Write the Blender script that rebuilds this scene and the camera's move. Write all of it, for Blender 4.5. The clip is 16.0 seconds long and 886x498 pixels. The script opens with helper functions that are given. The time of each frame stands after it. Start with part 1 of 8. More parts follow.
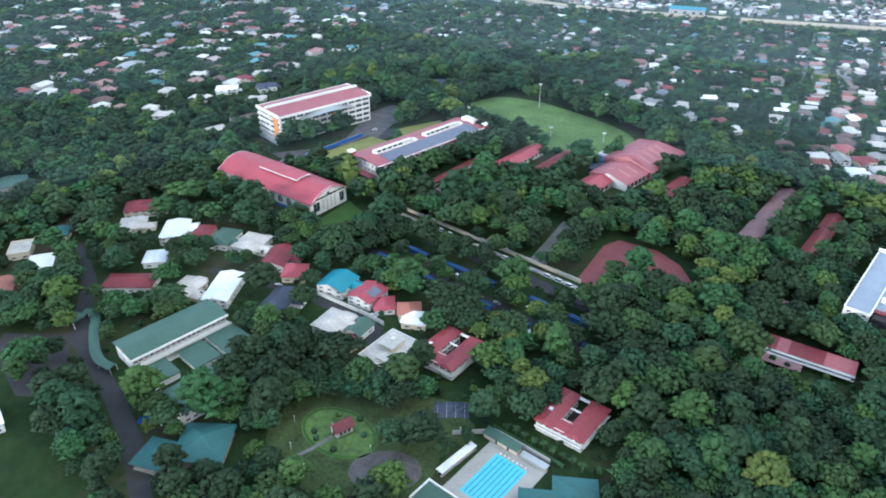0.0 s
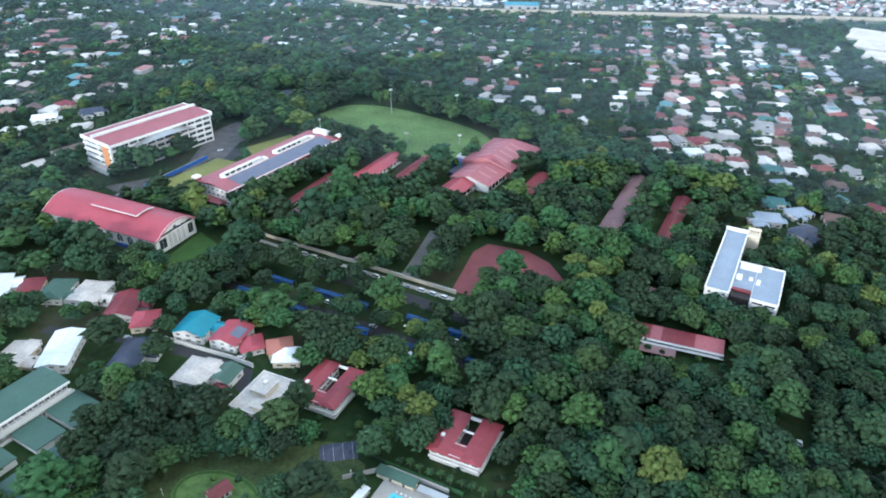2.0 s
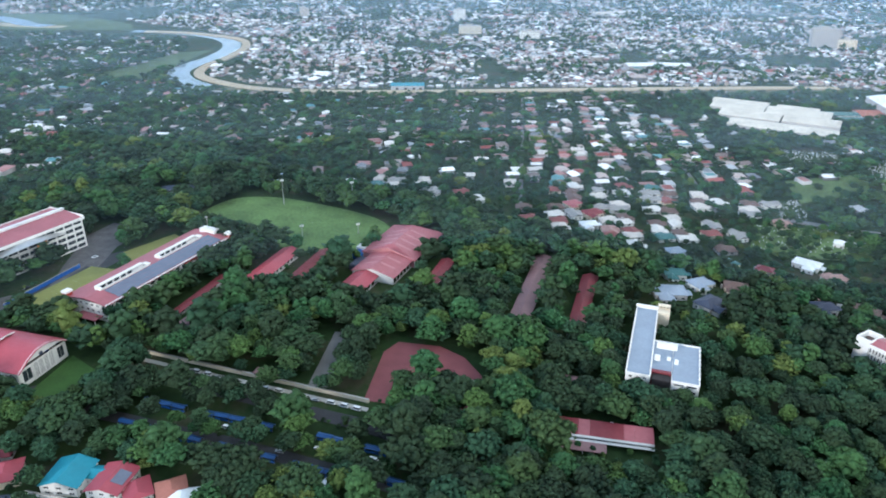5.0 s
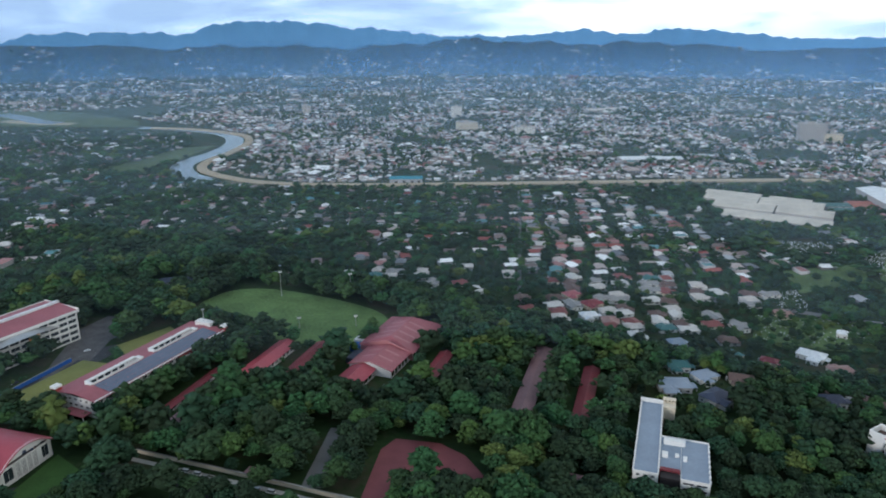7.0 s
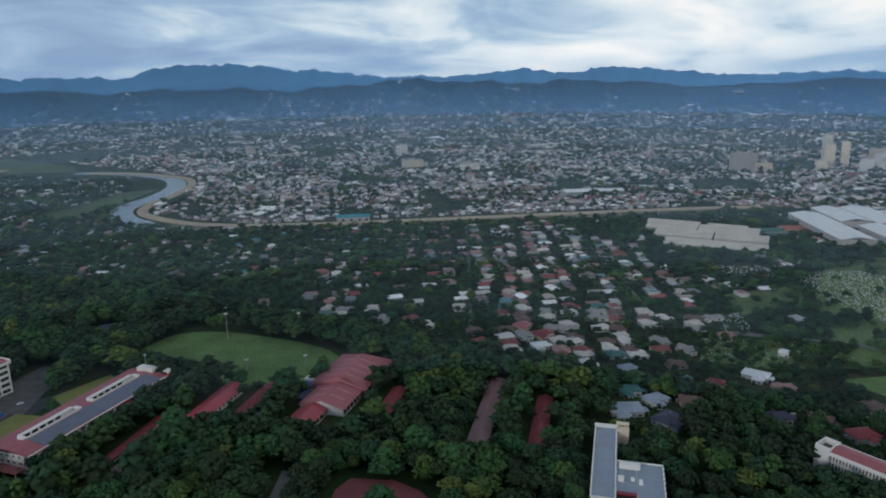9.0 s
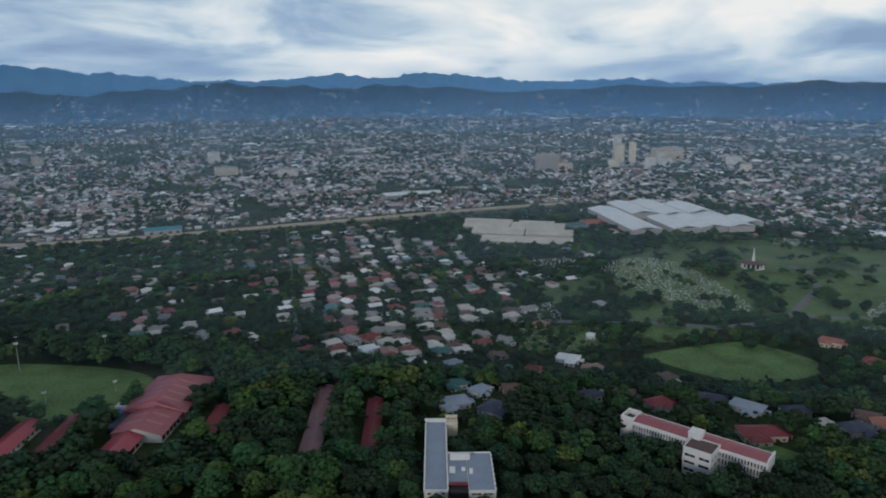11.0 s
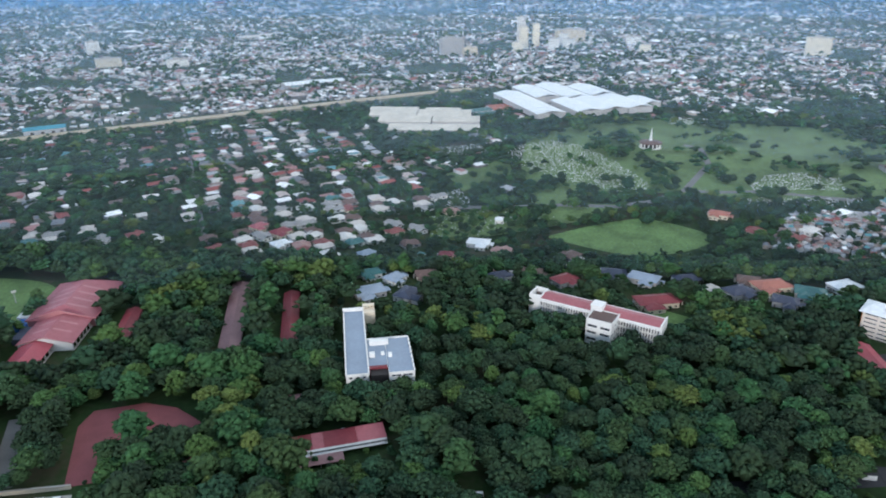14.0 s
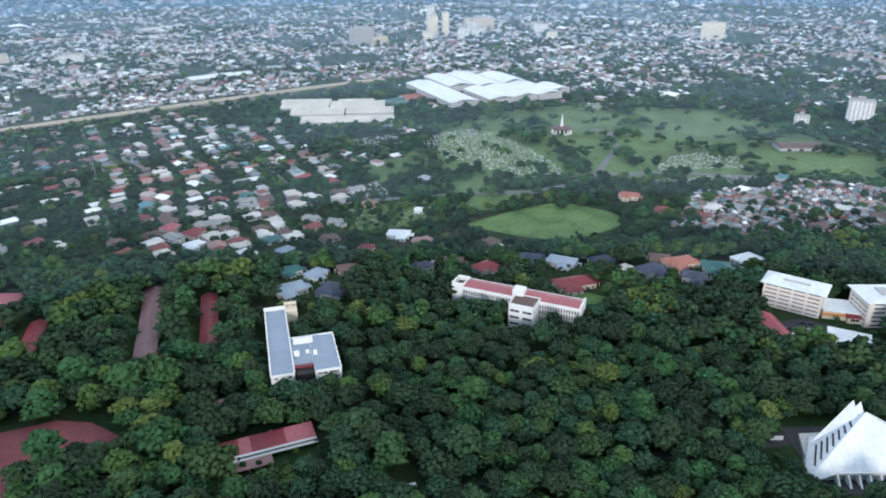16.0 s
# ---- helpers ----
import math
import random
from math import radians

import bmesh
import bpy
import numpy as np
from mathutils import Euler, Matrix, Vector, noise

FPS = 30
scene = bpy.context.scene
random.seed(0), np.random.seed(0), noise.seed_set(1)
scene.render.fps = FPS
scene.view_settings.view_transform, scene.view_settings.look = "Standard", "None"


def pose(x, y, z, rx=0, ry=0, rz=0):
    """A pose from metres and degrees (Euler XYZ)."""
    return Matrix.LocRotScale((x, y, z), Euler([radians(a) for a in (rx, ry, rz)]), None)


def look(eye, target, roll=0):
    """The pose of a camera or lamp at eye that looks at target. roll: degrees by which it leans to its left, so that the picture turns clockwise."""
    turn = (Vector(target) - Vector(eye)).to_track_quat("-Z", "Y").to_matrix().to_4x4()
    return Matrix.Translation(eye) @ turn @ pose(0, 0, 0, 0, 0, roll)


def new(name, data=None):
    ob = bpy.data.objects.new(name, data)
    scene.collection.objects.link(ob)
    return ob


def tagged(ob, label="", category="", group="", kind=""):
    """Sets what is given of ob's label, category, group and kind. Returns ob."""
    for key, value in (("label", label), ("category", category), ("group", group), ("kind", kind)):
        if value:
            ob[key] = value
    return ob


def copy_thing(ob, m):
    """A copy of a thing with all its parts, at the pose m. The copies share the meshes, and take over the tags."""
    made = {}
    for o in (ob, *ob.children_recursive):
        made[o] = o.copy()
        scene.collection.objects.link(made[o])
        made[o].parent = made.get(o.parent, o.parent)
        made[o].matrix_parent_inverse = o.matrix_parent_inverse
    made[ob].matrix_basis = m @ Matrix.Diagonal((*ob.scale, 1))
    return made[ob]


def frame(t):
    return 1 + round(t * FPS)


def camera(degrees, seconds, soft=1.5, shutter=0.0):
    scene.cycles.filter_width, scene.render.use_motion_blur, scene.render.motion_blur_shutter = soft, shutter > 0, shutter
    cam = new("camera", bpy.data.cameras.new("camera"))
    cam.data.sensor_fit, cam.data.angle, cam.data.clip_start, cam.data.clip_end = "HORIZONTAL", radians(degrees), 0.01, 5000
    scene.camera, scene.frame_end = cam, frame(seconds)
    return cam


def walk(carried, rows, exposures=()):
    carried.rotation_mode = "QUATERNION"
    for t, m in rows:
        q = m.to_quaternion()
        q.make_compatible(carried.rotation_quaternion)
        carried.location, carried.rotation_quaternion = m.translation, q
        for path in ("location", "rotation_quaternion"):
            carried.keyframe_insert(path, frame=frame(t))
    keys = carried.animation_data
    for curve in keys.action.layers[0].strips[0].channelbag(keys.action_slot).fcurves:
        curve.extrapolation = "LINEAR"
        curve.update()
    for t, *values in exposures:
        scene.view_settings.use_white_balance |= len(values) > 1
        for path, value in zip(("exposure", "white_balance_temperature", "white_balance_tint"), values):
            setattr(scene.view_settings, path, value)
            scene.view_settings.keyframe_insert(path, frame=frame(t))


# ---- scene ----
SECONDS = 16.0


def aim(x, y, z, yaw, down, roll):
    """A pose from a place, a heading clockwise from +y, a tilt below the level and a lean."""
    a, d = radians(yaw), radians(down)
    way = Vector((math.sin(a) * math.cos(d), math.cos(a) * math.cos(d), -math.sin(d)))
    return look((x, y, z), Vector((x, y, z)) + way, roll)


cam = camera(64.68, SECONDS, 1.9)
PATH = [
    (0, 0.00, -0.00, 221.65, -22.119, 30.383, -0.023),
    (0.5, -1.79, 5.16, 221.30, -19.277, 30.362, 0.008),
    (1, -3.53, 9.78, 221.17, -15.669, 30.323, 0.016),
    (1.5, -5.58, 14.57, 220.97, -11.981, 30.304, 0.035),
    (2, -7.59, 19.14, 221.25, -9.386, 30.341, 0.018),
    (2.5, -9.08, 23.95, 221.53, -7.766, 30.373, 0.040),
    (3, -10.40, 28.93, 221.40, -6.288, 30.377, 0.043),
    (3.5, -11.81, 34.28, 221.41, -4.117, 30.415, 0.054),
    (4, -13.09, 39.15, 222.23, -1.953, 29.972, 0.029),
    (4.5, -14.33, 43.26, 222.97, -0.697, 27.727, 0.075),
    (5, -15.58, 46.27, 223.98, 0.000, 24.556, 0.098),
    (5.2, -16.05, 47.22, 224.22, 0.199, 23.253, 0.164),
    (7.5, -16.06, 49.82, 222.55, 0.164, 16.013, -0.069),
    (8, -16.12, 50.24, 221.59, 0.334, 14.658, -0.169),
    (8.2, -16.17, 50.55, 221.16, 0.745, 14.280, -0.199),
    (10.3, -14.67, 48.00, 218.20, 14.017, 13.640, -0.684),
    (10.5, -14.69, 48.34, 218.33, 15.533, 13.368, -0.241),
    (11, -15.08, 49.25, 218.43, 19.298, 13.772, -0.330),
    (11.5, -15.80, 49.30, 218.51, 22.867, 14.737, -0.374),
    (12, -16.24, 48.58, 218.66, 25.052, 16.227, -0.368),
    (12.5, -16.61, 47.60, 219.03, 26.041, 17.995, -0.388),
    (13, -17.16, 46.75, 219.51, 26.538, 19.861, -0.418),
    (13.5, -17.04, 47.03, 219.64, 26.819, 21.637, -0.432),
    (14, -17.22, 46.94, 219.78, 27.017, 22.866, -0.470),
    (14.5, -17.19, 47.32, 219.98, 27.269, 23.578, -0.510),
    (15, -17.24, 47.03, 220.61, 28.776, 23.783, -0.496),
    (15.5, -17.27, 46.88, 221.10, 31.763, 23.801, -0.479),
    (16, -17.23, 47.80, 220.65, 34.101, 23.744, -0.482),
]
EXPOSURES = [(0, 0.72, 5590, 10), (4.2, 0.66, 5610, 10), (5.2, 0.4, 5700, 10), (7.5, -0.76, 5800, 10.5), (9.0, -1.22, 5900, 11.5), (11, -1.34, 5950, 12), (12.5, -0.6, 5850, 12), (14, 0.06, 5800, 11.5), (16, 0.22, 5800, 11.5)]
walk(cam, [(row[0], aim(*row[1:])) for row in PATH], EXPOSURES)

# ---- world and light ----
SUN_ELEVATION, SUN_HEADING = radians(15), radians(228)
world = bpy.data.worlds.new("sky")
scene.world = world
world.use_nodes = True
wn, wl = world.node_tree.nodes, world.node_tree.links
wn.clear()
w_out, w_bg, w_sky = wn.new("ShaderNodeOutputWorld"), wn.new("ShaderNodeBackground"), wn.new("ShaderNodeTexSky")
w_sky.sky_type, w_sky.sun_disc = "NISHITA", False
w_sky.sun_elevation, w_sky.sun_rotation = SUN_ELEVATION, SUN_HEADING
w_sky.air_density, w_sky.dust_density = 1.0, 2.5
w_co, w_map, w_cloud, w_ramp, w_mix = (wn.new("ShaderNodeTexCoord"), wn.new("ShaderNodeMapping"), wn.new("ShaderNodeTexNoise"),
                                       wn.new("ShaderNodeValToRGB"), wn.new("ShaderNodeMixRGB"))
w_map.inputs["Scale"].default_value = (2.6, 2.6, 9.5)
w_map.inputs["Location"].default_value = (0.9, 0.3, 0.5)
w_cloud.inputs["Scale"].default_value, w_cloud.inputs["Detail"].default_value = 1.7, 10
w_cloud.inputs["Roughness"].default_value, w_cloud.inputs["Distortion"].default_value = 0.55, 0.5
w_el = w_ramp.color_ramp.elements
w_el[0].position, w_el[0].color = 0.3, (4.6, 6.4, 8.8, 1)
w_el[1].position, w_el[1].color = 0.7, (16.5, 15.8, 14.2, 1)
for where, colour in ((0.4, (6.0, 8.0, 10.2, 1)), (0.475, (8.2, 10.2, 11.4, 1)), (0.53, (11.0, 12.3, 12.6, 1)), (0.61, (13.2, 13.9, 13.4, 1))):
    w_el.new(where).color = colour
w_mix.inputs["Fac"].default_value = 0.9
wl.new(w_co.outputs["Generated"], w_map.inputs["Vector"])
wl.new(w_map.outputs["Vector"], w_cloud.inputs["Vector"])
wl.new(w_ramp.outputs["Color"], w_mix.inputs["Color2"])
wl.new(w_sky.outputs["Color"], w_mix.inputs["Color1"])
w_sep, w_up, w_fade = wn.new("ShaderNodeSeparateXYZ"), wn.new("ShaderNodeMapRange"), wn.new("ShaderNodeVectorMath")
w_up.inputs["From Min"].default_value, w_up.inputs["From Max"].default_value = 0.0, 0.55
w_up.inputs["To Min"].default_value, w_up.inputs["To Max"].default_value = 1.03, 0.58
w_fade.operation = "SCALE"
wl.new(w_co.outputs["Generated"], w_sep.inputs["Vector"])
wl.new(w_sep.outputs["Z"], w_up.inputs["Value"])
# heavier grey cloud in the west, sunlit heaps in the east
w_east, w_sum = wn.new("ShaderNodeMapRange"), wn.new("ShaderNodeMath")
w_east.inputs["From Min"].default_value, w_east.inputs["From Max"].default_value = -0.34, 0.26
w_east.inputs["To Min"].default_value, w_east.inputs["To Max"].default_value = -0.17, 0.085
wl.new(w_sep.outputs["X"], w_east.inputs["Value"])
w_bank, w_low, w_band, w_less = wn.new("ShaderNodeMapRange"), wn.new("ShaderNodeMapRange"), wn.new("ShaderNodeMath"), wn.new("ShaderNodeMath")
w_bank.inputs["From Min"].default_value, w_bank.inputs["From Max"].default_value = 0.42, 0.66
w_bank.inputs["To Min"].default_value, w_bank.inputs["To Max"].default_value = 0.0, 0.2
w_low.interpolation_type = "SMOOTHSTEP"
w_low.inputs["From Min"].default_value, w_low.inputs["From Max"].default_value = 0.045, 0.085
w_low.inputs["To Min"].default_value, w_low.inputs["To Max"].default_value = 1.0, -0.6
wl.new(w_sep.outputs["X"], w_bank.inputs["Value"])
wl.new(w_sep.outputs["Z"], w_low.inputs["Value"])
w_band.operation, w_less.operation = "MULTIPLY", "SUBTRACT"
wl.new(w_bank.outputs["Result"], w_band.inputs[0])
wl.new(w_low.outputs["Result"], w_band.inputs[1])
wl.new(w_cloud.outputs["Fac"], w_less.inputs[0])
wl.new(w_band.outputs[0], w_less.inputs[1])
wl.new(w_less.outputs[0], w_sum.inputs[0])
wl.new(w_east.outputs["Result"], w_sum.inputs[1])
wl.new(w_sum.outputs[0], w_ramp.inputs["Fac"])
wl.new(w_mix.outputs["Color"], w_fade.inputs[0])
wl.new(w_up.outputs["Result"], w_fade.inputs["Scale"])
wl.new(w_fade.outputs["Vector"], w_bg.inputs["Color"])
wl.new(w_bg.outputs["Background"], w_out.inputs["Surface"])
w_bg.inputs["Strength"].default_value = 0.15
sun = new("sun", bpy.data.lights.new("sun", "SUN"))
sun.data.energy, sun.data.angle, sun.data.color = 2.1, radians(14), (1.0, 0.9, 0.78)
sun.matrix_world = look((0, 0, 600), Vector((0, 0, 600)) - Vector((math.sin(SUN_HEADING) * math.cos(SUN_ELEVATION),
                                                                math.cos(SUN_HEADING) * math.cos(SUN_ELEVATION), math.sin(SUN_ELEVATION))))

# ---- materials ----


def surface(name, colour, rough=0.8, vary=0.2, grain=1.5, stain=12.0, bump=0.02, metal=0.0, lines=0.0, by_object=0.0, by_island=0.0, spec=0.3):
    """A surface of one colour with fine grain and wider stains; lines: the pitch of ribs, in metres."""
    m = bpy.data.materials.new(name)
    m.use_nodes = True
    n, l = m.node_tree.nodes, m.node_tree.links
    b = n["Principled BSDF"]
    b.inputs["Roughness"].default_value, b.inputs["Metallic"].default_value, b.inputs["Specular IOR Level"].default_value = rough, metal, spec
    co = n.new("ShaderNodeTexCoord")
    fine, wide = n.new("ShaderNodeTexNoise"), n.new("ShaderNodeTexNoise")
    fine.inputs["Scale"].default_value, fine.inputs["Detail"].default_value = 1 / grain, 5
    wide.inputs["Scale"].default_value, wide.inputs["Detail"].default_value = 1 / stain, 4
    for t in (fine, wide):
        l.new(co.outputs["Object"], t.inputs["Vector"])
    add = n.new("ShaderNodeMath")
    add.operation = "ADD"
    l.new(fine.outputs["Fac"], add.inputs[0])
    l.new(wide.outputs["Fac"], add.inputs[1])
    value = add
    info = []
    if by_object:
        info.append((n.new("ShaderNodeObjectInfo").outputs["Random"], by_object))
    if by_island:
        info.append((n.new("ShaderNodeNewGeometry").outputs["Random Per Island"], by_island))
    for out, much in info:
        mul = n.new("ShaderNodeMath")
        mul.operation = "MULTIPLY_ADD"
        mul.inputs[1].default_value = much
        l.new(out, mul.inputs[0])
        l.new(value.outputs[0], mul.inputs[2])
        value = mul
    top = 1.0 + by_object / 2 + by_island / 2
    rng = n.new("ShaderNodeMapRange")
    rng.inputs["From Min"].default_value, rng.inputs["From Max"].default_value = top - 0.45 - by_object / 2 - by_island / 2, top + 0.45 + by_object / 2 + by_island / 2
    rng.inputs["To Min"].default_value, rng.inputs["To Max"].default_value = 1 - vary, 1 + vary
    l.new(value.outputs[0], rng.inputs["Value"])
    mix = n.new("ShaderNodeVectorMath")
    mix.operation = "SCALE"
    mix.inputs[0].default_value = colour
    l.new(rng.outputs["Result"], mix.inputs["Scale"])
    l.new(mix.outputs["Vector"], b.inputs["Base Color"])
    bmp = n.new("ShaderNodeBump")
    bmp.inputs["Strength"].default_value, bmp.inputs["Distance"].default_value = 0.6, bump
    l.new(fine.outputs["Fac"], bmp.inputs["Height"])
    if lines:
        wave = n.new("ShaderNodeTexWave")
        wave.inputs["Scale"].default_value = 0.314 / lines
        wave.bands_direction = "X"
        l.new(co.outputs["Object"], wave.inputs["Vector"])
        rib = n.new("ShaderNodeBump")
        rib.inputs["Strength"].default_value, rib.inputs["Distance"].default_value = 0.5, 0.06
        l.new(wave.outputs["Fac"], rib.inputs["Height"])
        l.new(bmp.outputs["Normal"], rib.inputs["Normal"])
        bmp = rib
    l.new(bmp.outputs["Normal"], b.inputs["Normal"])
    return m


def leafy(name, joined):
    """Leaves: each tree takes its own green, each clump strays from it, and small leaves mottle the clump."""
    m = bpy.data.materials.new(name)
    m.use_nodes = True
    n, l = m.node_tree.nodes, m.node_tree.links
    b = n["Principled BSDF"]
    b.inputs["Roughness"].default_value, b.inputs["Specular IOR Level"].default_value = 0.7, 0.12
    if joined:
        src = n.new("ShaderNodeAttribute")
        src.attribute_name = "tint"
        out = src.outputs["Fac"]
    else:
        out = n.new("ShaderNodeObjectInfo").outputs["Random"]
    ramp = n.new("ShaderNodeValToRGB")
    e = ramp.color_ramp.elements
    e[0].color, e[1].color = (0.022, 0.040, 0.022, 1), (0.088, 0.122, 0.034, 1)
    for where, colour in ((0.2, (0.029, 0.052, 0.025, 1)), (0.38, (0.027, 0.066, 0.036, 1)), (0.55, (0.042, 0.073, 0.027, 1)), (0.72, (0.034, 0.092, 0.036, 1)), (0.9, (0.06, 0.108, 0.03, 1))):
        e.new(where).color = colour
    l.new(out, ramp.inputs["Fac"])
    geo, co, fine, add, rng = n.new("ShaderNodeNewGeometry"), n.new("ShaderNodeTexCoord"), n.new("ShaderNodeTexNoise"), n.new("ShaderNodeMath"), n.new("ShaderNodeMapRange")
    fine.inputs["Scale"].default_value, fine.inputs["Detail"].default_value = 1.3 if joined else 8.0, 3
    l.new(co.outputs["Object"], fine.inputs["Vector"])
    add.operation = "MULTIPLY_ADD"
    add.inputs[1].default_value = 0.55
    l.new(geo.outputs["Random Per Island"], add.inputs[0])
    l.new(fine.outputs["Fac"], add.inputs[2])
    rng.inputs["From Min"].default_value, rng.inputs["From Max"].default_value = 0.3, 1.25
    rng.inputs["To Min"].default_value, rng.inputs["To Max"].default_value = 0.58, 1.5
    l.new(add.outputs[0], rng.inputs["Value"])
    mul = n.new("ShaderNodeVectorMath")
    mul.operation = "SCALE"
    l.new(ramp.outputs["Color"], mul.inputs[0])
    l.new(rng.outputs["Result"], mul.inputs["Scale"])
    l.new(mul.outputs["Vector"], b.inputs["Base Color"])
    bmp = n.new("ShaderNodeBump")
    bmp.inputs["Strength"].default_value, bmp.inputs["Distance"].default_value = 0.8, 0.5 if joined else 0.08
    l.new(fine.outputs["Fac"], bmp.inputs["Height"])
    l.new(bmp.outputs["Normal"], b.inputs["Normal"])
    return m


LEAF, LEAF_JOINED = leafy("leaf_tree", False), leafy("leaf_woods", True)
BARK = surface("bark", (0.11, 0.085, 0.06), 0.95, 0.35, 0.3, 2.0, 0.05)
RED_ROOF = surface("red_metal_roof", (0.36, 0.07, 0.09), 0.45, 0.16, 2.5, 18, 0.01, lines=0.5)
# a darker, duller red than RED_ROOF
VILLA_RED = surface("dull_red_villa_roof", (0.25, 0.05, 0.062), 0.5, 0.2, 2.2, 14, 0.015, lines=0.45)
RED_DARK = surface("dark_red_roof", (0.19, 0.036, 0.045), 0.55, 0.22, 2.0, 9, 0.02, lines=0.4)
PINK_ROOF = surface("faded_pink_roof", (0.33, 0.105, 0.12), 0.5, 0.2, 2.0, 11, 0.01, lines=0.5)
PALE_PINK = surface("bleached_pink_sheet", (0.42, 0.18, 0.19), 0.5, 0.15, 2.0, 9, 0.01)
MAUVE_ROOF = surface("weathered_mauve_roof", (0.21, 0.12, 0.125), 0.6, 0.22, 2.0, 10, 0.01, lines=0.5)
GREEN_ROOF = surface("green_metal_roof", (0.062, 0.118, 0.092), 0.5, 0.16, 2.0, 10, 0.01, lines=0.4)
TEAL_ROOF = surface("teal_roof", (0.03, 0.23, 0.30), 0.5, 0.15, 1.5, 8, 0.01, lines=0.3)
TEAL_DARK = surface("dark_teal_roof", (0.04, 0.13, 0.13), 0.5, 0.2, 1.5, 8, 0.01, lines=0.3)
NAVY_ROOF = surface("navy_shingle_roof", (0.05, 0.06, 0.095), 0.6, 0.25, 0.8, 6, 0.02, lines=0.3)
GREY_ROOF = surface("grey_roof_deck", (0.25, 0.30, 0.37), 0.6, 0.14, 1.5, 9, 0.01)
PALE_ROOF = surface("pale_roof", (0.5, 0.46, 0.42), 0.6, 0.32, 1.2, 6, 0.01)
WHITE_ROOF = surface("white_roof", (0.7, 0.72, 0.73), 0.5, 0.2, 2.0, 12, 0.01)
ORANGE_ROOF = surface("orange_tile_roof", (0.36, 0.145, 0.11), 0.7, 0.2, 1.0, 6, 0.03, lines=0.3)
BROWN_ROOF = surface("brown_roof", (0.13, 0.085, 0.075), 0.7, 0.25, 1.0, 6, 0.02, lines=0.3)
WHITE_WALL = surface("white_wall", (0.74, 0.73, 0.70), 0.75, 0.09, 1.0, 5, 0.01)
CREAM_WALL = surface("cream_wall", (0.66, 0.58, 0.45), 0.8, 0.1, 1.0, 5, 0.01)
PEACH_WALL = surface("peach_wall", (0.72, 0.64, 0.56), 0.75, 0.08, 1.0, 5, 0.01)
DRIVE = surface("worn_drive", (0.17, 0.165, 0.16), 0.9, 0.25, 0.8, 7, 0.01)
GREY_WALL = surface("grey_wall", (0.42, 0.41, 0.40), 0.85, 0.15, 1.0, 5, 0.01)
PINK_WALL = surface("pink_wall", (0.55, 0.40, 0.35), 0.85, 0.15, 1.0, 5, 0.01)
RED_PAINT = surface("red_paint", (0.30, 0.045, 0.04), 0.6, 0.12, 1.0, 4, 0.005)
ORANGE_PAINT = surface("orange_paint", (0.62, 0.27, 0.10), 0.6, 0.1, 1.0, 4, 0.005)
BLUE_PAINT = surface("blue_paint", (0.02, 0.10, 0.38), 0.5, 0.18, 1.0, 4, 0.005)
BLUE_TARP = surface("blue_tarpaulin", (0.02, 0.07, 0.2), 0.45, 0.25, 0.8, 3, 0.05, by_object=0.4)
SOLAR = surface("solar_cells", (0.13, 0.14, 0.19), 0.25, 0.2, 1.0, 6, 0.0, spec=0.6)
STEEL = surface("galvanised_steel", (0.5, 0.5, 0.5), 0.4, 0.12, 0.5, 3, 0.004, metal=0.7)
GLASS = surface("dark_window_glass", (0.03, 0.04, 0.05), 0.12, 0.3, 3.0, 9, 0.0, spec=0.7)
PALE_GLASS = surface("pale_window_glass", (0.16, 0.19, 0.21), 0.15, 0.3, 3.0, 9, 0.0, spec=0.6)
# near-black: unlit depth put into the colour of cores and linings; also doors
DARK = surface("dark_doors_and_painted_shade", (0.035, 0.03, 0.03), 0.8, 0.3, 1.0, 4, 0.01)
ASPHALT = surface("asphalt", (0.042, 0.042, 0.047), 0.85, 0.25, 0.8, 7, 0.01)
CONCRETE = surface("concrete", (0.38, 0.36, 0.33), 0.85, 0.2, 0.8, 6, 0.01)
FORECOURT = surface("worn_forecourt", (0.105, 0.098, 0.098), 0.9, 0.55, 1.2, 7, 0.02)
RED_PAVE = surface("red_paving", (0.22, 0.07, 0.075), 0.8, 0.2, 0.8, 8, 0.01)
LAWN = surface("lawn", (0.098, 0.165, 0.05), 0.9, 0.6, 2.5, 22, 0.05)
PARK_LAWN = surface("park_grass", (0.10, 0.155, 0.055), 0.9, 0.6, 4.0, 50, 0.05)
DRY_LAWN = surface("dry_lawn", (0.19, 0.20, 0.06), 0.9, 0.22, 1.5, 10, 0.05)
# lawn green with tree shade put into the colour; also the hedge ring
DARK_LAWN = surface("shaded_lawn", (0.045, 0.10, 0.022), 0.9, 0.3, 1.0, 9, 0.05)
GARDEN = surface("garden_grass", (0.05, 0.075, 0.027), 0.95, 0.75, 1.6, 8, 0.05)
TRACK = surface("worn_ring", (0.16, 0.18, 0.07), 0.9, 0.25, 1.0, 7, 0.02)
POOL = surface("pool_water", (0.10, 0.52, 0.62), 0.08, 0.08, 2.0, 8, 0.01, spec=0.5)
POOL_LINE = surface("pool_lane_tile", (0.03, 0.17, 0.30), 0.2, 0.1, 1.0, 4, 0.0)
WATER = surface("river_water", (0.15, 0.17, 0.17), 0.15, 0.12, 30, 200, 0.02, spec=0.5)
BANK = surface("overgrown_mud", (0.13, 0.12, 0.075), 0.95, 0.3, 5, 40, 0.05)
DIKE = surface("bare_dike", (0.42, 0.35, 0.25), 0.95, 0.18, 6, 60, 0.05)
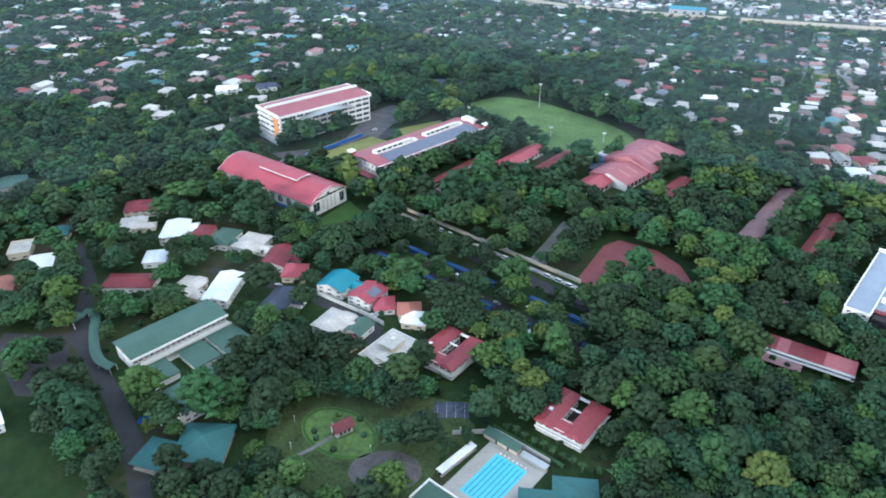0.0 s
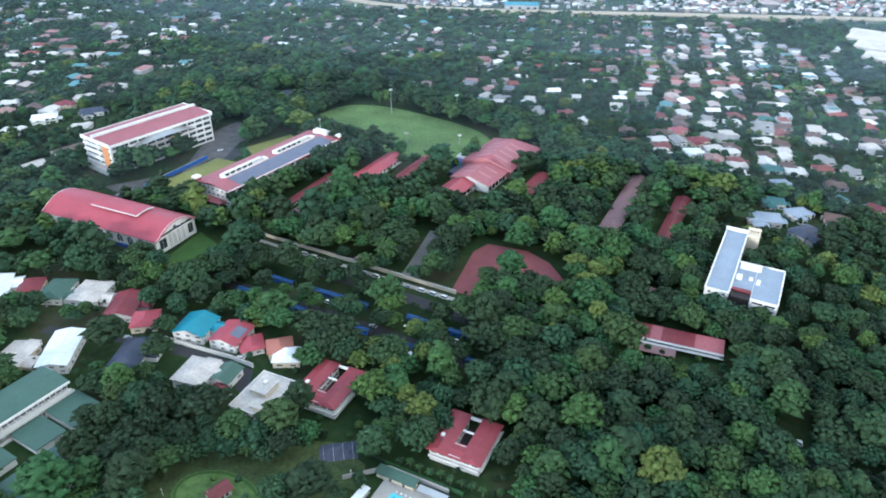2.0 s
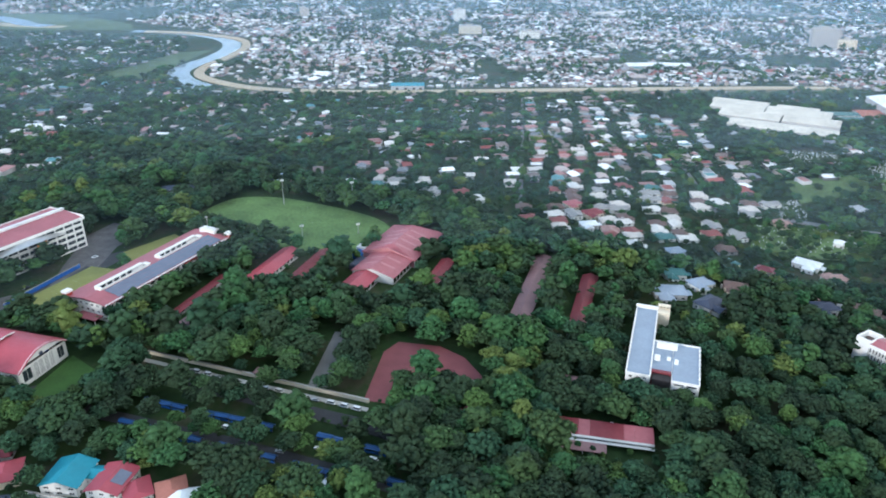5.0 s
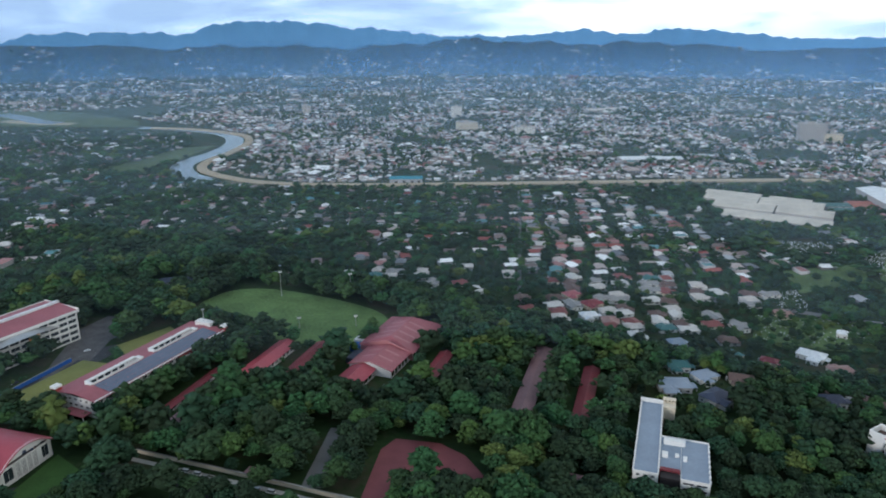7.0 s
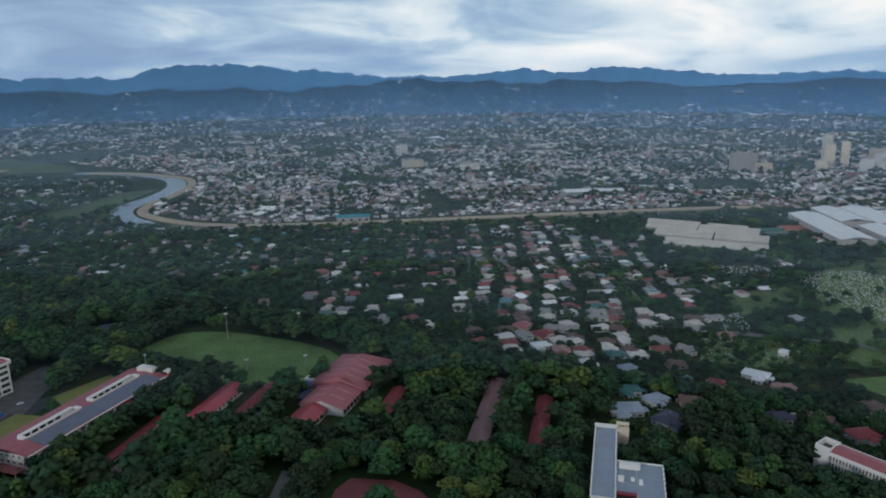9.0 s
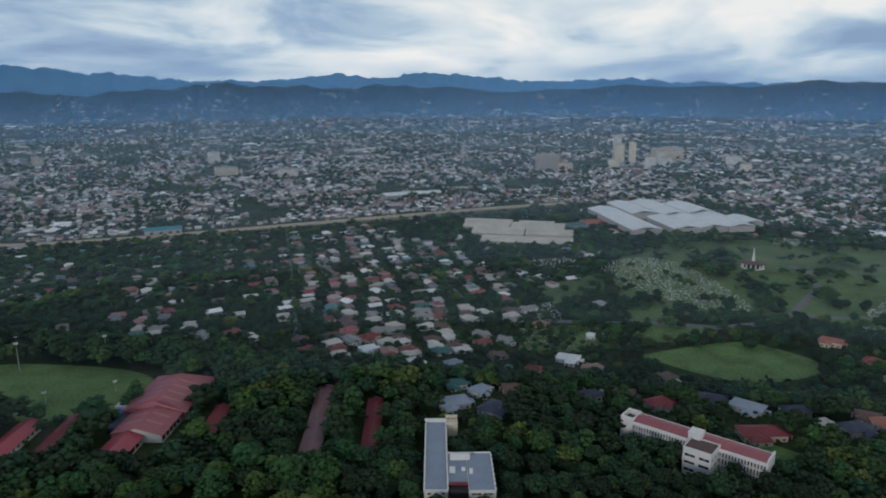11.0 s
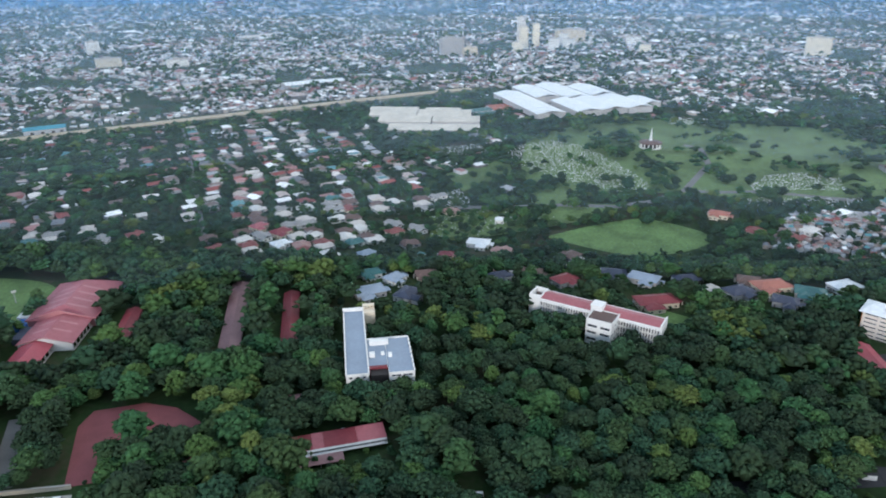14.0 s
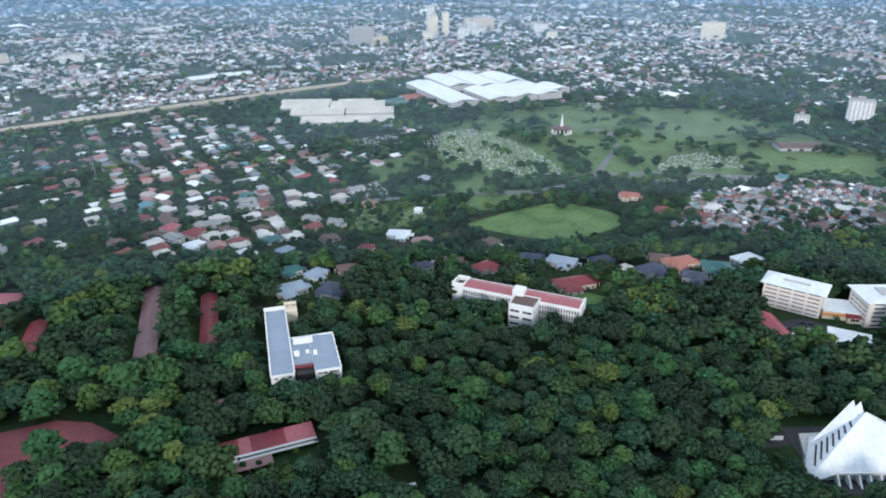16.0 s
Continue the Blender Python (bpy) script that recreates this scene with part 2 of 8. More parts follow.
RUBBER = surface("tyre_rubber", (0.02, 0.02, 0.02), 0.8, 0.2, 0.2, 1, 0.0)
CAR_WHITE = surface("white_car_paint", (0.75, 0.75, 0.75), 0.25, 0.06, 2, 6, 0.0, spec=0.5)
CAR_DARK = surface("dark_car_paint", (0.05, 0.055, 0.07), 0.25, 0.1, 2, 6, 0.0, spec=0.5)
CAR_BLUE = surface("blue_car_paint", (0.02, 0.09, 0.30), 0.25, 0.1, 2, 6, 0.0, spec=0.5)
CAR_SILVER = surface("silver_car_paint", (0.45, 0.46, 0.48), 0.3, 0.08, 2, 6, 0.0, metal=0.5)
STONE = surface("grave_stone", (0.55, 0.56, 0.54), 0.8, 0.25, 1.0, 20, 0.0, by_island=0.6)
# woodland green pushed towards blue: some distance haze sits in the colour
HILL = surface("hazed_wooded_hill", (0.02, 0.042, 0.048), 0.95, 0.8, 60, 260, 6.0)


def ground_surface():
    """Leaf litter and grass among the trees, built-up dirt and paving in the valley."""
    m = bpy.data.materials.new("ground_cover")
    m.use_nodes = True
    n, l = m.node_tree.nodes, m.node_tree.links
    b = n["Principled BSDF"]
    b.inputs["Roughness"].default_value, b.inputs["Specular IOR Level"].default_value = 0.95, 0.1
    co = n.new("ShaderNodeTexCoord")
    big, small = n.new("ShaderNodeTexNoise"), n.new("ShaderNodeTexNoise")
    big.inputs["Scale"].default_value, big.inputs["Detail"].default_value = 1 / 45, 6
    small.inputs["Scale"].default_value, small.inputs["Detail"].default_value = 1 / 4, 6
    ramp = n.new("ShaderNodeValToRGB")
    e = ramp.color_ramp.elements
    e[0].position, e[0].color = 0.32, (0.016, 0.03, 0.012, 1)
    e[1].position, e[1].color = 0.68, (0.06, 0.056, 0.036, 1)
    g = e.new(0.5)
    g.color = (0.026, 0.05, 0.017, 1)
    mix = n.new("ShaderNodeMath")
    mix.operation = "MULTIPLY_ADD"
    mix.inputs[1].default_value = 0.35
    for t in (big, small):
        l.new(co.outputs["Object"], t.inputs["Vector"])
    l.new(small.outputs["Fac"], mix.inputs[0])
    sub = n.new("ShaderNodeMath")
    sub.operation = "SUBTRACT"
    sub.inputs[1].default_value = 0.17
    l.new(big.outputs["Fac"], sub.inputs[0])
    l.new(sub.outputs[0], mix.inputs[2])
    l.new(mix.outputs[0], ramp.inputs["Fac"])
    l.new(ramp.outputs["Color"], b.inputs["Base Color"])
    return m


GROUND = ground_surface()

# ---- building blocks ----
KEEP = []  # what trees and scattered houses leave free: (x, y, angle, half length, half width)


def keep(x, y, angle, a, b):
    KEEP.append((x, y, radians(angle), a, b))


LOW = []  # gardens and forecourts where only low trees grow


def low(x, y, angle, a, b):
    LOW.append((x, y, radians(angle), a, b))


def open_view(x, y, a, b):
    """Low growth on the side of a building that faces the campus heights."""
    q = math.atan2(60 - y, -20 - x)
    low(x + (b + 3) * math.cos(q), y + (b + 3) * math.sin(q), math.degrees(q) + 90, a, b)


def gz(x, y):
    """Height of the ground: a plateau that falls away to the river plain, then hills."""
    x, y = np.asarray(x, float), np.asarray(y, float)
    s = np.clip((y + 0.6 * x - 560) / 160, 0, 1)
    z = -39 * s * s * (3 - 2 * s)
    east = np.clip((x - 330) / 300, 0, 1) * 12 * s
    r = np.hypot(x, y)
    rise = 52 * np.clip((r - 3000) / 1200, 0, 1) ** 1.4
    az = np.arctan2(x, y)
    spur = 95 * np.sin(az * 37 + 1) + 70 * np.sin(az * 71 + 2 + r / 260) + 45 * np.sin(az * 139 + r / 150) + 24 * np.sin(az * 290 + r / 90)
    h = np.clip((r + spur - 4080) / 520, 0, 1)
    crest = 142 + 20 * np.sin(az * 9 + 0.6) + 13 * np.sin(az * 23 + 1) + 9 * np.sin(az * 57) + 6 * np.sin(az * 131 + 2) + 4 * np.sin(az * 317)
    crest = crest * np.interp(az, [-1.1, -0.52, -0.42, 0.0, 0.75, 1.2], [0.75, 0.78, 0.98, 1.0, 0.96, 0.9])
    return z + east * np.clip((1500 - r) / 500, 0, 1) + rise + crest * h * h * (3 - 2 * h)


def g(x, y):
    return float(gz(x, y))


def box(bm, x0, x1, y0, y1, z0, z1, m=None):
    v = [bm.verts.new(p) for p in ((x0, y0, z0), (x1, y0, z0), (x1, y1, z0), (x0, y1, z0), (x0, y0, z1), (x1, y0, z1), (x1, y1, z1), (x0, y1, z1))]
    if m is not None:
        for q in v:
            q.co = m @ q.co
    for f in ((3, 2, 1, 0), (4, 5, 6, 7), (0, 1, 5, 4), (1, 2, 6, 5), (2, 3, 7, 6), (3, 0, 4, 7)):
        bm.faces.new([v[i] for i in f])
    return v


def slab(bm, outline, z0, z1):
    """A flat plate over an outline, counter-clockwise."""
    lo, hi = [bm.verts.new((*p[:2], z0)) for p in outline], [bm.verts.new((*p[:2], z1)) for p in outline]
    bm.faces.new(hi)
    bm.faces.new(lo[::-1])
    for i in range(len(lo)):
        j = (i + 1) % len(lo)
        bm.faces.new((lo[i], lo[j], hi[j], hi[i]))


def loft(bm, rings, caps=True):
    """Skins rings of equal count."""
    vs = [[bm.verts.new(p) for p in ring] for ring in rings]
    k = len(vs[0])
    for a, b in zip(vs, vs[1:]):
        for i in range(k):
            bm.faces.new((a[i], a[(i + 1) % k], b[(i + 1) % k], b[i]))
    if caps:
        bm.faces.new(vs[0][::-1])
        bm.faces.new(vs[-1])


def disc(r, n, z, cx=0.0, cy=0.0, sx=1.0):
    return [(cx + sx * r * math.cos(2 * math.pi * i / n), cy + r * math.sin(2 * math.pi * i / n), z) for i in range(n)]


def mesh_of(name, bm, material):
    bmesh.ops.recalc_face_normals(bm, faces=bm.faces)
    data = bpy.data.meshes.new(name)
    bm.to_mesh(data)
    bm.free()
    for m in material if isinstance(material, (list, tuple)) else [material]:
        data.materials.append(m)
    return data


def part(name, bm, material, parent, label=""):
    ob = new(name, bm if isinstance(bm, bpy.types.Mesh) else mesh_of(name, bm, material))
    ob.parent = parent
    return tagged(ob, label)


def boxes(name, material, parent, rows, label="", m=None):
    bm = bmesh.new()
    for row in rows:
        box(bm, *row, m)
    return part(name, bm, material, parent, label)


def each(name, material, parent, rows, label="", m=None):
    """One part for each box."""
    for row in rows:
        boxes(name, material, parent, [row], label, m)


def thing(name, x, y, angle, label, category, group="", z=None, kind=""):
    ob = new(name)
    ob.matrix_basis = pose(x, y, g(x, y) if z is None else z, 0, 0, angle)
    return tagged(ob, label, category, group, kind)


def plate(name, outline, material, lift, label, category="", kind="structure", z=None):
    """A thin sheet of the setting that lies on the ground and follows its fall."""
    bm = bmesh.new()
    vs = [bm.verts.new((x, y, (g(x, y) if z is None else z) + lift)) for x, y in outline]
    face = bm.faces.new(vs)
    low = bmesh.ops.extrude_face_region(bm, geom=[face])["geom"]
    for v in low:
        if isinstance(v, bmesh.types.BMVert):
            v.co.z -= lift + 0.3
    return tagged(part(name, bm, material, None), label, category or name.replace("_", " "), "", kind)


def ribbon(name, pts, width, material, lift, label, category="road", step=12.0, kind="structure", clear=None):
    """A road or path along a line, draped on the ground."""
    bm = bmesh.new()
    line = []
    for (ax, ay), (bx, by) in zip(pts, pts[1:]):
        k = max(1, int(math.hypot(bx - ax, by - ay) / step))
        line += [(ax + (bx - ax) * i / k, ay + (by - ay) * i / k) for i in range(k)]
        keep((ax + bx) / 2, (ay + by) / 2, math.degrees(math.atan2(by - ay, bx - ax)), math.hypot(bx - ax, by - ay) / 2, width / 2 if clear is None else clear)
    line.append(pts[-1])
    rings = []
    for i, (x, y) in enumerate(line):
        a, b = line[max(0, i - 1)], line[min(len(line) - 1, i + 1)]
        d = Vector((b[0] - a[0], b[1] - a[1])).normalized() * (width / 2)
        l, r = (x - d.y, y + d.x), (x + d.y, y - d.x)
        z = g(x, y)
        rings.append([(*r, z - 0.3), (*r, z + lift), (*l, z + lift), (*l, z - 0.3)])
    loft(bm, rings)
    return tagged(part(name, bm, material, None), label, category, "", kind)


def pierced(bm, length, height, holes, thick=0.3, m=None, z0=0.0):
    """A wall along x, outer face at y=0, with openings (x0, x1, z0, z1) that go right through."""
    xs = sorted({0.0, length, *[h[0] for h in holes], *[h[1] for h in holes]})
    zs = sorted({z0, height, *[h[2] for h in holes], *[h[3] for h in holes]})
    for za, zb in zip(zs, zs[1:]):
        start = None
        for xa, xb in zip(xs, xs[1:]):
            cx, cz = (xa + xb) / 2, (za + zb) / 2
            solid = not any(h[0] < cx < h[1] and h[2] < cz < h[3] for h in holes)
            if solid and start is None:
                start = xa
            if start is not None and not solid:
                box(bm, start, xa, 0, thick, za, zb, m)
                start = None
        if start is not None:
            box(bm, start, length, 0, thick, za, zb, m)


PANES = {}


def window(parent, w, h, m, frame_material=None, glass=None, plain=False):
    """A pane in its frame, set back in an opening whose lower left corner is at m."""
    fm, gm = frame_material or WHITE_WALL, glass or GLASS
    key = (round(w, 2), round(h, 2), fm.name, gm.name)
    if key not in PANES:
        b1, b2 = bmesh.new(), bmesh.new()
        t = min(0.12, w * 0.1)
        for row in ((0, w, 0.08, 0.16, 0, t), (0, w, 0.08, 0.16, h - t, h), (0, t, 0.08, 0.16, t, h - t), (w - t, w, 0.08, 0.16, t, h - t), (w / 2 - t / 2, w / 2 + t / 2, 0.08, 0.16, t, h - t)):
            box(b1, *row)
        box(b2, 0, w, 0.17, 0.2, 0, h)
        PANES[key] = (mesh_of("window", b1, fm), mesh_of("pane", b2, gm))
    if plain:
        ob = part("window", PANES[key][1], None, parent)
        ob.matrix_basis = m
        return ob
    ob = part("window", PANES[key][0], None, parent)
    ob.matrix_basis = m
    part("pane", PANES[key][1], None, ob)
    return ob


SIDES = lambda L, W: (("front", Matrix.Identity(4), L), ("right", pose(L, 0, 0, 0, 0, 90), W), ("back", pose(L, W, 0, 0, 0, 180), L), ("left", pose(0, W, 0, 0, 0, 270), W))


def storeys(parent, L, W, H, floors, wall, spec, band=0.0, base=0.0, label="", frame_material=None, thick=0.3):
    """Four walls round a plan L x W from the corner at the origin, with rows of windows.
    spec: for each of front, right, back, left (count, width share, height share)."""
    for (side, m, length), (count, share, tall) in zip(SIDES(L, W), spec):
        fh, holes = (H - base) / floors, []
        for k in range(floors):
            pitch = (length - 1.6) / max(1, count)
            for i in range(count):
                ww, hh = pitch * share, fh * tall
                x0, z0 = 0.8 + pitch * i + (pitch - ww) / 2, base + fh * k + (fh - hh) * 0.55
                holes.append((x0, x0 + ww, z0, z0 + hh))
        bm = bmesh.new()
        pierced(bm, length, H, holes, thick, m)
        part("wall", bm, wall, parent, label)
        for x0, x1, z0, z1 in holes:
            window(parent, x1 - x0, z1 - z0, m @ pose(x0, 0, z0), frame_material)
    # solid box whose dark colour carries the darkness of the rooms
    boxes("core", DARK, parent, [(0.8, L - 0.8, 0.8, W - 0.8, 0, H - 0.3)], "solid box painted dark as unlit rooms")


def gable(bm, L, W, z, rise, over=0.6, thick=0.2, m=None, hip=0.0):
    """A pitched roof over L x W with its ridge along x; hip: how far the ridge is drawn in at each end."""
    x0, x1, y0, y1, c = -over, L + over, -over, W + over, W / 2
    top = [(x0, y0, z), (x1, y0, z), (x1 - hip, c, z + rise), (x0 + hip, c, z + rise), (x1, y1, z), (x0, y1, z)]
    vt = [bm.verts.new(p) for p in top]
    vb = [bm.verts.new((p[0], p[1], p[2] - thick)) for p in top]
    if m is not None:
        for v in vt + vb:
            v.co = m @ v.co
    faces = [(0, 1, 2, 3), (3, 2, 4, 5)] + [(1, 4, 2), (5, 0, 3)]
    hipped = hip > 0
    for f in faces[:2] + (faces[2:] if hipped else []):
        bm.faces.new([vt[i] for i in f])
        bm.faces.new([vb[i] for i in f[::-1]])
    rim = [0, 1, 4, 5] if hipped else [0, 1, 2, 4, 5, 3]
    for a, b in zip(rim, rim[1:] + rim[:1]):
        bm.faces.new((vb[a], vb[b], vt[b], vt[a]))


def gable_end(bm, W, z, rise, x, thick=0.25):
    a = [(x, 0, z), (x, W, z), (x, W / 2, z + rise * W / (W + 1.2))]
    loft(bm, [a, [(p[0] + thick, p[1], p[2]) for p in a]])


def soup(name, V, quads, tris, material, qm=None, tm=None, tint=None):
    """One mesh from arrays of corners and faces."""
    V = np.asarray(V, np.float32).reshape(-1, 3)
    quads, tris = np.asarray(quads, np.int32).reshape(-1, 4), np.asarray(tris, np.int32).reshape(-1, 3)
    data = bpy.data.meshes.new(name)
    data.vertices.add(len(V))
    data.vertices.foreach_set("co", V.ravel())
    data.loops.add(quads.size + tris.size)
    data.loops.foreach_set("vertex_index", np.concatenate([quads.ravel(), tris.ravel()]))
    data.polygons.add(len(quads) + len(tris))
    data.polygons.foreach_set("loop_start", np.concatenate([np.arange(len(quads)) * 4, quads.size + np.arange(len(tris)) * 3]).astype(np.int32))
    if qm is not None:
        data.polygons.foreach_set("material_index", np.concatenate([qm, tm if tm is not None else np.zeros(len(tris))]).astype(np.int32))
    for m in material if isinstance(material, (list, tuple)) else [material]:
        data.materials.append(m)
    if tint is not None:
        data.attributes.new("tint", "FLOAT", "POINT").data.foreach_set("value", np.asarray(tint, np.float32))
    data.update(calc_edges=True)
    data.validate()
    return data


def stamp(T, quads, tris, place, angle, sx, sy, sz):
    """Copies of a template at many places: corners, quads and triangles."""
    T, n, k = np.asarray(T, float), len(place), len(T)
    c, s = np.cos(angle)[:, None], np.sin(angle)[:, None]
    X, Y, Z = T[:, 0] * np.reshape(sx, (-1, 1)), T[:, 1] * np.reshape(sy, (-1, 1)), T[:, 2] * np.reshape(sz, (-1, 1))
    V = np.stack([X * c - Y * s + place[:, :1], X * s + Y * c + place[:, 1:2], Z + place[:, 2:3]], -1).reshape(-1, 3)
    off = (np.arange(n) * k)[:, None, None]
    Q = (np.asarray(quads, int).reshape(1, -1, 4) + off).reshape(-1, 4)
    R = (np.asarray(tris, int).reshape(1, -1, 3) + off).reshape(-1, 3)
    return V, Q, R


def is_free(x, y, pad, zones=KEEP):
    """Which places lie clear of everything kept free, by pad metres."""
    x, y = np.asarray(x, float), np.asarray(y, float)
    ok = np.ones(x.shape, bool)
    for cx, cy, a, ha, hb in zones:
        near = np.flatnonzero(np.hypot(x - cx, y - cy) < math.hypot(ha, hb) + 12)
        if len(near) == 0:
            continue
        dx, dy = x[near] - cx, y[near] - cy
        u, v = dx * math.cos(a) + dy * math.sin(a), -dx * math.sin(a) + dy * math.cos(a)
        p = pad[near] if hasattr(pad, "__len__") else pad
        ok[near] &= (np.abs(u) > ha + p) | (np.abs(v) > hb + p)
    return ok


# ---- ground, hills, river ----
def ground_sheet():
    near = np.arange(-700, 1401, 25.0)
    far = [1450, 1520, 1600, 1700, 1850, 2000, 2200, 2400, 2600, 2800, 3000, 3200, 3400, 3600] + list(range(3700, 5000, 45)) + [5100, 5300, 5600]
    xs = np.array(sorted([-v for v in far if v > 750] + [-v for v in range(725, 1450, 50)] + list(near) + far))
    ys = np.array(sorted([-800, -500, -300] + list(np.arange(-100, 1401, 25.0)) + far))
    X, Y = np.meshgrid(xs, ys)
    V = np.stack([X, Y, gz(X, Y)], -1).reshape(-1, 3)
    i = np.arange(len(ys) * len(xs)).reshape(len(ys), len(xs))
    Q = np.stack([i[:-1, :-1], i[:-1, 1:], i[1:, 1:], i[1:, :-1]], -1).reshape(-1, 4)
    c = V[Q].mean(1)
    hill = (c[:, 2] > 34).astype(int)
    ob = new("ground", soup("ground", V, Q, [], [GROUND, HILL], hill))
    tagged(ob, "wooded plateau falling to a built-up river plain", "ground", "", "structure")


ground_sheet()


def far_range(name, radius, skyline, rough, material, label):
    """Mountains far off: skyline gives heading and elevation in degrees, seen from the plateau's air."""
    bm, rings = bmesh.new(), []
    az, el = zip(*skyline)
    for i in range(601):
        a = -75 + 150 * i / 600
        e = float(np.interp(a, az, el)) + rough * sum(noise.noise(Vector((a * f, 3.3, 0))) * w for f, w in ((0.35, 0.35), (1.1, 0.5), (2.3, 0.45), (5.0, 0.3)))
        x, y = math.sin(radians(a)), math.cos(radians(a))
        h = 221 + radius * math.tan(radians(e))
        rings.append([(x * radius - 15, y * radius + 45, -60), (x * radius - 15, y * radius + 45, h * 0.6), (x * (radius + 40) - 15, y * (radius + 40) + 45, h), (x * (radius + 60) - 15, y * (radius + 60) + 45, -60)])
    loft(bm, rings)
    return tagged(part(name, bm, material, None), label, "mountains", "", "structure")


# blue distance haze is put into the base colour and the emission
def hazed_blue(name, colour, glow):
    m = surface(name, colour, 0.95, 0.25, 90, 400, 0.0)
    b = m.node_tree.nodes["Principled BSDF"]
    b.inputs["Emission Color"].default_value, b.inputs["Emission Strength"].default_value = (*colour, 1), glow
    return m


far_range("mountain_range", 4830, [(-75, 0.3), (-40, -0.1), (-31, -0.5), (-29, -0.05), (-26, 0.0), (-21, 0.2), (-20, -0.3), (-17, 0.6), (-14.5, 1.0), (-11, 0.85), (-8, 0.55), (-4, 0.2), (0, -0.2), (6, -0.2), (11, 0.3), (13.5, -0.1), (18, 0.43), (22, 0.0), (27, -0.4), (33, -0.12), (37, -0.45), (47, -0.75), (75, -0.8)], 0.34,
          hazed_blue("far_mountain_haze_tint", (0.075, 0.18, 0.31), 0.6), "mountain range on the horizon, haze painted into its blue glow")


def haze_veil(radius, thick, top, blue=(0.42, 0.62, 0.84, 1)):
    """Added sheet for distance haze: a ring that lets nearly all light through and scatters a little, thinning upwards.
    """
    m = bpy.data.materials.new("haze_sheet_tint")
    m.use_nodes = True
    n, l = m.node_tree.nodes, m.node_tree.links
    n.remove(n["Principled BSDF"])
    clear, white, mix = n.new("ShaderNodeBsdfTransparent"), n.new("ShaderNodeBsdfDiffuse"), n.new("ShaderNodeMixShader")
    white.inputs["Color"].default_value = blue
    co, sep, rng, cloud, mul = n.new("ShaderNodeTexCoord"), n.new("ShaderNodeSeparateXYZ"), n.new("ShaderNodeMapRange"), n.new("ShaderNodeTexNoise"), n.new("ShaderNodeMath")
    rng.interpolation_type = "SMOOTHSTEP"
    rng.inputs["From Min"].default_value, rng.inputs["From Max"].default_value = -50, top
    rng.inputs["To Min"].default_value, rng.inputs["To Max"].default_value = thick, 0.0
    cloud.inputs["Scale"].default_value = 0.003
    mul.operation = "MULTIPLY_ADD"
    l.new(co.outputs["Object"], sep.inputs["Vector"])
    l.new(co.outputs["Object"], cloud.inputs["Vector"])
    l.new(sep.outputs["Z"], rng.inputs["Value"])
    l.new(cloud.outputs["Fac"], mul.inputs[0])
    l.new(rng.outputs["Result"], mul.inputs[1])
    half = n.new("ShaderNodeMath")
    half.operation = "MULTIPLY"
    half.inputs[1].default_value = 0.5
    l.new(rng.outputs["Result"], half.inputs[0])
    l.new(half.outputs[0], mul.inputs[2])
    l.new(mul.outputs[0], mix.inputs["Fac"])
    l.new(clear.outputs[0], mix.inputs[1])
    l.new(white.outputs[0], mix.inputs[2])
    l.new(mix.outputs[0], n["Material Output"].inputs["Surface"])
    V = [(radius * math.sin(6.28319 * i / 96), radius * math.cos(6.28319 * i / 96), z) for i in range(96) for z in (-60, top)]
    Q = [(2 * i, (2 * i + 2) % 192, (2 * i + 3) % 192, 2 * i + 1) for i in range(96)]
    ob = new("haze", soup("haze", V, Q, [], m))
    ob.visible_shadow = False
    tagged(ob, "see-through blue ring sheet standing in for distance haze", "haze", "", "structure")


# nested haze sheets, bluer farther out, pale and tint all behind them
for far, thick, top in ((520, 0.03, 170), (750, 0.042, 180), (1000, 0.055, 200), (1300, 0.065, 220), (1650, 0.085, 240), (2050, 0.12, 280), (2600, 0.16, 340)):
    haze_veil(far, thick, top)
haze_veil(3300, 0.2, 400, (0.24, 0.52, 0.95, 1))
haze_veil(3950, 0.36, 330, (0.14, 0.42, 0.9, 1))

# river with its dike
def bend(pts, k=4):
    """A smooth line through a few points."""
    out = []
    for i in range(len(pts) - 1):
        a, b, c, d = (Vector((*pts[max(0, min(len(pts) - 1, i + j))], 0)) for j in (-1, 0, 1, 2))
        for f in range(k):
            t = f / k
            q = 0.5 * (2 * b + (c - a) * t + (2 * a - 5 * b + 4 * c - d) * t * t + (3 * b - a - 3 * c + d) * t ** 3)
            out.append((q.x, q.y))
    return out + [pts[-1]]


MEADOW = surface("river_meadow", (0.075, 0.11, 0.045), 0.95, 0.45, 12, 90, 0.05)
ribbon("water", bend([(-440, 1322), (-505, 1385), (-550, 1480), (-548, 1570), (-530, 1660), (-532, 1800), (-585, 1935), (-690, 2030), (-810, 2078), (-890, 2100)]), 44, WATER, 0.4, "grey slow river bending through the plain", "river", 25)
ribbon("water", bend([(-1185, 2205), (-1270, 2250), (-1360, 2340), (-1500, 2450)]), 60, WATER, 0.6, "far reach of the grey river among meadows", "river", 25)
ribbon("river_bank", bend([(700, 1300), (207, 1292), (-199, 1272), (-330, 1288), (-420, 1320)]), 26, BANK, 0.5, "muddy overgrown river bank", "bank", 25)
ribbon("dike", bend([(700, 1322), (315, 1312), (207, 1306), (-93, 1288), (-250, 1292), (-340, 1310), (-425, 1362), (-495, 1440), (-512, 1540), (-496, 1660), (-497, 1800), (-540, 1925), (-640, 2010), (-730, 2060), (-850, 2085)]), 20, DIKE, 2.5, "bare earth dike along the river bank", "dike", 25)
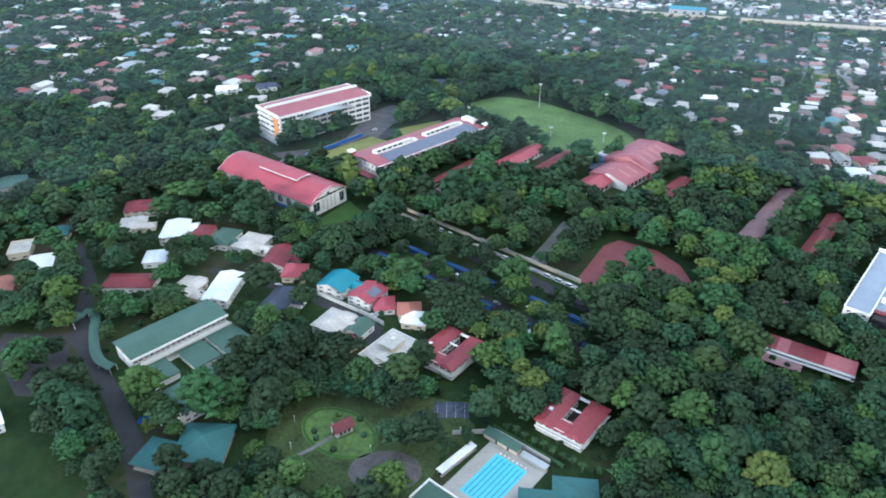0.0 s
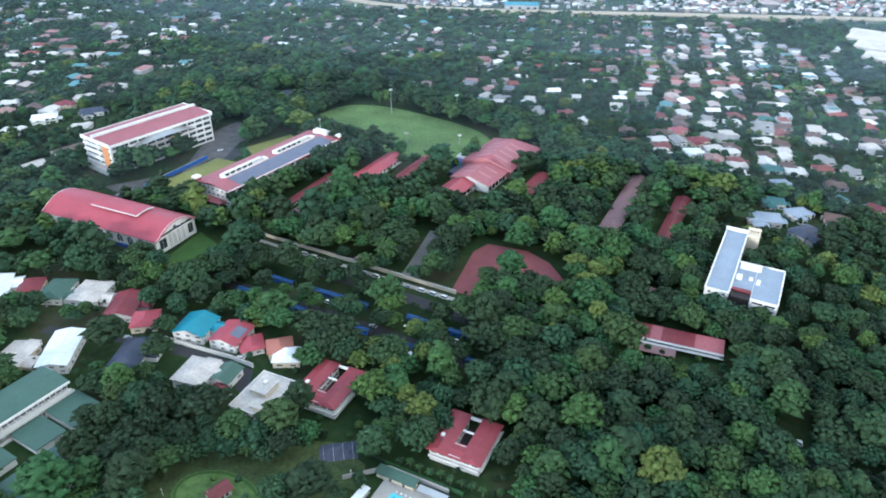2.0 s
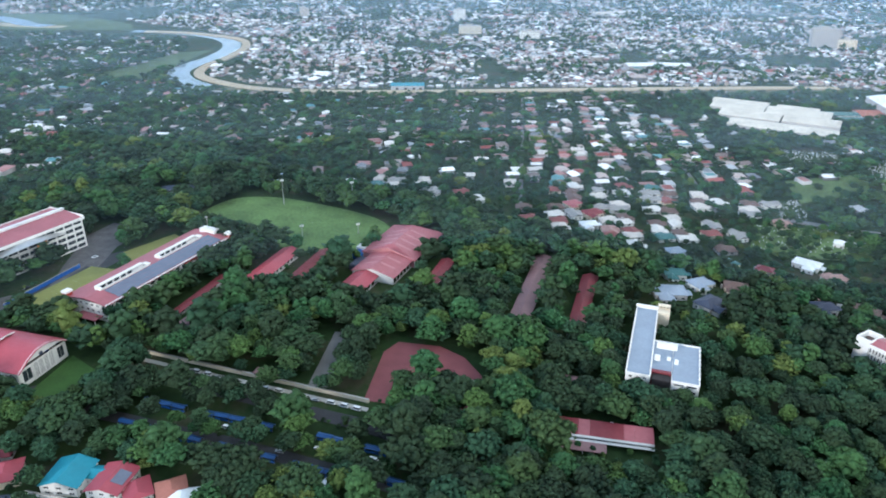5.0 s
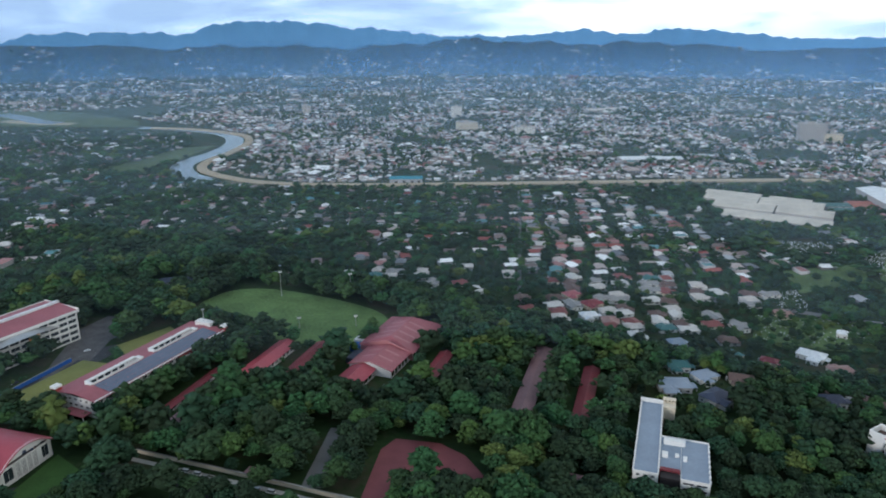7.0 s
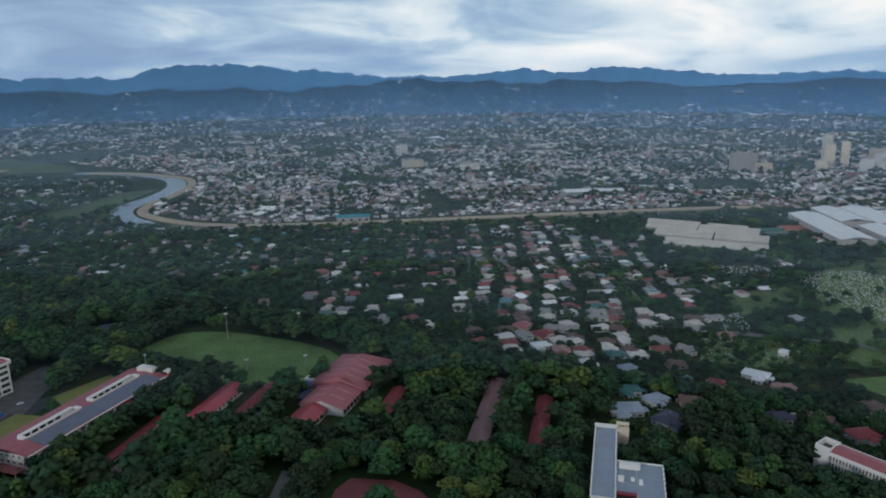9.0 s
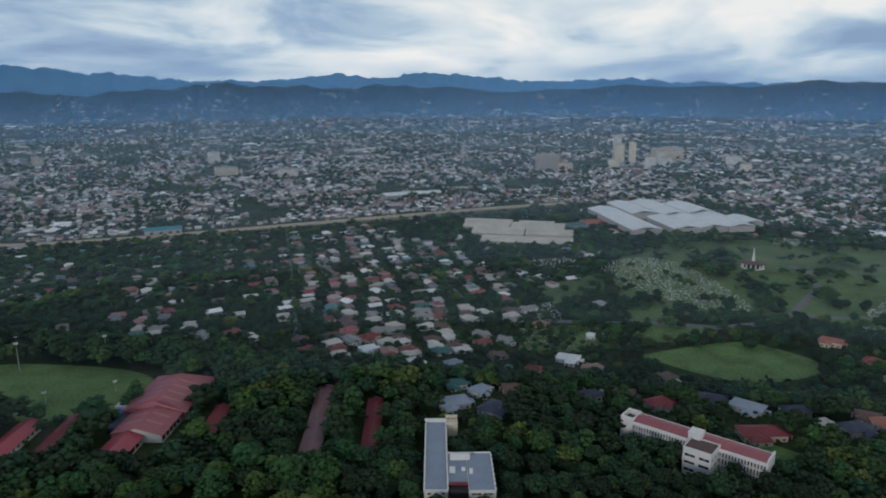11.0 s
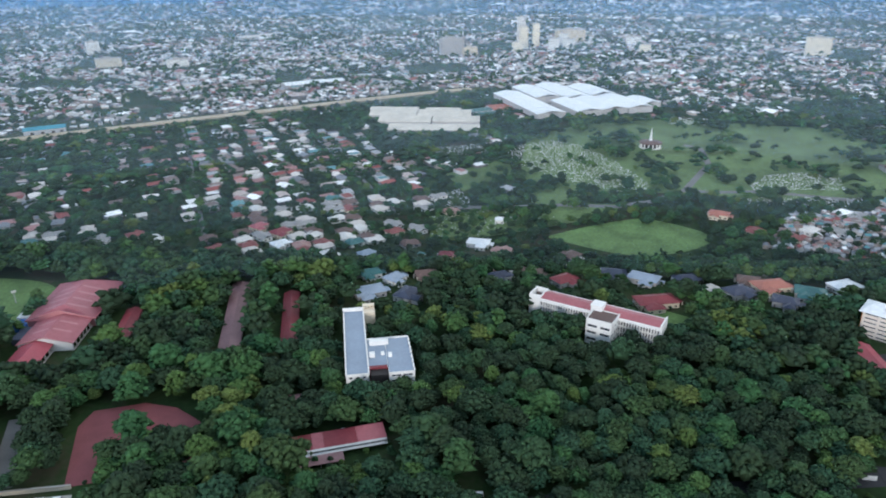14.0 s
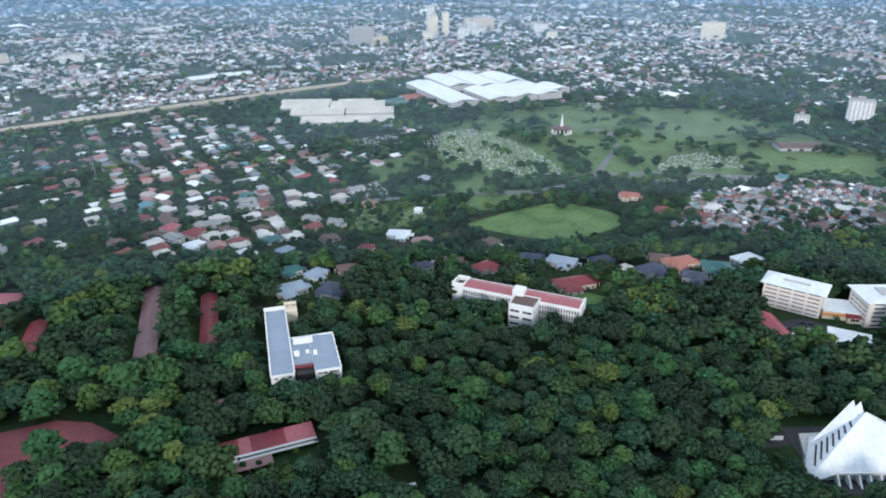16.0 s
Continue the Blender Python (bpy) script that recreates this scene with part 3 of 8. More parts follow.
ribbon("sand_bank", bend([(-1130, 2190), (-1230, 2200), (-1380, 2260)]), 50, DIKE, 0.5, "bare sand bank beside the river bend", "bank", 25)
keep(-1350, 2400, 20, 380, 150)
keep(-620, 1560, 80, 150, 40)

# ---- roads and open ground of the plateau ----
ribbon("road", [(-330, 392), (-240, 352), (-186, 372), (-60, 328), (20, 290), (60, 262), (110, 246), (190, 214), (300, 168), (420, 110)], 9, ASPHALT, 0.06, "dark asphalt avenue under the trees", clear=-3.0)
ribbon("road", [(-200, 338), (-110, 310), (-30, 281), (40, 250), (110, 226), (200, 190)], 8, ASPHALT, 0.07, "dark asphalt service lane beside the avenue", clear=-3.0)
ribbon("pavement", [(-188, 384), (-120, 361), (-54, 338)], 3, CONCRETE, 0.12, "pale concrete pavement along the wall", "pavement")
ribbon("road", [(-360, 268), (-320, 240), (-282, 196), (-233, 169), (-201, 148), (-178, 127), (-150, 90)], 8.5, ASPHALT, 0.06, "dark asphalt compound drive", clear=3.0)
ribbon("road", [(-262, 276), (-222, 275.5), (-197, 274.3), (-176, 269.5), (-156, 265), (-143, 260.5), (-140.5, 248)], 6.4, ASPHALT, 0.05, "asphalt residential street")
ribbon("road", [(-282, 196), (-300, 182), (-330, 170)], 10, ASPHALT, 0.065, "asphalt turning place")
ribbon("pavement", [(-83, 358), (-76, 414)], 11, DRIVE, 0.08, "grey concrete drive between the trees", "drive")
ribbon("road", [(120, 1250), (105, 1094), (78, 845), (66, 740)], 4.5, DRIVE, 0.2, "straight residential street in the plain", clear=-0.5)
ribbon("road", [(300, 1200), (286, 1027), (274, 824), (262, 700)], 4.5, DRIVE, 0.2, "straight residential street in the plain", clear=-0.5)
ribbon("road", [(-215, 545), (-262, 520), (-300, 440), (-330, 392)], 18, ASPHALT, 0.05, "dark asphalt forecourt between the school buildings")
ribbon("road", [(330, 690), (370, 663), (430, 632), (471, 598), (516, 588), (571, 595), (590, 572), (636, 545), (697, 478)], 9, DRIVE, 0.75, "winding asphalt road through the memorial park")
low(-120, 354, -19, 62, 8)
keep(-150, 369, -19.5, 26, 4)
keep(106, 250, -22, 5, 6)
low(62, 300, -12, 26, 10)
ribbon("road", [(571, 595), (665, 650), (717, 714), (714, 742)], 8, DRIVE, 0.76, "park road leading to the monument")
plate("paving", [(-57, 346), (-3, 335), (5, 348), (6, 368), (-3, 386), (-17, 398), (-42, 403), (-50, 392)], RED_PAVE, 0.09, "red paved school court")
keep(-46, 375, 73, 28, 8)
keep(-22, 388, -18, 24, 7)
keep(0, 365, 86, 23, 7)
keep(-24, 360, -10, 17, 13)
low(-46, 356, 60, 14, 6)
keep(-76, 343, -19.5, 24, 6)
low(-74, 333, -19, 24, 7)
plate("lawn", [(-24 + 19 * math.cos(a), 358 + 15 * math.sin(a)) for a in np.linspace(0, 2 * math.pi, 24, endpoint=False)], DARK_LAWN, 0.14, "shaded lawn island in the red court")


def oval(cx, cy, a, b, angle, n=48, power=2.4):
    out, t = [], radians(angle)
    for i in range(n):
        q = 2 * math.pi * i / n
        x = a * math.copysign(abs(math.cos(q)) ** (2 / power), math.cos(q))
        y = b * math.copysign(abs(math.sin(q)) ** (2 / power), math.sin(q))
        out.append((cx + x * math.cos(t) - y * math.sin(t), cy + x * math.sin(t) + y * math.cos(t)))
    return out


plate("field", oval(-141, 590, 87, 45, -27, power=2.7), LAWN, 0.1, "mown green football field", z=0)
keep(-141, 590, -27, 82, 40)
low(-120, 545, -27, 50, 7)
plate("paving", [(-285, 468), (-293, 507), (-301, 560), (-291, 588), (-256, 572), (-268, 540), (-266, 500), (-276, 506)], FORECOURT, 0.07, "worn brownish forecourt between the school buildings")
keep(-281, 530, 95, 56, 14)
plate("paving", [(-331, 441), (-305, 461), (-301, 446), (-286, 438), (-306, 430)], FORECOURT, 0.065, "worn brownish forecourt beside the gymnasium")
keep(-308, 446, 30, 18, 10)
plate("lawn", [(-297, 446), (-262, 436), (-237, 496), (-272, 505)], DRY_LAWN, 0.08, "dry lawn inside the blue hoarding")
keep(-267, 470, 68, 34, 20)
plate("lawn", [(-262, 526), (-236, 508), (-218, 552), (-232, 565)], DRY_LAWN, 0.08, "dry grass strip behind the school")
keep(-238, 536, 65, 28, 14)
plate("paving", [(-322, 184), (-290, 196), (-262, 173), (-250, 160), (-275, 152), (-300, 165)], ASPHALT, 0.04, "dark asphalt car park under trees")
low(-292, 184, -35, 9, 5)
plate("lawn", oval(-117, 185, 39, 30, -10, 40, 2.2), GARDEN, 0.06, "worn grass of the garden by the pool")
keep(-120, 172, -15, 26, 14)
plate("lawn", oval(-125, 188, 19, 13, -15, power=2.0), LAWN, 0.1, "round chapel garden of clipped grass")
ribbon("path", oval(-125, 188, 18, 12, -15, 28, 2.0)[:27], 1.4, DARK_LAWN, 0.16, "dark hedge ring round the chapel", "hedge", 4)
keep(-125, 188, -15, 19, 13)
plate("lawn", [(-108, 206), (-68, 200), (-72, 214), (-88, 224), (-108, 222)], GARDEN, 0.09, "rough grass by the pool wall")
keep(-90, 208, 10, 17, 7)
plate("paving", oval(-97, 176, 15, 11, 20, 28, 2.0), FORECOURT, 0.1, "stained grey parking court")
plate("lawn", oval(-98, 176, 6.5, 3.6, 40, 20, 2.0), GARDEN, 0.16, "worn grass island in the parking court")
ribbon("path", [(-126.5, 185), (-131, 175), (-137, 166)], 1.8, DRIVE, 0.2, "grey path to the chapel door", "path", 4)
keep(-92, 177, 20, 14, 9)
plate("lawn", [(-236, 348), (-206, 338), (-200, 366), (-229, 388)], DARK_LAWN, 0.09, "green lawn beside the gymnasium")
keep(-219, 362, 70, 22, 12)
plate("lawn", [(286, 318), (310, 330), (296, 358), (272, 342)], LAWN, 0.1, "small green lawn behind the long building")
keep(290, 338, 30, 16, 12)

# ---- school buildings ----


def gymnasium():
    """A hall with a barrel roof, arched bays and a ridge vent."""
    L, W, eave, rise = 96.0, 34.0, 10.5, 7.0
    t = thing("gymnasium", -333, 380.5, -15.5, "white gymnasium with a red barrel roof and arched bays", "building")
    keep(-284, 384, -15.5, 51, 22)
    open_view(-262, 366, 20, 10)
    open_view(-300, 372, 24, 8)
    arc = [(W * i / 16 + (-1.2 if i == 0 else 1.2 if i == 16 else 0), eave + rise * (1 - ((i - 8) / 8) ** 2)) for i in range(17)]
    bm = bmesh.new()
    ring = lambda x: [(x, y, z) for y, z in arc] + [(x, y, z - 0.35) for y, z in arc[::-1]]
    loft(bm, [ring(-1.5 + 100 * i / 8) for i in range(9)])
    part("roof", bm, RED_ROOF, t, "red metal barrel roof")
    for x in (-1.75, L + 1.5):
        bm = bmesh.new()
        loft(bm, [[(x + dx, y, z + 0.1) for y, z in arc] + [(x + dx, y, z - 0.7) for y, z in arc[::-1]] for dx in (0, 0.3)])
        part("verge", bm, WHITE_WALL, t, "white verge trim")
    for side, m, length in SIDES(L, W):
        bm = bmesh.new()
        if side in ("front", "back"):
            n, holes = 11, []
            pitch = length / n
            for i in range(n):
                x0 = pitch * i + 1.7
                holes.append((x0, x0 + pitch - 3.4, 3.0, 7.4))
                holes.append((x0 + 1.0, x0 + pitch - 4.4, 7.4, 8.4))
            pierced(bm, length, eave - 0.2, holes, 0.5, m, 2.2)
            part("wall", bm, WHITE_WALL, t)
            for h in holes[::2]:
                window(t, h[1] - h[0], 4.4, m @ pose(h[0], 0.15, 3.0), glass=PALE_GLASS)
            for h in holes[1::2]:
                boxes("fanlight", GLASS, t, [(h[0], h[1], 0.3, 0.35, 7.4, 8.4)], m=m)
            boxes("plinth", BLUE_PAINT, t, [(0.02, length - 0.02, -0.15, 0.4, 0, 2.2)], "blue painted base band", m)
        else:
            holes = [(3, 9, 2, 9), (W - 6.5, W - 2, 2, 9), (W / 2 - 1.2, W / 2 + 1.2, 12.2, 14.4)]
            pierced(bm, length, eave - 0.2, holes[:2], 0.5, m)
            up = [(y, z - 0.3) for y, z in arc if 0 <= y <= W]
            loft(bm, [[m @ Vector((y, d, z)) for y, z in up] for d in (0.0, 0.5)])
            part("wall", bm, WHITE_WALL, t)
            for h in holes[:2]:
                window(t, h[1] - h[0], h[3] - h[2], m @ pose(h[0], 0.15, h[2]))
            for x in (9.6, 13.2, 16.8, 20.4, 24.0):
                boxes("pilaster", WHITE_WALL, t, [(x, x + 0.8, -0.35, 0.0, 0, eave)], m=m)
            boxes("crest", NAVY_ROOF, t, [(W / 2 - 1.2, W / 2 + 1.2, -0.12, -0.02, 11.4, 13.6)], "dark round emblem plate", m)
            boxes("lattice", GREY_WALL, t, [(10.2 + 0.5 * k, 10.4 + 0.5 * k, -0.1, 0, 1, 9.5) for k in range(28)], m=m)
    bm = bmesh.new()
    vent = [(W / 2 - 7 + 14 * i / 6, eave + rise + 1.4 - 0.8 * ((i - 3) / 3) ** 2) for i in range(7)]
    loft(bm, [[(x, y, z) for y, z in vent] + [(x, y, z - 0.3) for y, z in vent[::-1]] for x in (34, 47, 60, 73)])
    part("ridge_vent", bm, RED_ROOF, t, "raised red roof vent")
    # fill under the vent roof, its shade given by a near-black colour
    boxes("vent_wall", DARK, t, [(35, 72, W / 2 - 6, W / 2 + 6, eave + rise - 1.2, eave + rise + 0.3)])
    bm = bmesh.new()
    loft(bm, [[(x, y, z + 0.05) for y, z in vent] + [(x, y, z - 0.5) for y, z in vent[::-1]] for x in (73, 73.3)])
    box(bm, 34, 73, W / 2 - 7.25, W / 2 - 6.95, eave + rise + 0.1, eave + rise + 0.65)
    part("vent_trim", bm, WHITE_WALL, t)
    boxes("floor", CONCRETE, t, [(0.6, L - 0.6, 0.6, W - 0.6, 0, 0.2)])


gymnasium()


def high_school():
    """A five-storey block with a red roof split by a raised white band."""
    L, W, H = 91.0, 37.0, 23.0
    t = thing("school_building", -333, 461, 63, "white five-storey school with red roof and orange panel", "building")
    keep(-331, 508, 63, 47, 20)
    low(-345, 446, -27, 20, 11)
    low(-303, 431, -16, 22, 8)
    low(-296, 470, 63, 26, 5)
    storeys(t, L, W, H, 5, WHITE_WALL, [(12, 0.86, 0.6), (5, 0.6, 0.5), (14, 0.6, 0.5), (2, 0.9, 0.4)])
    each("balcony", WHITE_WALL, t, [(L * 0.1, L * 0.9, -1.5, -0.02, 4.6 * k + 0.1, 4.6 * k + 1.2) for k in (1, 2)], "white access balcony")
    each("end_balcony", WHITE_WALL, t, [(-1.6, -0.02, 12, W - 1, 4.6 * k, 4.6 * k + 1.1) for k in (1, 2, 3, 4)], "white end balcony")
    bm = bmesh.new()
    for y0, y1, za, zb in ((-1.0, 20, 23.1, 25.6), (23.5, W + 1.0, 25.6, 23.6)):
        loft(bm, [[(x, y0, za), (x, y1, zb), (x, y1, zb + 0.3), (x, y0, za + 0.3)] for x in (-0.8, L + 0.8)])
    part("roof", bm, PINK_ROOF, t, "faded red metal roof")
    bm = bmesh.new()
    loft(bm, [[(x, 20, 25.4), (x, 23.5, 25.4), (x, 23.5, 27.2), (x, 20, 27.6)] for x in (-0.8, L + 0.8)])
    part("roof_band", bm, WHITE_ROOF, t, "raised white roof band")
    boxes("parapet", WHITE_WALL, t, [(-1.2, L + 1.2, -1.5, -1.0, 22.2, 24.2), (-1.2, L + 1.2, W + 1, W + 1.5, 22.2, 24.4), (-1.3, -0.8, -1.0, W + 1, 22.2, 25.2), (L + 0.8, L + 1.3, -1, W + 1, 22.2, 25.2)])
    boxes("corner_panel", ORANGE_PAINT, t, [(-0.35, -0.02, 3.5, 11, 5, 22)], "orange wall panel")
    boxes("side_panel", ORANGE_PAINT, t, [(52, 60, -0.35, -0.02, 9, 17)], "orange wall panel")
    bm = bmesh.new()
    n = 12
    loft(bm, [[(14 + 62 * i / n, -9 * math.sin(math.pi * i / n) - 0.5, 15.5 + 5.5 * math.sin(math.pi * i / n)), (14 + 62 * i / n, 0.0, 16.5 + 5.8 * math.sin(math.pi * i / n)),
               (14 + 62 * i / n, 0.0, 16.9 + 5.8 * math.sin(math.pi * i / n)), (14 + 62 * i / n, -9 * math.sin(math.pi * i / n) - 0.5, 15.9 + 5.5 * math.sin(math.pi * i / n))] for i in range(n + 1)])
    part("canopy", bm, STEEL, t, "curved grey entrance canopy")
    boxes("podium", WHITE_WALL, t, [(-4.5, -0.05, 0.5, W - 6, 0, 5.2)], "low white podium")
    boxes("terrace", CONCRETE, t, [(-4.6, -0.1, 0.4, W - 5.9, 5.2, 5.5)])


high_school()


def quadrangle():
    """A long three-storey school with two roofed-round light wells and solar cells on one slope."""
    L, W, H = 118.0, 34.0, 11.5
    t = thing("school_building", -224, 425, 66.5, "white school with pink roof, solar panels and two light wells", "building")
    keep(-217, 486, 66.5, 56, 20)
    low(-232, 417, -23, 22, 9)
    storeys(t, L, W, H, 3, WHITE_WALL, [(20, 0.62, 0.5), (6, 0.6, 0.5), (20, 0.6, 0.5), (7, 0.5, 0.42)])
    wells = [(13, 51), (65, 103)]
    wy = (15.5, 20.5)
    rows = [(-1, wells[0][0]), (wells[0][1], wells[1][0]), (wells[1][1], L + 1)]
    z = lambda y: H + 0.4 + 2.2 * (1 - abs(y - W / 2) / (W / 2))
    bm = bmesh.new()

    def sheet(x0, x1, y0, y1, lift=0.0, t_=0.25):
        loft(bm, [[(x, y0, z(y0) + lift), (x, y1, z(y1) + lift), (x, y1, z(y1) + lift - t_), (x, y0, z(y0) + lift - t_)] for x in (x0, x1)])
    for x0, x1 in rows:
        sheet(x0, x1, wy[0], W / 2)
        sheet(x0, x1, W / 2, wy[1])
    sheet(-1, L + 1, -1, wy[0])
    sheet(-1, L + 1, wy[1], W + 1)
    part("roof", bm, PINK_ROOF, t, "pink metal roof")
    for k in range(26):
        x0 = 12 + 3.75 * k
        for y0, y1 in ((1.2, 5.4), (5.6, 9.8), (10, 14.2)):
            bm = bmesh.new()
            sheet(x0, x0 + 3.65, y0, y1, 0.22, 0.06)
            part("solar_panel", bm, SOLAR, t, "blue-grey solar panel")
    bm = bmesh.new()
    sheet(-1, L + 1, -0.6, 0.2, 0.28, 0.2)
    part("gutter", bm, WHITE_WALL, t)
    for x0, x1 in wells:
        boxes("well_wall", WHITE_WALL, t, [(x0 - 0.5, x1 + 0.5, wy[0] - 0.5, wy[0], 6, H + 3.6), (x0 - 0.5, x1 + 0.5, wy[1], wy[1] + 2.4, 6, H + 3.4), (x0 - 2.5, x0, wy[0], wy[1], 6, H + 3.5), (x1, x1 + 2.5, wy[0], wy[1], 6, H + 3.5)], "white light well surround")
        boxes("well_opening", GLASS, t, [(x0 + 2 + 5.6 * k, x0 + 6 + 5.6 * k, wy[1] - 0.08, wy[1] - 0.02, H + 0.2, H + 2.6) for k in range(5)])
    for x, y, s in ((-1.5, W - 2.5, 1), (L - 3, -1.5, 1)):
        boxes("stair_tower", RED_PAINT, t, [(x, x + 4.5, y, y + 4, 0, H + 2.6)], "red stair tower")
        boxes("tower_cap", WHITE_WALL, t, [(x - 0.3, x + 4.8, y - 0.3, y + 4.3, H + 2.6, H + 4.0)])
    boxes("roof_house", WHITE_WALL, t, [(L - 5, L + 1.2, 11, 25, H, H + 4.6)], "white roof house")
    boxes("mast", STEEL, t, [(L - 2, L - 1.7, 19, 19.3, H + 4.6, H + 13), (L - 2.6, L - 1.1, 18.4, 19.9, H + 13, H + 14)])
    boxes("red_frame", RED_PAINT, t, [(68, 69, -0.9, -0.02, 0, H), (80, 81, -0.9, -0.02, 0, H), (69, 80, -0.9, -0.02, H - 1.5, H), (84, 85, -0.9, -0.02, 0, H), (94, 95, -0.9, -0.02, 0, H), (85, 94, -0.9, -0.02, H - 1.2, H)], "red facade frame")
    boxes("canopy", PINK_ROOF, t, [(-7, -0.1, 4, 22, 3.4, 3.9)], "low pink entrance roof")
    boxes("canopy_post", WHITE_WALL, t, [(-6.6, -6.2, y, y + 0.4, 0, 3.4) for y in (4.4, 12.8, 21.2)])
    boxes("side_wing", WHITE_WALL, t, [(-2.5, 3, W + 0.1, W + 7, 0, 6), (-2.5, 3, W + 0.1, W + 7.2, 6, 7)], "white side wing")


quadrangle()


def shed(name, x, y, angle, L, W, eave, rise, roof, wall, label, windows=8, group="", over=0.8):
    """A long low building with a pitched roof."""
    t = thing(name, x, y, angle, label, "building", group)
    a = radians(angle)
    keep(x + L / 2 * math.cos(a) - W / 2 * math.sin(a), y + L / 2 * math.sin(a) + W / 2 * math.cos(a), angle, L / 2 + 1, W / 2 + 1.5)
    for (side, m, length), n in zip(SIDES(L, W), (windows, 1, windows, 1)):
        bm, holes = bmesh.new(), []
        for i in range(n):
            pitch = length / n
            holes.append((pitch * (i + 0.2), pitch * (i + 0.8), eave * 0.3, eave * 0.8))
        pierced(bm, length, eave, holes, 0.25, m)
        if side in ("right", "left") and rise > 0.3:
            p = [(0, eave), (W, eave), (W / 2, eave + rise * 0.94)]
            loft(bm, [[m @ Vector((q, d, z)) for q, z in p] for d in (0.0, 0.25)])
        part("wall", bm, wall, t)
        for h in holes:
            window(t, h[1] - h[0], h[3] - h[2], m @ pose(h[0], 0, h[2]))
    bm = bmesh.new()
    gable(bm, L, W, eave, rise, over, 0.18)
    part("roof", bm, roof, t)
    bm = bmesh.new()
    box(bm, -over, L + over, W / 2 - 0.25, W / 2 + 0.25, eave + rise - 0.03, eave + rise + 0.1)
    part("ridge_cap", bm, roof, t)
    boxes("floor", CONCRETE, t, [(0.3, L - 0.3, 0.3, W - 0.3, 0, 0.15)])
    return t


a_ = shed("classroom_block", -142.5, 467, 71, 60, 14, 4.2, 2.6, RED_ROOF, WHITE_WALL, "low white classroom block with red gabled roof", 12, "classroom blocks")
boxes("gable_cap", WHITE_WALL, a_, [(-1.3, -0.8, -0.8, 14.8, 3.7, 5.6)], "white gable parapet")
shed("classroom_block", -116, 466, 72.5, 60, 10.5, 3.8, 2.2, RED_DARK, WHITE_WALL, "low classroom block with dull red gabled roof", 12, "classroom blocks")
low(-132, 484, 71, 26, 4)
low(-111, 478, 72, 18, 3)
low(-164, 440, 71, 34, 4)
shed("covered_walk", -172, 412, 73, 76, 8, 3.2, 0.8, MAUVE_ROOF, GREY_WALL, "long covered walk with weathered pink roof", 6)
shed("covered_walk", -187, 418, 73, 70, 5, 3.0, 0.5, RED_DARK, GREY_WALL, "long narrow covered walk with red roof", 6)
shed("long_pavilion", 34.5, 414, 72.8, 104, 11.5, 3.6, 1.6, MAUVE_ROOF, GREY_WALL, "long pavilion with weathered mauve metal roof", 8, "long pavilions")
shed("long_pavilion", 68, 406, 72.5, 80, 9.5, 3.6, 1.8, RED_DARK, GREY_WALL, "long pavilion with dark red metal roof", 6, "long pavilions")
shed("classroom_block", -20, 470, 72, 40, 9, 3.4, 1.6, RED_DARK, GREY_WALL, "low building with dark red roof among the trees", 6)


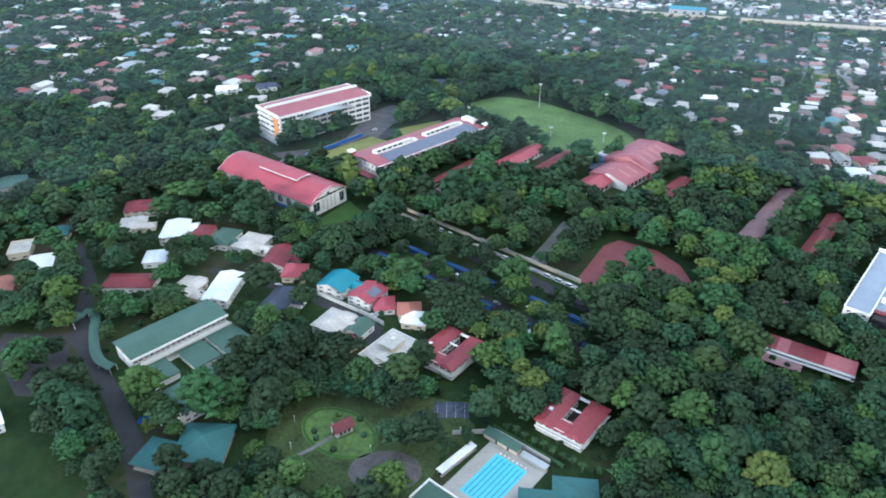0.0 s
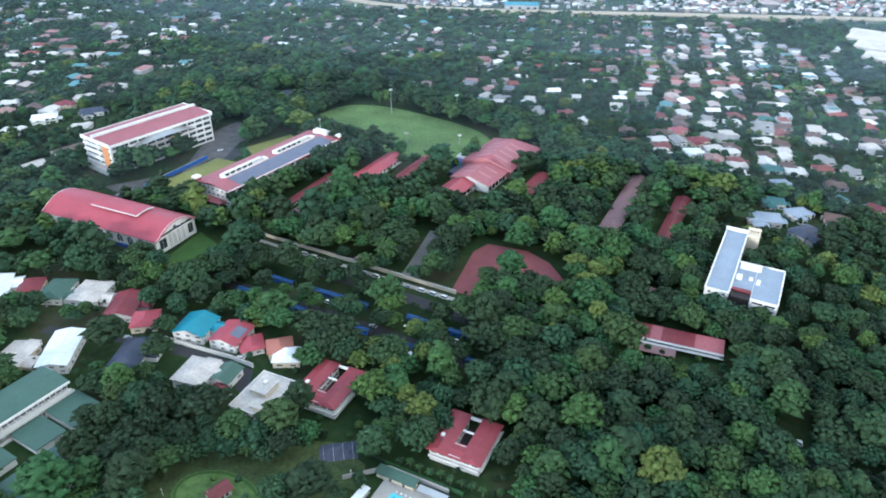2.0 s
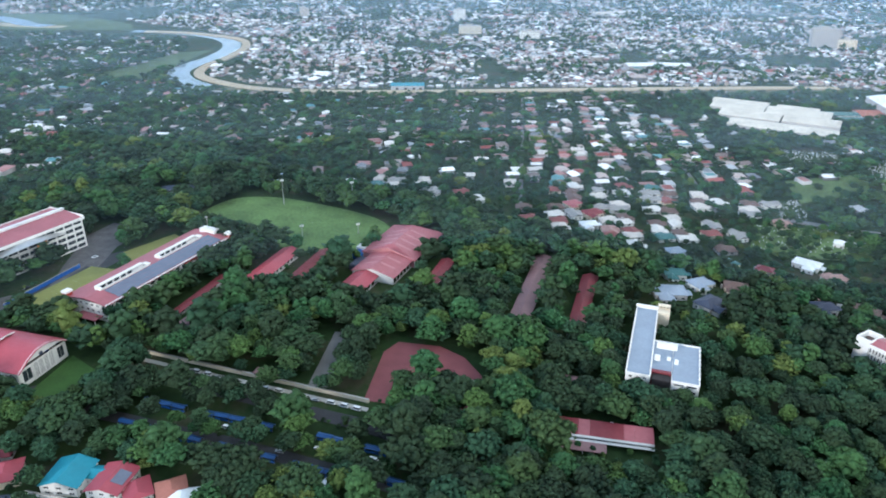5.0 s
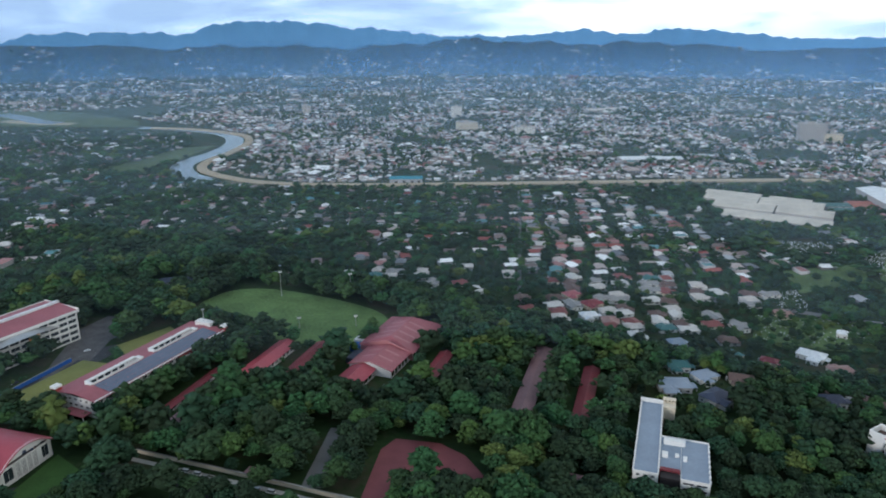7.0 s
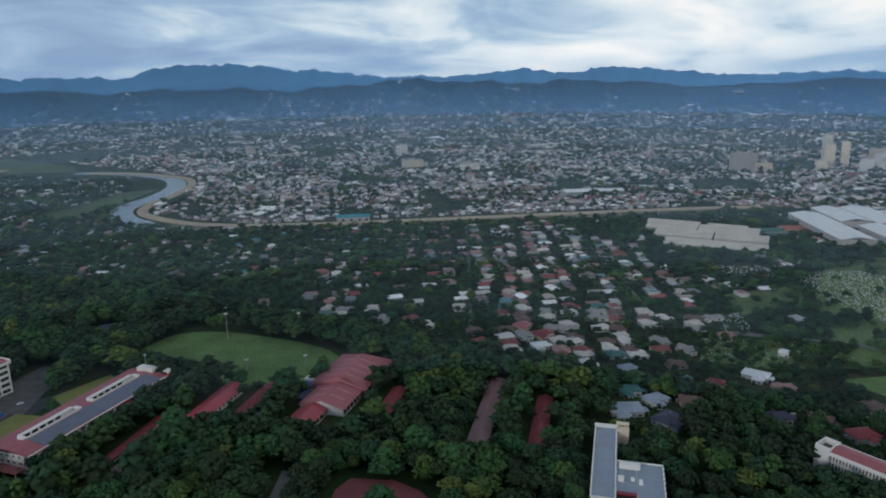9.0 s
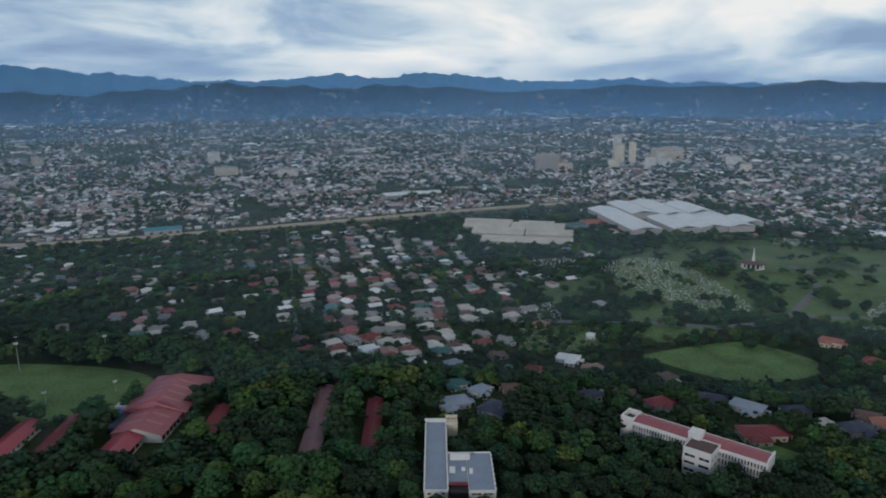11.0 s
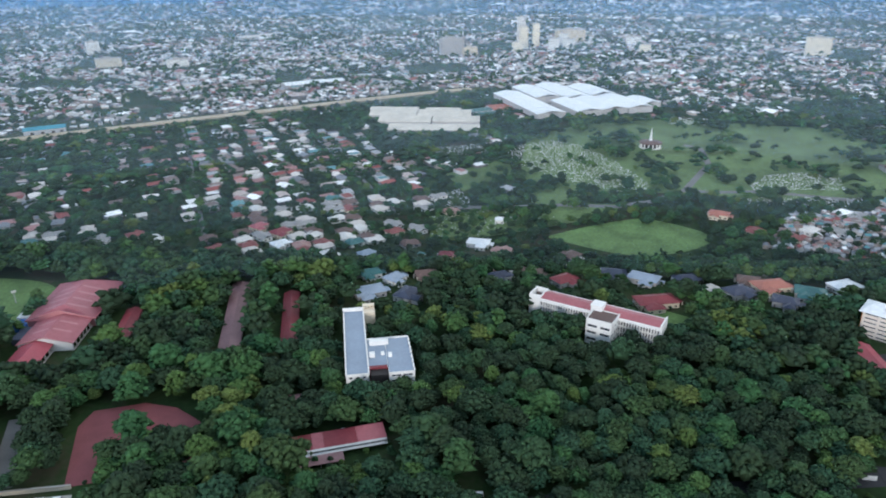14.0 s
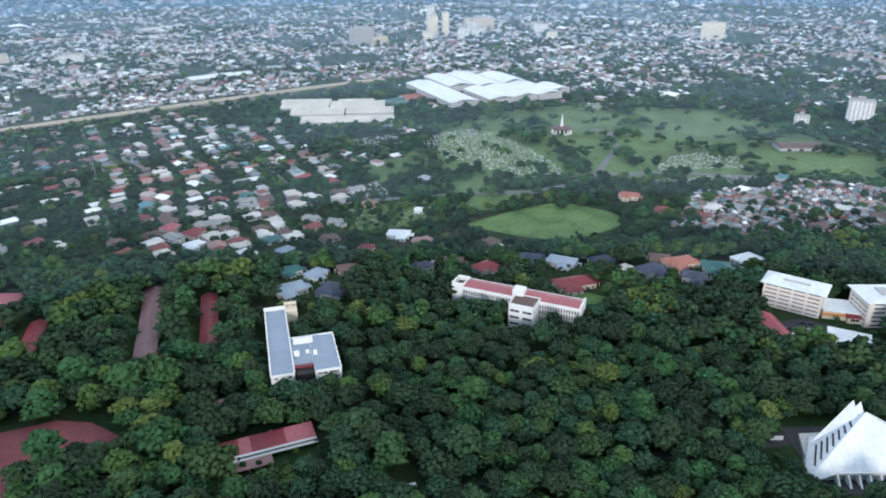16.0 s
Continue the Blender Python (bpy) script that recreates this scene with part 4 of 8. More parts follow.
def hangar():
    """A hall in three stepped stretches of pitched roof, each wider and higher than the last, behind a narrow white-fronted porch."""
    t = thing("covered_court", -80, 456, 68, "covered court with stepped faded red roofs and pale strips", "building")
    keep(-55, 507, 68, 57, 22)
    keep(-74, 468, 68, 16, 9)
    low(-44, 470, 68, 20, 5)
    for x0, x1, y0, y1, eave, rise, roof, what in ((2, 31, -8.5, 8.5, 5.0, 3.2, RED_ROOF, "narrow red front roof"), (30, 62, -20.5, 11.5, 5.6, 4.6, PINK_ROOF, "middle faded red roof"), (60, 114, -23, 19, 6.2, 6.6, PINK_ROOF, "broad faded pink roof")):
        L, W = x1 - x0, y1 - y0
        bm = bmesh.new()
        gable(bm, L, W, eave, rise, 0.9, 0.25, pose(x0, y0, 0), hip=9.0 if x1 > 100 else 0.0)
        part("roof", bm, roof, t, what)
        for m, length in ((pose(x0, y0, 0), L), (pose(x1, y1, 0, 0, 0, 180), L)):
            bm, n = bmesh.new(), int(length / 5)
            pierced(bm, length, eave - 0.2, [(length / n * i + 0.6, length / n * (i + 1) - 0.6, 1.0, eave - 1.0) for i in range(n)], 0.3, m)
            part("wall", bm, GREY_WALL, t)
        bm = bmesh.new()
        gable_end(bm, W, eave - 0.1, rise, 0)
        box(bm, 0, 0.25, 0, W, 0, eave - 0.1)
        part("gable_wall", bm, WHITE_WALL if x0 < 40 else PALE_PINK, t, "pale gable end").matrix_basis = pose(x0 + 0.3, y0, 0)
        bm = bmesh.new()
        c = W / 2
        loft(bm, [[(x, y, z) for y, z in ((-0.9, eave + 0.05), (c, eave + rise + 0.05), (W + 0.9, eave + 0.05), (W + 0.9, eave + 0.3), (c, eave + rise + 0.3), (-0.9, eave + 0.3))] for x in (-1.05, -0.55)])
        part("verge", bm, PALE_PINK, t, "pale verge strip").matrix_basis = pose(x0, y0, 0)
    for x0, y0, W, eave, rise in ((40, -20.5, 32, 5.6, 4.6), (50, -20.5, 32, 5.6, 4.6), (69, -23, 42, 6.2, 6.6), (78, -23, 42, 6.2, 6.6), (87, -23, 42, 6.2, 6.6), (96, -23, 42, 6.2, 6.6)):
        for side in (0, 1):
            bm = bmesh.new()
            yz = [(y0 + W * f, eave + rise * (1 - abs(2 * f - 1)) + 0.12) for f in ((0.06, 0.46) if side == 0 else (0.54, 0.94))]
            loft(bm, [[(x, y, z + lift) for (y, z), lift in ((yz[0], 0), (yz[1], 0), (yz[1], 0.06), (yz[0], 0.06))] for x in (x0, x0 + 2.0)])
            part("skylight", bm, PALE_PINK, t, "paler translucent roof strip")
    bm = bmesh.new()
    gable(bm, 7, 13, 4.6, 2.6, 0.4, 0.2, pose(-4, -6.5, 0))
    part("porch_roof", bm, WHITE_ROOF, t, "white porch gable roof")
    bm = bmesh.new()
    pierced(bm, 13, 4.6, [(1, 5.5, 0.4, 3.4), (7.5, 12, 0.4, 3.4)], 0.25, pose(0.25, 0, 0, 0, 0, 90))
    gable_end(bm, 13, 4.5, 2.5, 0)
    part("porch_wall", bm, WHITE_WALL, t, "white front gable").matrix_basis = pose(-3.6, -6.5, 0)
    boxes("entry_block", WHITE_WALL, t, [(-14, -4.2, -3, 7, 0, 3.2), (-14.4, -4.2, -3.4, 7.4, 3.2, 3.6)], "white flat-roofed entry")
    boxes("side_shed", NAVY_ROOF, t, [(40, 56, 11.9, 20, 0, 4.0)], "low dark side shed")
    boxes("blue_sheet", BLUE_PAINT, t, [(57, 66, 19.3, 26, 0, 4.4)], "blue lean-to")
    boxes("white_tank", WHITE_WALL, t, [(66.2, 76, 19.4, 28, 0, 5.6)], "white flat-roofed annex")


hangar()


def office_block():
    """An L-shaped block with grey roof decks, white parapets and a dark stair recess."""
    H = 12.8
    t = thing("office_building", 92, 349, 71.3, "white L-shaped building with grey flat roofs", "building")
    keep(98, 387, 71.3, 38, 8)
    keep(109, 362, 71.3, 21, 13)
    keep(106, 345, 71.3, 3, 12)
    # along x: the long wing; its right-hand side bears the short wing
    storeys(t, 74, 12.5, H, 4, WHITE_WALL, [(16, 0.6, 0.45), (3, 0.6, 0.45), (16, 0.6, 0.45), (3, 0.5, 0.45)])
    M = pose(-1, -24.5, 0)
    L2, W2 = 38.0, 14.0
    for (side, m, length), (count, share, tall) in zip(SIDES(L2, W2), [(9, 0.6, 0.45), (3, 0.6, 0.45), (1, 0.1, 0.1), (2, 0.86, 0.4)]):
        holes = []
        for k in range(4):
            pitch = (length - 1.6) / count
            for i in range(count):
                x0 = 0.8 + pitch * i + pitch * (1 - share) / 2
                holes.append((x0, x0 + pitch * share, 3.2 * k + 1.2, 3.2 * k + 1.2 + 3.2 * tall))
        bm = bmesh.new()
        pierced(bm, length, H, holes, 0.3, m)
        q = part("wing_wall", bm, WHITE_WALL, t)
        q.matrix_basis = M
        for h in holes:
            window(t, h[1] - h[0], h[3] - h[2], M @ m @ pose(h[0], 0, h[2]))
    # dark-coloured fill gives the wing's unlit rooms
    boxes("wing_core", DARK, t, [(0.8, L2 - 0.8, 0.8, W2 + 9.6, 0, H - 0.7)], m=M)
    boxes("roof_deck", GREY_ROOF, t, [(0.2, 73.8, 0.2, 12.3, H - 0.3, H)], "grey roof deck")
    boxes("wing_deck", GREY_ROOF, t, [(0.2, L2 - 0.2, 0.2, W2 - 0.2, H - 0.3, H)], "grey roof deck", M)
    boxes("link_deck", GREY_ROOF, t, [(8, L2 - 0.2, W2 - 0.2, 24.4, H - 0.6, H - 0.2)], "grey link roof", M)
    boxes("parapet", WHITE_WALL, t, [(0, 74, 0, 0.35, H, H + 0.9), (0, 74, 12.15, 12.5, H, H + 0.9), (0, 0.35, 0.35, 12.15, H, H + 0.9), (73.65, 74, 0.35, 12.15, H, H + 0.9)])
    boxes("wing_parapet", WHITE_WALL, t, [(0, L2, 0, 0.35, H, H + 0.9), (0, 0.35, 0.35, W2, H, H + 0.9), (L2 - 0.35, L2, 0.35, W2 + 10.3, H, H + 0.9)], m=M)
    each("merlon", WHITE_WALL, t, [(4 * k + 1, 4 * k + 2.2, -0.25, 0.6, H - 0.4, H + 1.3) for k in range(18)] + [(4 * k + 1, 4 * k + 2.2, 11.9, 12.75, H - 0.4, H + 1.3) for k in range(18)])
    each("wing_merlon", WHITE_WALL, t, [(4.6 * k + 1, 4.6 * k + 2.2, -0.25, 0.6, H - 0.4, H + 1.3) for k in range(8)], m=M)
    # linings coloured near-black so that the recess reads as deep shade
    boxes("recess", DARK, t, [(6.6, 8, W2 + 0.3, 24.4, 0, H - 0.6), (0.6, 6.6, W2 + 0.02, W2 + 0.25, 0, H - 0.3), (0.6, 6.6, 24.25, 24.45, 0, H - 0.3)], "recess lining painted dark for the stair's shade", M)
    each("recess_frame", RED_DARK, t, [(6.0, 6.5, W2 + 0.3, W2 + 1.1, 0, H + 0.3), (6.0, 6.5, 23.4, 24.2, 0, H + 0.3), (6.0, 8.4, W2 + 0.3, 24.2, H - 0.2, H + 0.7)], "dark red frame of the recess", M)
    each("landing", GREY_WALL, t, [(5.0, 6.0, W2 + 3.0, 21.6, 3.1 * k, 3.1 * k + 0.35) for k in range(1, 4)], "pale stair landing", M)
    each("roof_box", WHITE_WALL, t, [(31, 34, W2 - 2, W2 + 9, H - 0.2, H + 2.6), (18, 20.5, W2 + 6.5, W2 + 9.5, H - 0.2, H + 2.4), (17, 20, W2 - 3, W2 - 1, H, H + 1.6), (20, 22, W2 + 1, W2 + 3, H - 0.2, H + 1.2)], "white roof plant boxes", M)
    boxes("stair_tower", CREAM_WALL, t, [(69, 76, -7, 0.1, 0, H + 1.2)], "cream stair tower")
    boxes("tower_crown", CREAM_WALL, t, [(74, 76, -6.6 + 1.9 * k, -5.9 + 1.9 * k, H + 1.2, H + 3.0) for k in range(4)] + [(73.6, 76.4, -7.0, 0.4, H + 3.0, H + 3.7)])
    boxes("end_beam", WHITE_WALL, t, [(74.2, 75.2, 0, 13, H + 0.4, H + 2.0)], "white end beam")


office_block()


def canopy_strip():
    """A row of red roof bays beside the avenue with a steel gutter."""
    t = thing("drop_off_shelter", 40, 316.5, -12, "long red-roofed drop-off shelter with steel gutter", "shelter")
    keep(59, 316, -12, 17, 8)
    for x0, x1, mt in ((0, 9.5, RED_DARK), (9.5, 15, PINK_ROOF), (15, 31, RED_DARK), (31, 36, PINK_ROOF), (36, 45, PINK_ROOF)):
        bm = bmesh.new()
        loft(bm, [[(x, 0, 3.7), (x, 10.5, 5.0), (x, 10.5, 5.2), (x, 0, 3.9)] for x in (x0, x1 - 0.05)])
        part("roof_bay", bm, mt, t)
    boxes("gutter", STEEL, t, [(-2, 45, -1.6, -0.05, 3.4, 3.9)], "steel gutter")
    boxes("lower_roof", STEEL, t, [(-2, 45, -3.6, -1.7, 2.9, 3.1)], "grey lower roof edge")
    bm = bmesh.new()
    loft(bm, [[(x, -10, 2.6), (x, -4, 3.2), (x, -4, 3.4), (x, -10, 2.8)] for x in (2, 23)])
    part("front_roof", bm, MAUVE_ROOF, t, "weathered pink front roof")
    boxes("post", GREY_WALL, t, [(x, x + 0.3, y, y + 0.3, 0, 3.6) for x in range(0, 45, 6) for y in (0.2, 9.8)])
    boxes("front_post", GREY_WALL, t, [(x, x + 0.2, y, y + 0.2, 0, 2.65) for x in (3, 12, 21) for y in (-9.5, -4.5)])


canopy_strip()


def boundary_wall(pts, h, material, label, thick=0.4, name="boundary_wall"):
    t = thing(name, pts[0][0], pts[0][1], 0, label, "wall")
    for (ax, ay), (bx, by) in zip(pts, pts[1:]):
        d = math.hypot(bx - ax, by - ay)
        m = Matrix.Translation((ax - pts[0][0], ay - pts[0][1], 0)) @ pose(0, 0, 0, 0, 0, math.degrees(math.atan2(by - ay, bx - ax)))
        boxes("panel", material, t, [(0, d, 0, thick, 0, h)], m=m)
        boxes("coping", CONCRETE, t, [(0, d, -0.08, thick + 0.08, h, h + 0.12)], m=m)
        boxes("pier", material, t, [(4.0 * k, 4.0 * k + 0.5, -0.1, thick + 0.1, 0, h + 0.1) for k in range(int(d / 4))], m=m)
    return t


boundary_wall([(-186, 389.5), (-54, 343.5)], 2.2, CREAM_WALL, "pale campus boundary wall with coping", 0.8)
boundary_wall([(-300, 443), (-279, 503)], 3.0, BLUE_PAINT, "blue site hoarding round the dry lawn", 0.3, "hoarding")
boundary_wall([(-300, 443), (-258, 431)], 2.4, BLUE_PAINT, "blue site hoarding round the dry lawn", 0.3, "hoarding")
boundary_wall([(-197, 278.2), (-176, 273.6), (-155, 268.9), (-141.5, 264.4)], 2.4, WHITE_WALL, "white garden wall along the street", 0.5, "garden_wall")
boundary_wall([(-79, 205), (-62, 213), (-36, 205)], 2.2, GREY_WALL, "grey pool compound wall", 0.4, "garden_wall")


def guard_house(x, y, angle, w, label):
    t = thing("guard_house", x, y, angle, label, "building")
    keep(x, y, angle, w, 4)
    boxes("body", WHITE_WALL, t, [(-w, w, -2.5, 2.5, 0, 2.9)])
    bm = bmesh.new()
    gable(bm, 2 * w, 5, 2.9, 1.1, 0.6, 0.15, pose(-w, -2.5, 0), hip=2.0)
    part("roof", bm, MAUVE_ROOF, t)
    boxes("door", DARK, t, [(-0.5, 0.5, -2.62, -2.52, 0.1, 2.1)])


guard_house(-112, 367, -19, 7, "small gatehouse with weathered hipped roof on the wall")
guard_house(52, 362, -14, 5, "small white kiosk with pale roof among the trees")
guard_house(66, 358, -14, 3, "small white kiosk with pale roof among the trees")


def floodlight(x, y, h, label="tall steel floodlight mast by the field"):
    t = thing("floodlight", x, y, 20, label, "floodlight", "field floodlights")
    bm = bmesh.new()
    loft(bm, [disc(0.45, 8, 0), disc(0.22, 8, h)])
    part("mast", bm, STEEL, t)
    boxes("lamp_frame", STEEL, t, [(-1.6, 1.6, -0.15, 0.15, h - 0.4, h), (-1.6, 1.6, -0.15, 0.15, h + 0.9, h + 1.2)])
    for k in range(4):
        boxes("lamp", WHITE_WALL, t, [(-1.5 + 0.8 * k, -0.9 + 0.8 * k, -0.5, -0.16, h - 0.3, h + 0.9)])


for fx, fy, fh in ((-158, 633, 22), (-97, 638, 20), (-128, 560, 9), (-84, 566, 8)):
    floodlight(fx, fy, fh)


def long_hall():
    """A long white block with fins, a red roof and a square front tower block."""
    L, W, H = 77.0, 12.0, 14.5
    t = thing("residence_hall", 222, 378, -58.5, "long white finned building with red roof", "building")
    keep(245, 350, -58.5, 41, 6.5)
    keep(231, 333, -58.5, 9, 9)
    low(229, 326, -58.5, 12, 8)
    low(250, 330, -58.5, 10, 6)
    for (side, m, length), n in zip(SIDES(L, W), (45, 2, 45, 2)):
        holes = []
        for i in range(n):
            p = length / n
            holes += [(p * i + 0.45, p * (i + 1) - 0.45, 1.2 + 4.2 * k, 4.4 + 4.2 * k) for k in range(3)]
        bm = bmesh.new()
        pierced(bm, length, H, holes, 0.3, m)
        part("wall", bm, WHITE_WALL, t)
        for k in range(3):
            boxes("glazing", GLASS, t, [(0.4, length - 0.4, 0.32, 0.38, 1.2 + 4.2 * k, 4.4 + 4.2 * k)], m=m)
        if side in ("front", "back"):
            b = bmesh.new()
            box(b, -0.15, 0.15, -1.0, -0.003, 0.6, 13.4)
            fin = mesh_of("fin", b, WHITE_WALL)
            for i in range(46):
                part("fin", fin, None, t).matrix_basis = m @ pose(L * i / 45, 0, 0)
    bm = bmesh.new()
    gable(bm, L, W, H + 0.4, 1.5, 0.3, 0.2)
    part("roof", bm, PINK_ROOF, t, "dull red metal roof")
    each("eave", WHITE_WALL, t, [(-0.5, L + 0.5, -1.3, -0.35, 13.0, H + 0.3), (-0.5, L + 0.5, W + 0.35, W + 1.3, 13.0, H + 0.3)], "deep white eaves band")
    boxes("end_tower", WHITE_WALL, t, [(-8, 0.4, 0, 0.8, 0, 16.4), (-8, 0.4, W - 0.8, W, 0, 16.4), (-8, -7.2, 0.8, W - 0.8, 0, 16.4), (-0.4, 0.4, 0.8, W - 0.8, 0, 16.4)], "open-topped white end tower")
    boxes("tower_floor", BROWN_ROOF, t, [(-7.2, -0.4, 0.8, W - 0.8, 12.6, 13.0)], "dark sunken roof floor")
    boxes("end_wall", WHITE_WALL, t, [(L + 0.1, L + 1.0, -0.8, W + 0.8, 0, 16.5)], "white end wall")
    B = pose(36, -14, 0)
    for (side, m, length), n in zip(SIDES(16, 15), (2, 3, 1, 2)):
        holes = []
        for i in range(n):
            p = length / n
            holes += [(p * i + 1.0, p * (i + 1) - 1.0, 2.6 + 4.4 * k, 4.4 + 4.4 * k) for k in range(3)]
        b = bmesh.new()
        pierced(b, length, 16.5, holes, 0.3, m)
        q = part("tower_wall", b, WHITE_WALL, t)
        q.matrix_basis = B
        for h in holes:
            window(t, h[1] - h[0], h[3] - h[2], B @ m @ pose(h[0], 0, h[2]))
    # dark-coloured fill gives the tower's unlit rooms
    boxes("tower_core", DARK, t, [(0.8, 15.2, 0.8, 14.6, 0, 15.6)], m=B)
    each("tower_parapet", WHITE_WALL, t, [(0, 16, 0.0, 0.3, 16.5, 17.1), (0, 0.3, 0.3, 14.7, 16.5, 17.1), (15.7, 16, 0.3, 14.7, 16.5, 17.1)], m=B)
    boxes("tower_deck", BROWN_ROOF, t, [(0.3, 15.7, 0.3, 14.7, 15.6, 15.9)], "dark flat roof", B)
    boxes("stair_head", WHITE_WALL, t, [(34, 41, -1, 6.5, H, H + 4.6), (33.7, 41.3, -1.3, 6.8, H + 4.6, H + 5.0)], "white stair head on the roof")


long_hall()


def campus_tower(x, y, angle, L, W, H, floors, label):
    t = thing("college_building", x, y, angle, label, "building", "college buildings")
    a = radians(angle)
    keep(x + L / 2 * math.cos(a) - W / 2 * math.sin(a), y + L / 2 * math.sin(a) + W / 2 * math.cos(a), angle, L / 2 + 2, W / 2 + 2)
    storeys(t, L, W, H, floors, PEACH_WALL, [(4, 0.85, 0.36), (3, 0.6, 0.45), (5, 0.7, 0.4), (3, 0.6, 0.45)])
    bm = bmesh.new()
    gable(bm, L, W, H + 0.3, 3.2, 2.0, 0.3, hip=6.0)
    part("roof", bm, WHITE_ROOF, t, "white hipped metal roof")
    boxes("roof_slot", GREY_WALL, t, [(L * 0.3, L * 0.75, W * 0.25, W * 0.45, H + 1.0, H + 2.9)])
    boxes("fin_wall", ORANGE_PAINT, t, [(-0.5, -0.05, 1, 5, 3, H - 1)], "orange brick end panel")


campus_tower(384, 268, -70, 35, 17, 16.5, 6, "cream six-storey college building with white roof")
campus_tower(421, 231, -126, 22, 40, 17.5, 6, "cream college building with white roof and orange panel")
t_ = thing("walkway_roof", 402, 238, -50, "white roofed link between college buildings", "building")
boxes("roof", WHITE_ROOF, t_, [(0, 26, -6, 12, 6, 6.6)])
boxes("wall", CREAM_WALL, t_, [(0.5, 25.5, -5, 11, 0, 5.9)])
boxes("brick_band", ORANGE_PAINT, t_, [(0.4, 25.6, -5.2, -5.0, 2.4, 4.4)])
keep(415, 235, -50, 14, 10)
shed("canteen", 352, 223, 58, 35, 9.5, 4, 1.8, RED_ROOF, CREAM_WALL, "long low building with bright red gabled roof", 8)
shed("annex", 394, 203, 118, 22, 19, 4.5, 1.0, WHITE_ROOF, CREAM_WALL, "low annex with broad white roof", 4)
shed("porch", 405, 222, -45, 9, 9, 4, 1.8, RED_DARK, CREAM_WALL, "small porch with dark red hipped roof", 1)
plate("paving", [(362, 250), (388, 242), (396, 222), (372, 216), (354, 230)], ASPHALT, 0.1, "dark asphalt car park")
keep(376, 233, -50, 18, 14)
low(347, 236, 58, 16, 5)
open_view(388, 250, 14, 5)
open_view(415, 225, 20, 12)


def church():
    """A tent-like church: white folded roof planes over a triangular plan, with slits and a ring of buttresses."""
    t = thing("church", 284, 150, -35, "white tent-roofed modern church with folded planes", "church")
    keep(289, 150, -35, 36, 24)
    low(275, 127, -35, 34, 8)
    low(248, 170, 55, 22, 5)
    A = (-2, 5, 25)
    P = [(-35, -16, 1.5), (-18, -12, 5), (20, -12, 5), (38, -15, 1.5), (24, 24, 4), (-20, 13, 4)]
    for i, (p, q) in enumerate(zip(P, P[1:] + P[:1])):
        bm = bmesh.new()
        tri = [p, q, A]
        loft(bm, [tri, [(x * 0.985, y * 0.985, z - 0.5) for x, y, z in tri]])
        part("roof_plane", bm, WHITE_ROOF, t, "white roof plane")
    for k, s in enumerate((0.0, 3.5)):
        bm = bmesh.new()
        tri = [(-22 + s, 8 + 0.4 * s, 5), (-5 + s, 5.5, 21), (-7.5 + s, 7.5, 29.5 - 0.3 * s)]
        loft(bm, [tri, [(x + 0.5, y + 0.5, z) for x, y, z in tri]])
        part("spire_plane", bm, WHITE_ROOF, t, "pointed white spire fold")
    # strips laid on the plane, the slits' darkness put into their colour
    for k in range(7):
        f = 0.16 + 0.1 * k
        a, b = Vector(P[0]).lerp(Vector(A), f), Vector(P[5]).lerp(Vector(A), f * 0.92)
        d, e = Vector(P[0]).lerp(Vector(A), f + 0.025), Vector(P[5]).lerp(Vector(A), f * 0.92 + 0.03)
        bm = bmesh.new()
        quad = [a.lerp(b, 0.18), a.lerp(b, 0.72), d.lerp(e, 0.66), d.lerp(e, 0.12)]
        loft(bm, [[q + Vector((-0.25, 0.1, 0.25)) for q in quad], [q + Vector((-0.05, 0, 0.02)) for q in quad]])
        part("louvre", bm, DARK, t, "dark strip painted as a slit between roof folds")
    boxes("fascia", WHITE_WALL, t, [(-19, 21, -12.7, -12.05, 4.3, 5.5)], "white eaves beam")
    each("side_step", GREY_WALL, t, [(-34 + 2.0 * k, -32.4 + 2.0 * k, -13 + 3.4 * k, -10.2 + 3.4 * k, 0, 1.2 + 0.4 * k) for k in range(8)], "dark stepped side wall")
    bm = bmesh.new()
    slab(bm, [(-30, -12), (-18, -11), (20, -11), (33, -12), (22, 21), (-22, 18)], 0, 2.6)
    part("wall", bm, GREY_WALL, t)
    for k in range(9):
        x = -19 + 4.75 * k
        bm = bmesh.new()
        loft(bm, [[(x + dx, -17.0, 0), (x + dx, -11.3, 0), (x + dx, -11.3, 4.25), (x + dx, -12.6, 4.25)] for dx in (-0.4, 0.4)])
        part("buttress", bm, WHITE_WALL, t, "raking white buttress")
    boxes("terrace", ASPHALT, t, [(-27, 42, -20, 26, 0, 0.25)], "dark paved terrace")
    boxes("cross_wall", WHITE_WALL, t, [(-36, -30, 16, 16.6, 0, 2.2)])


church()

# ---- compound in front: dormitory, chapel, pool ----


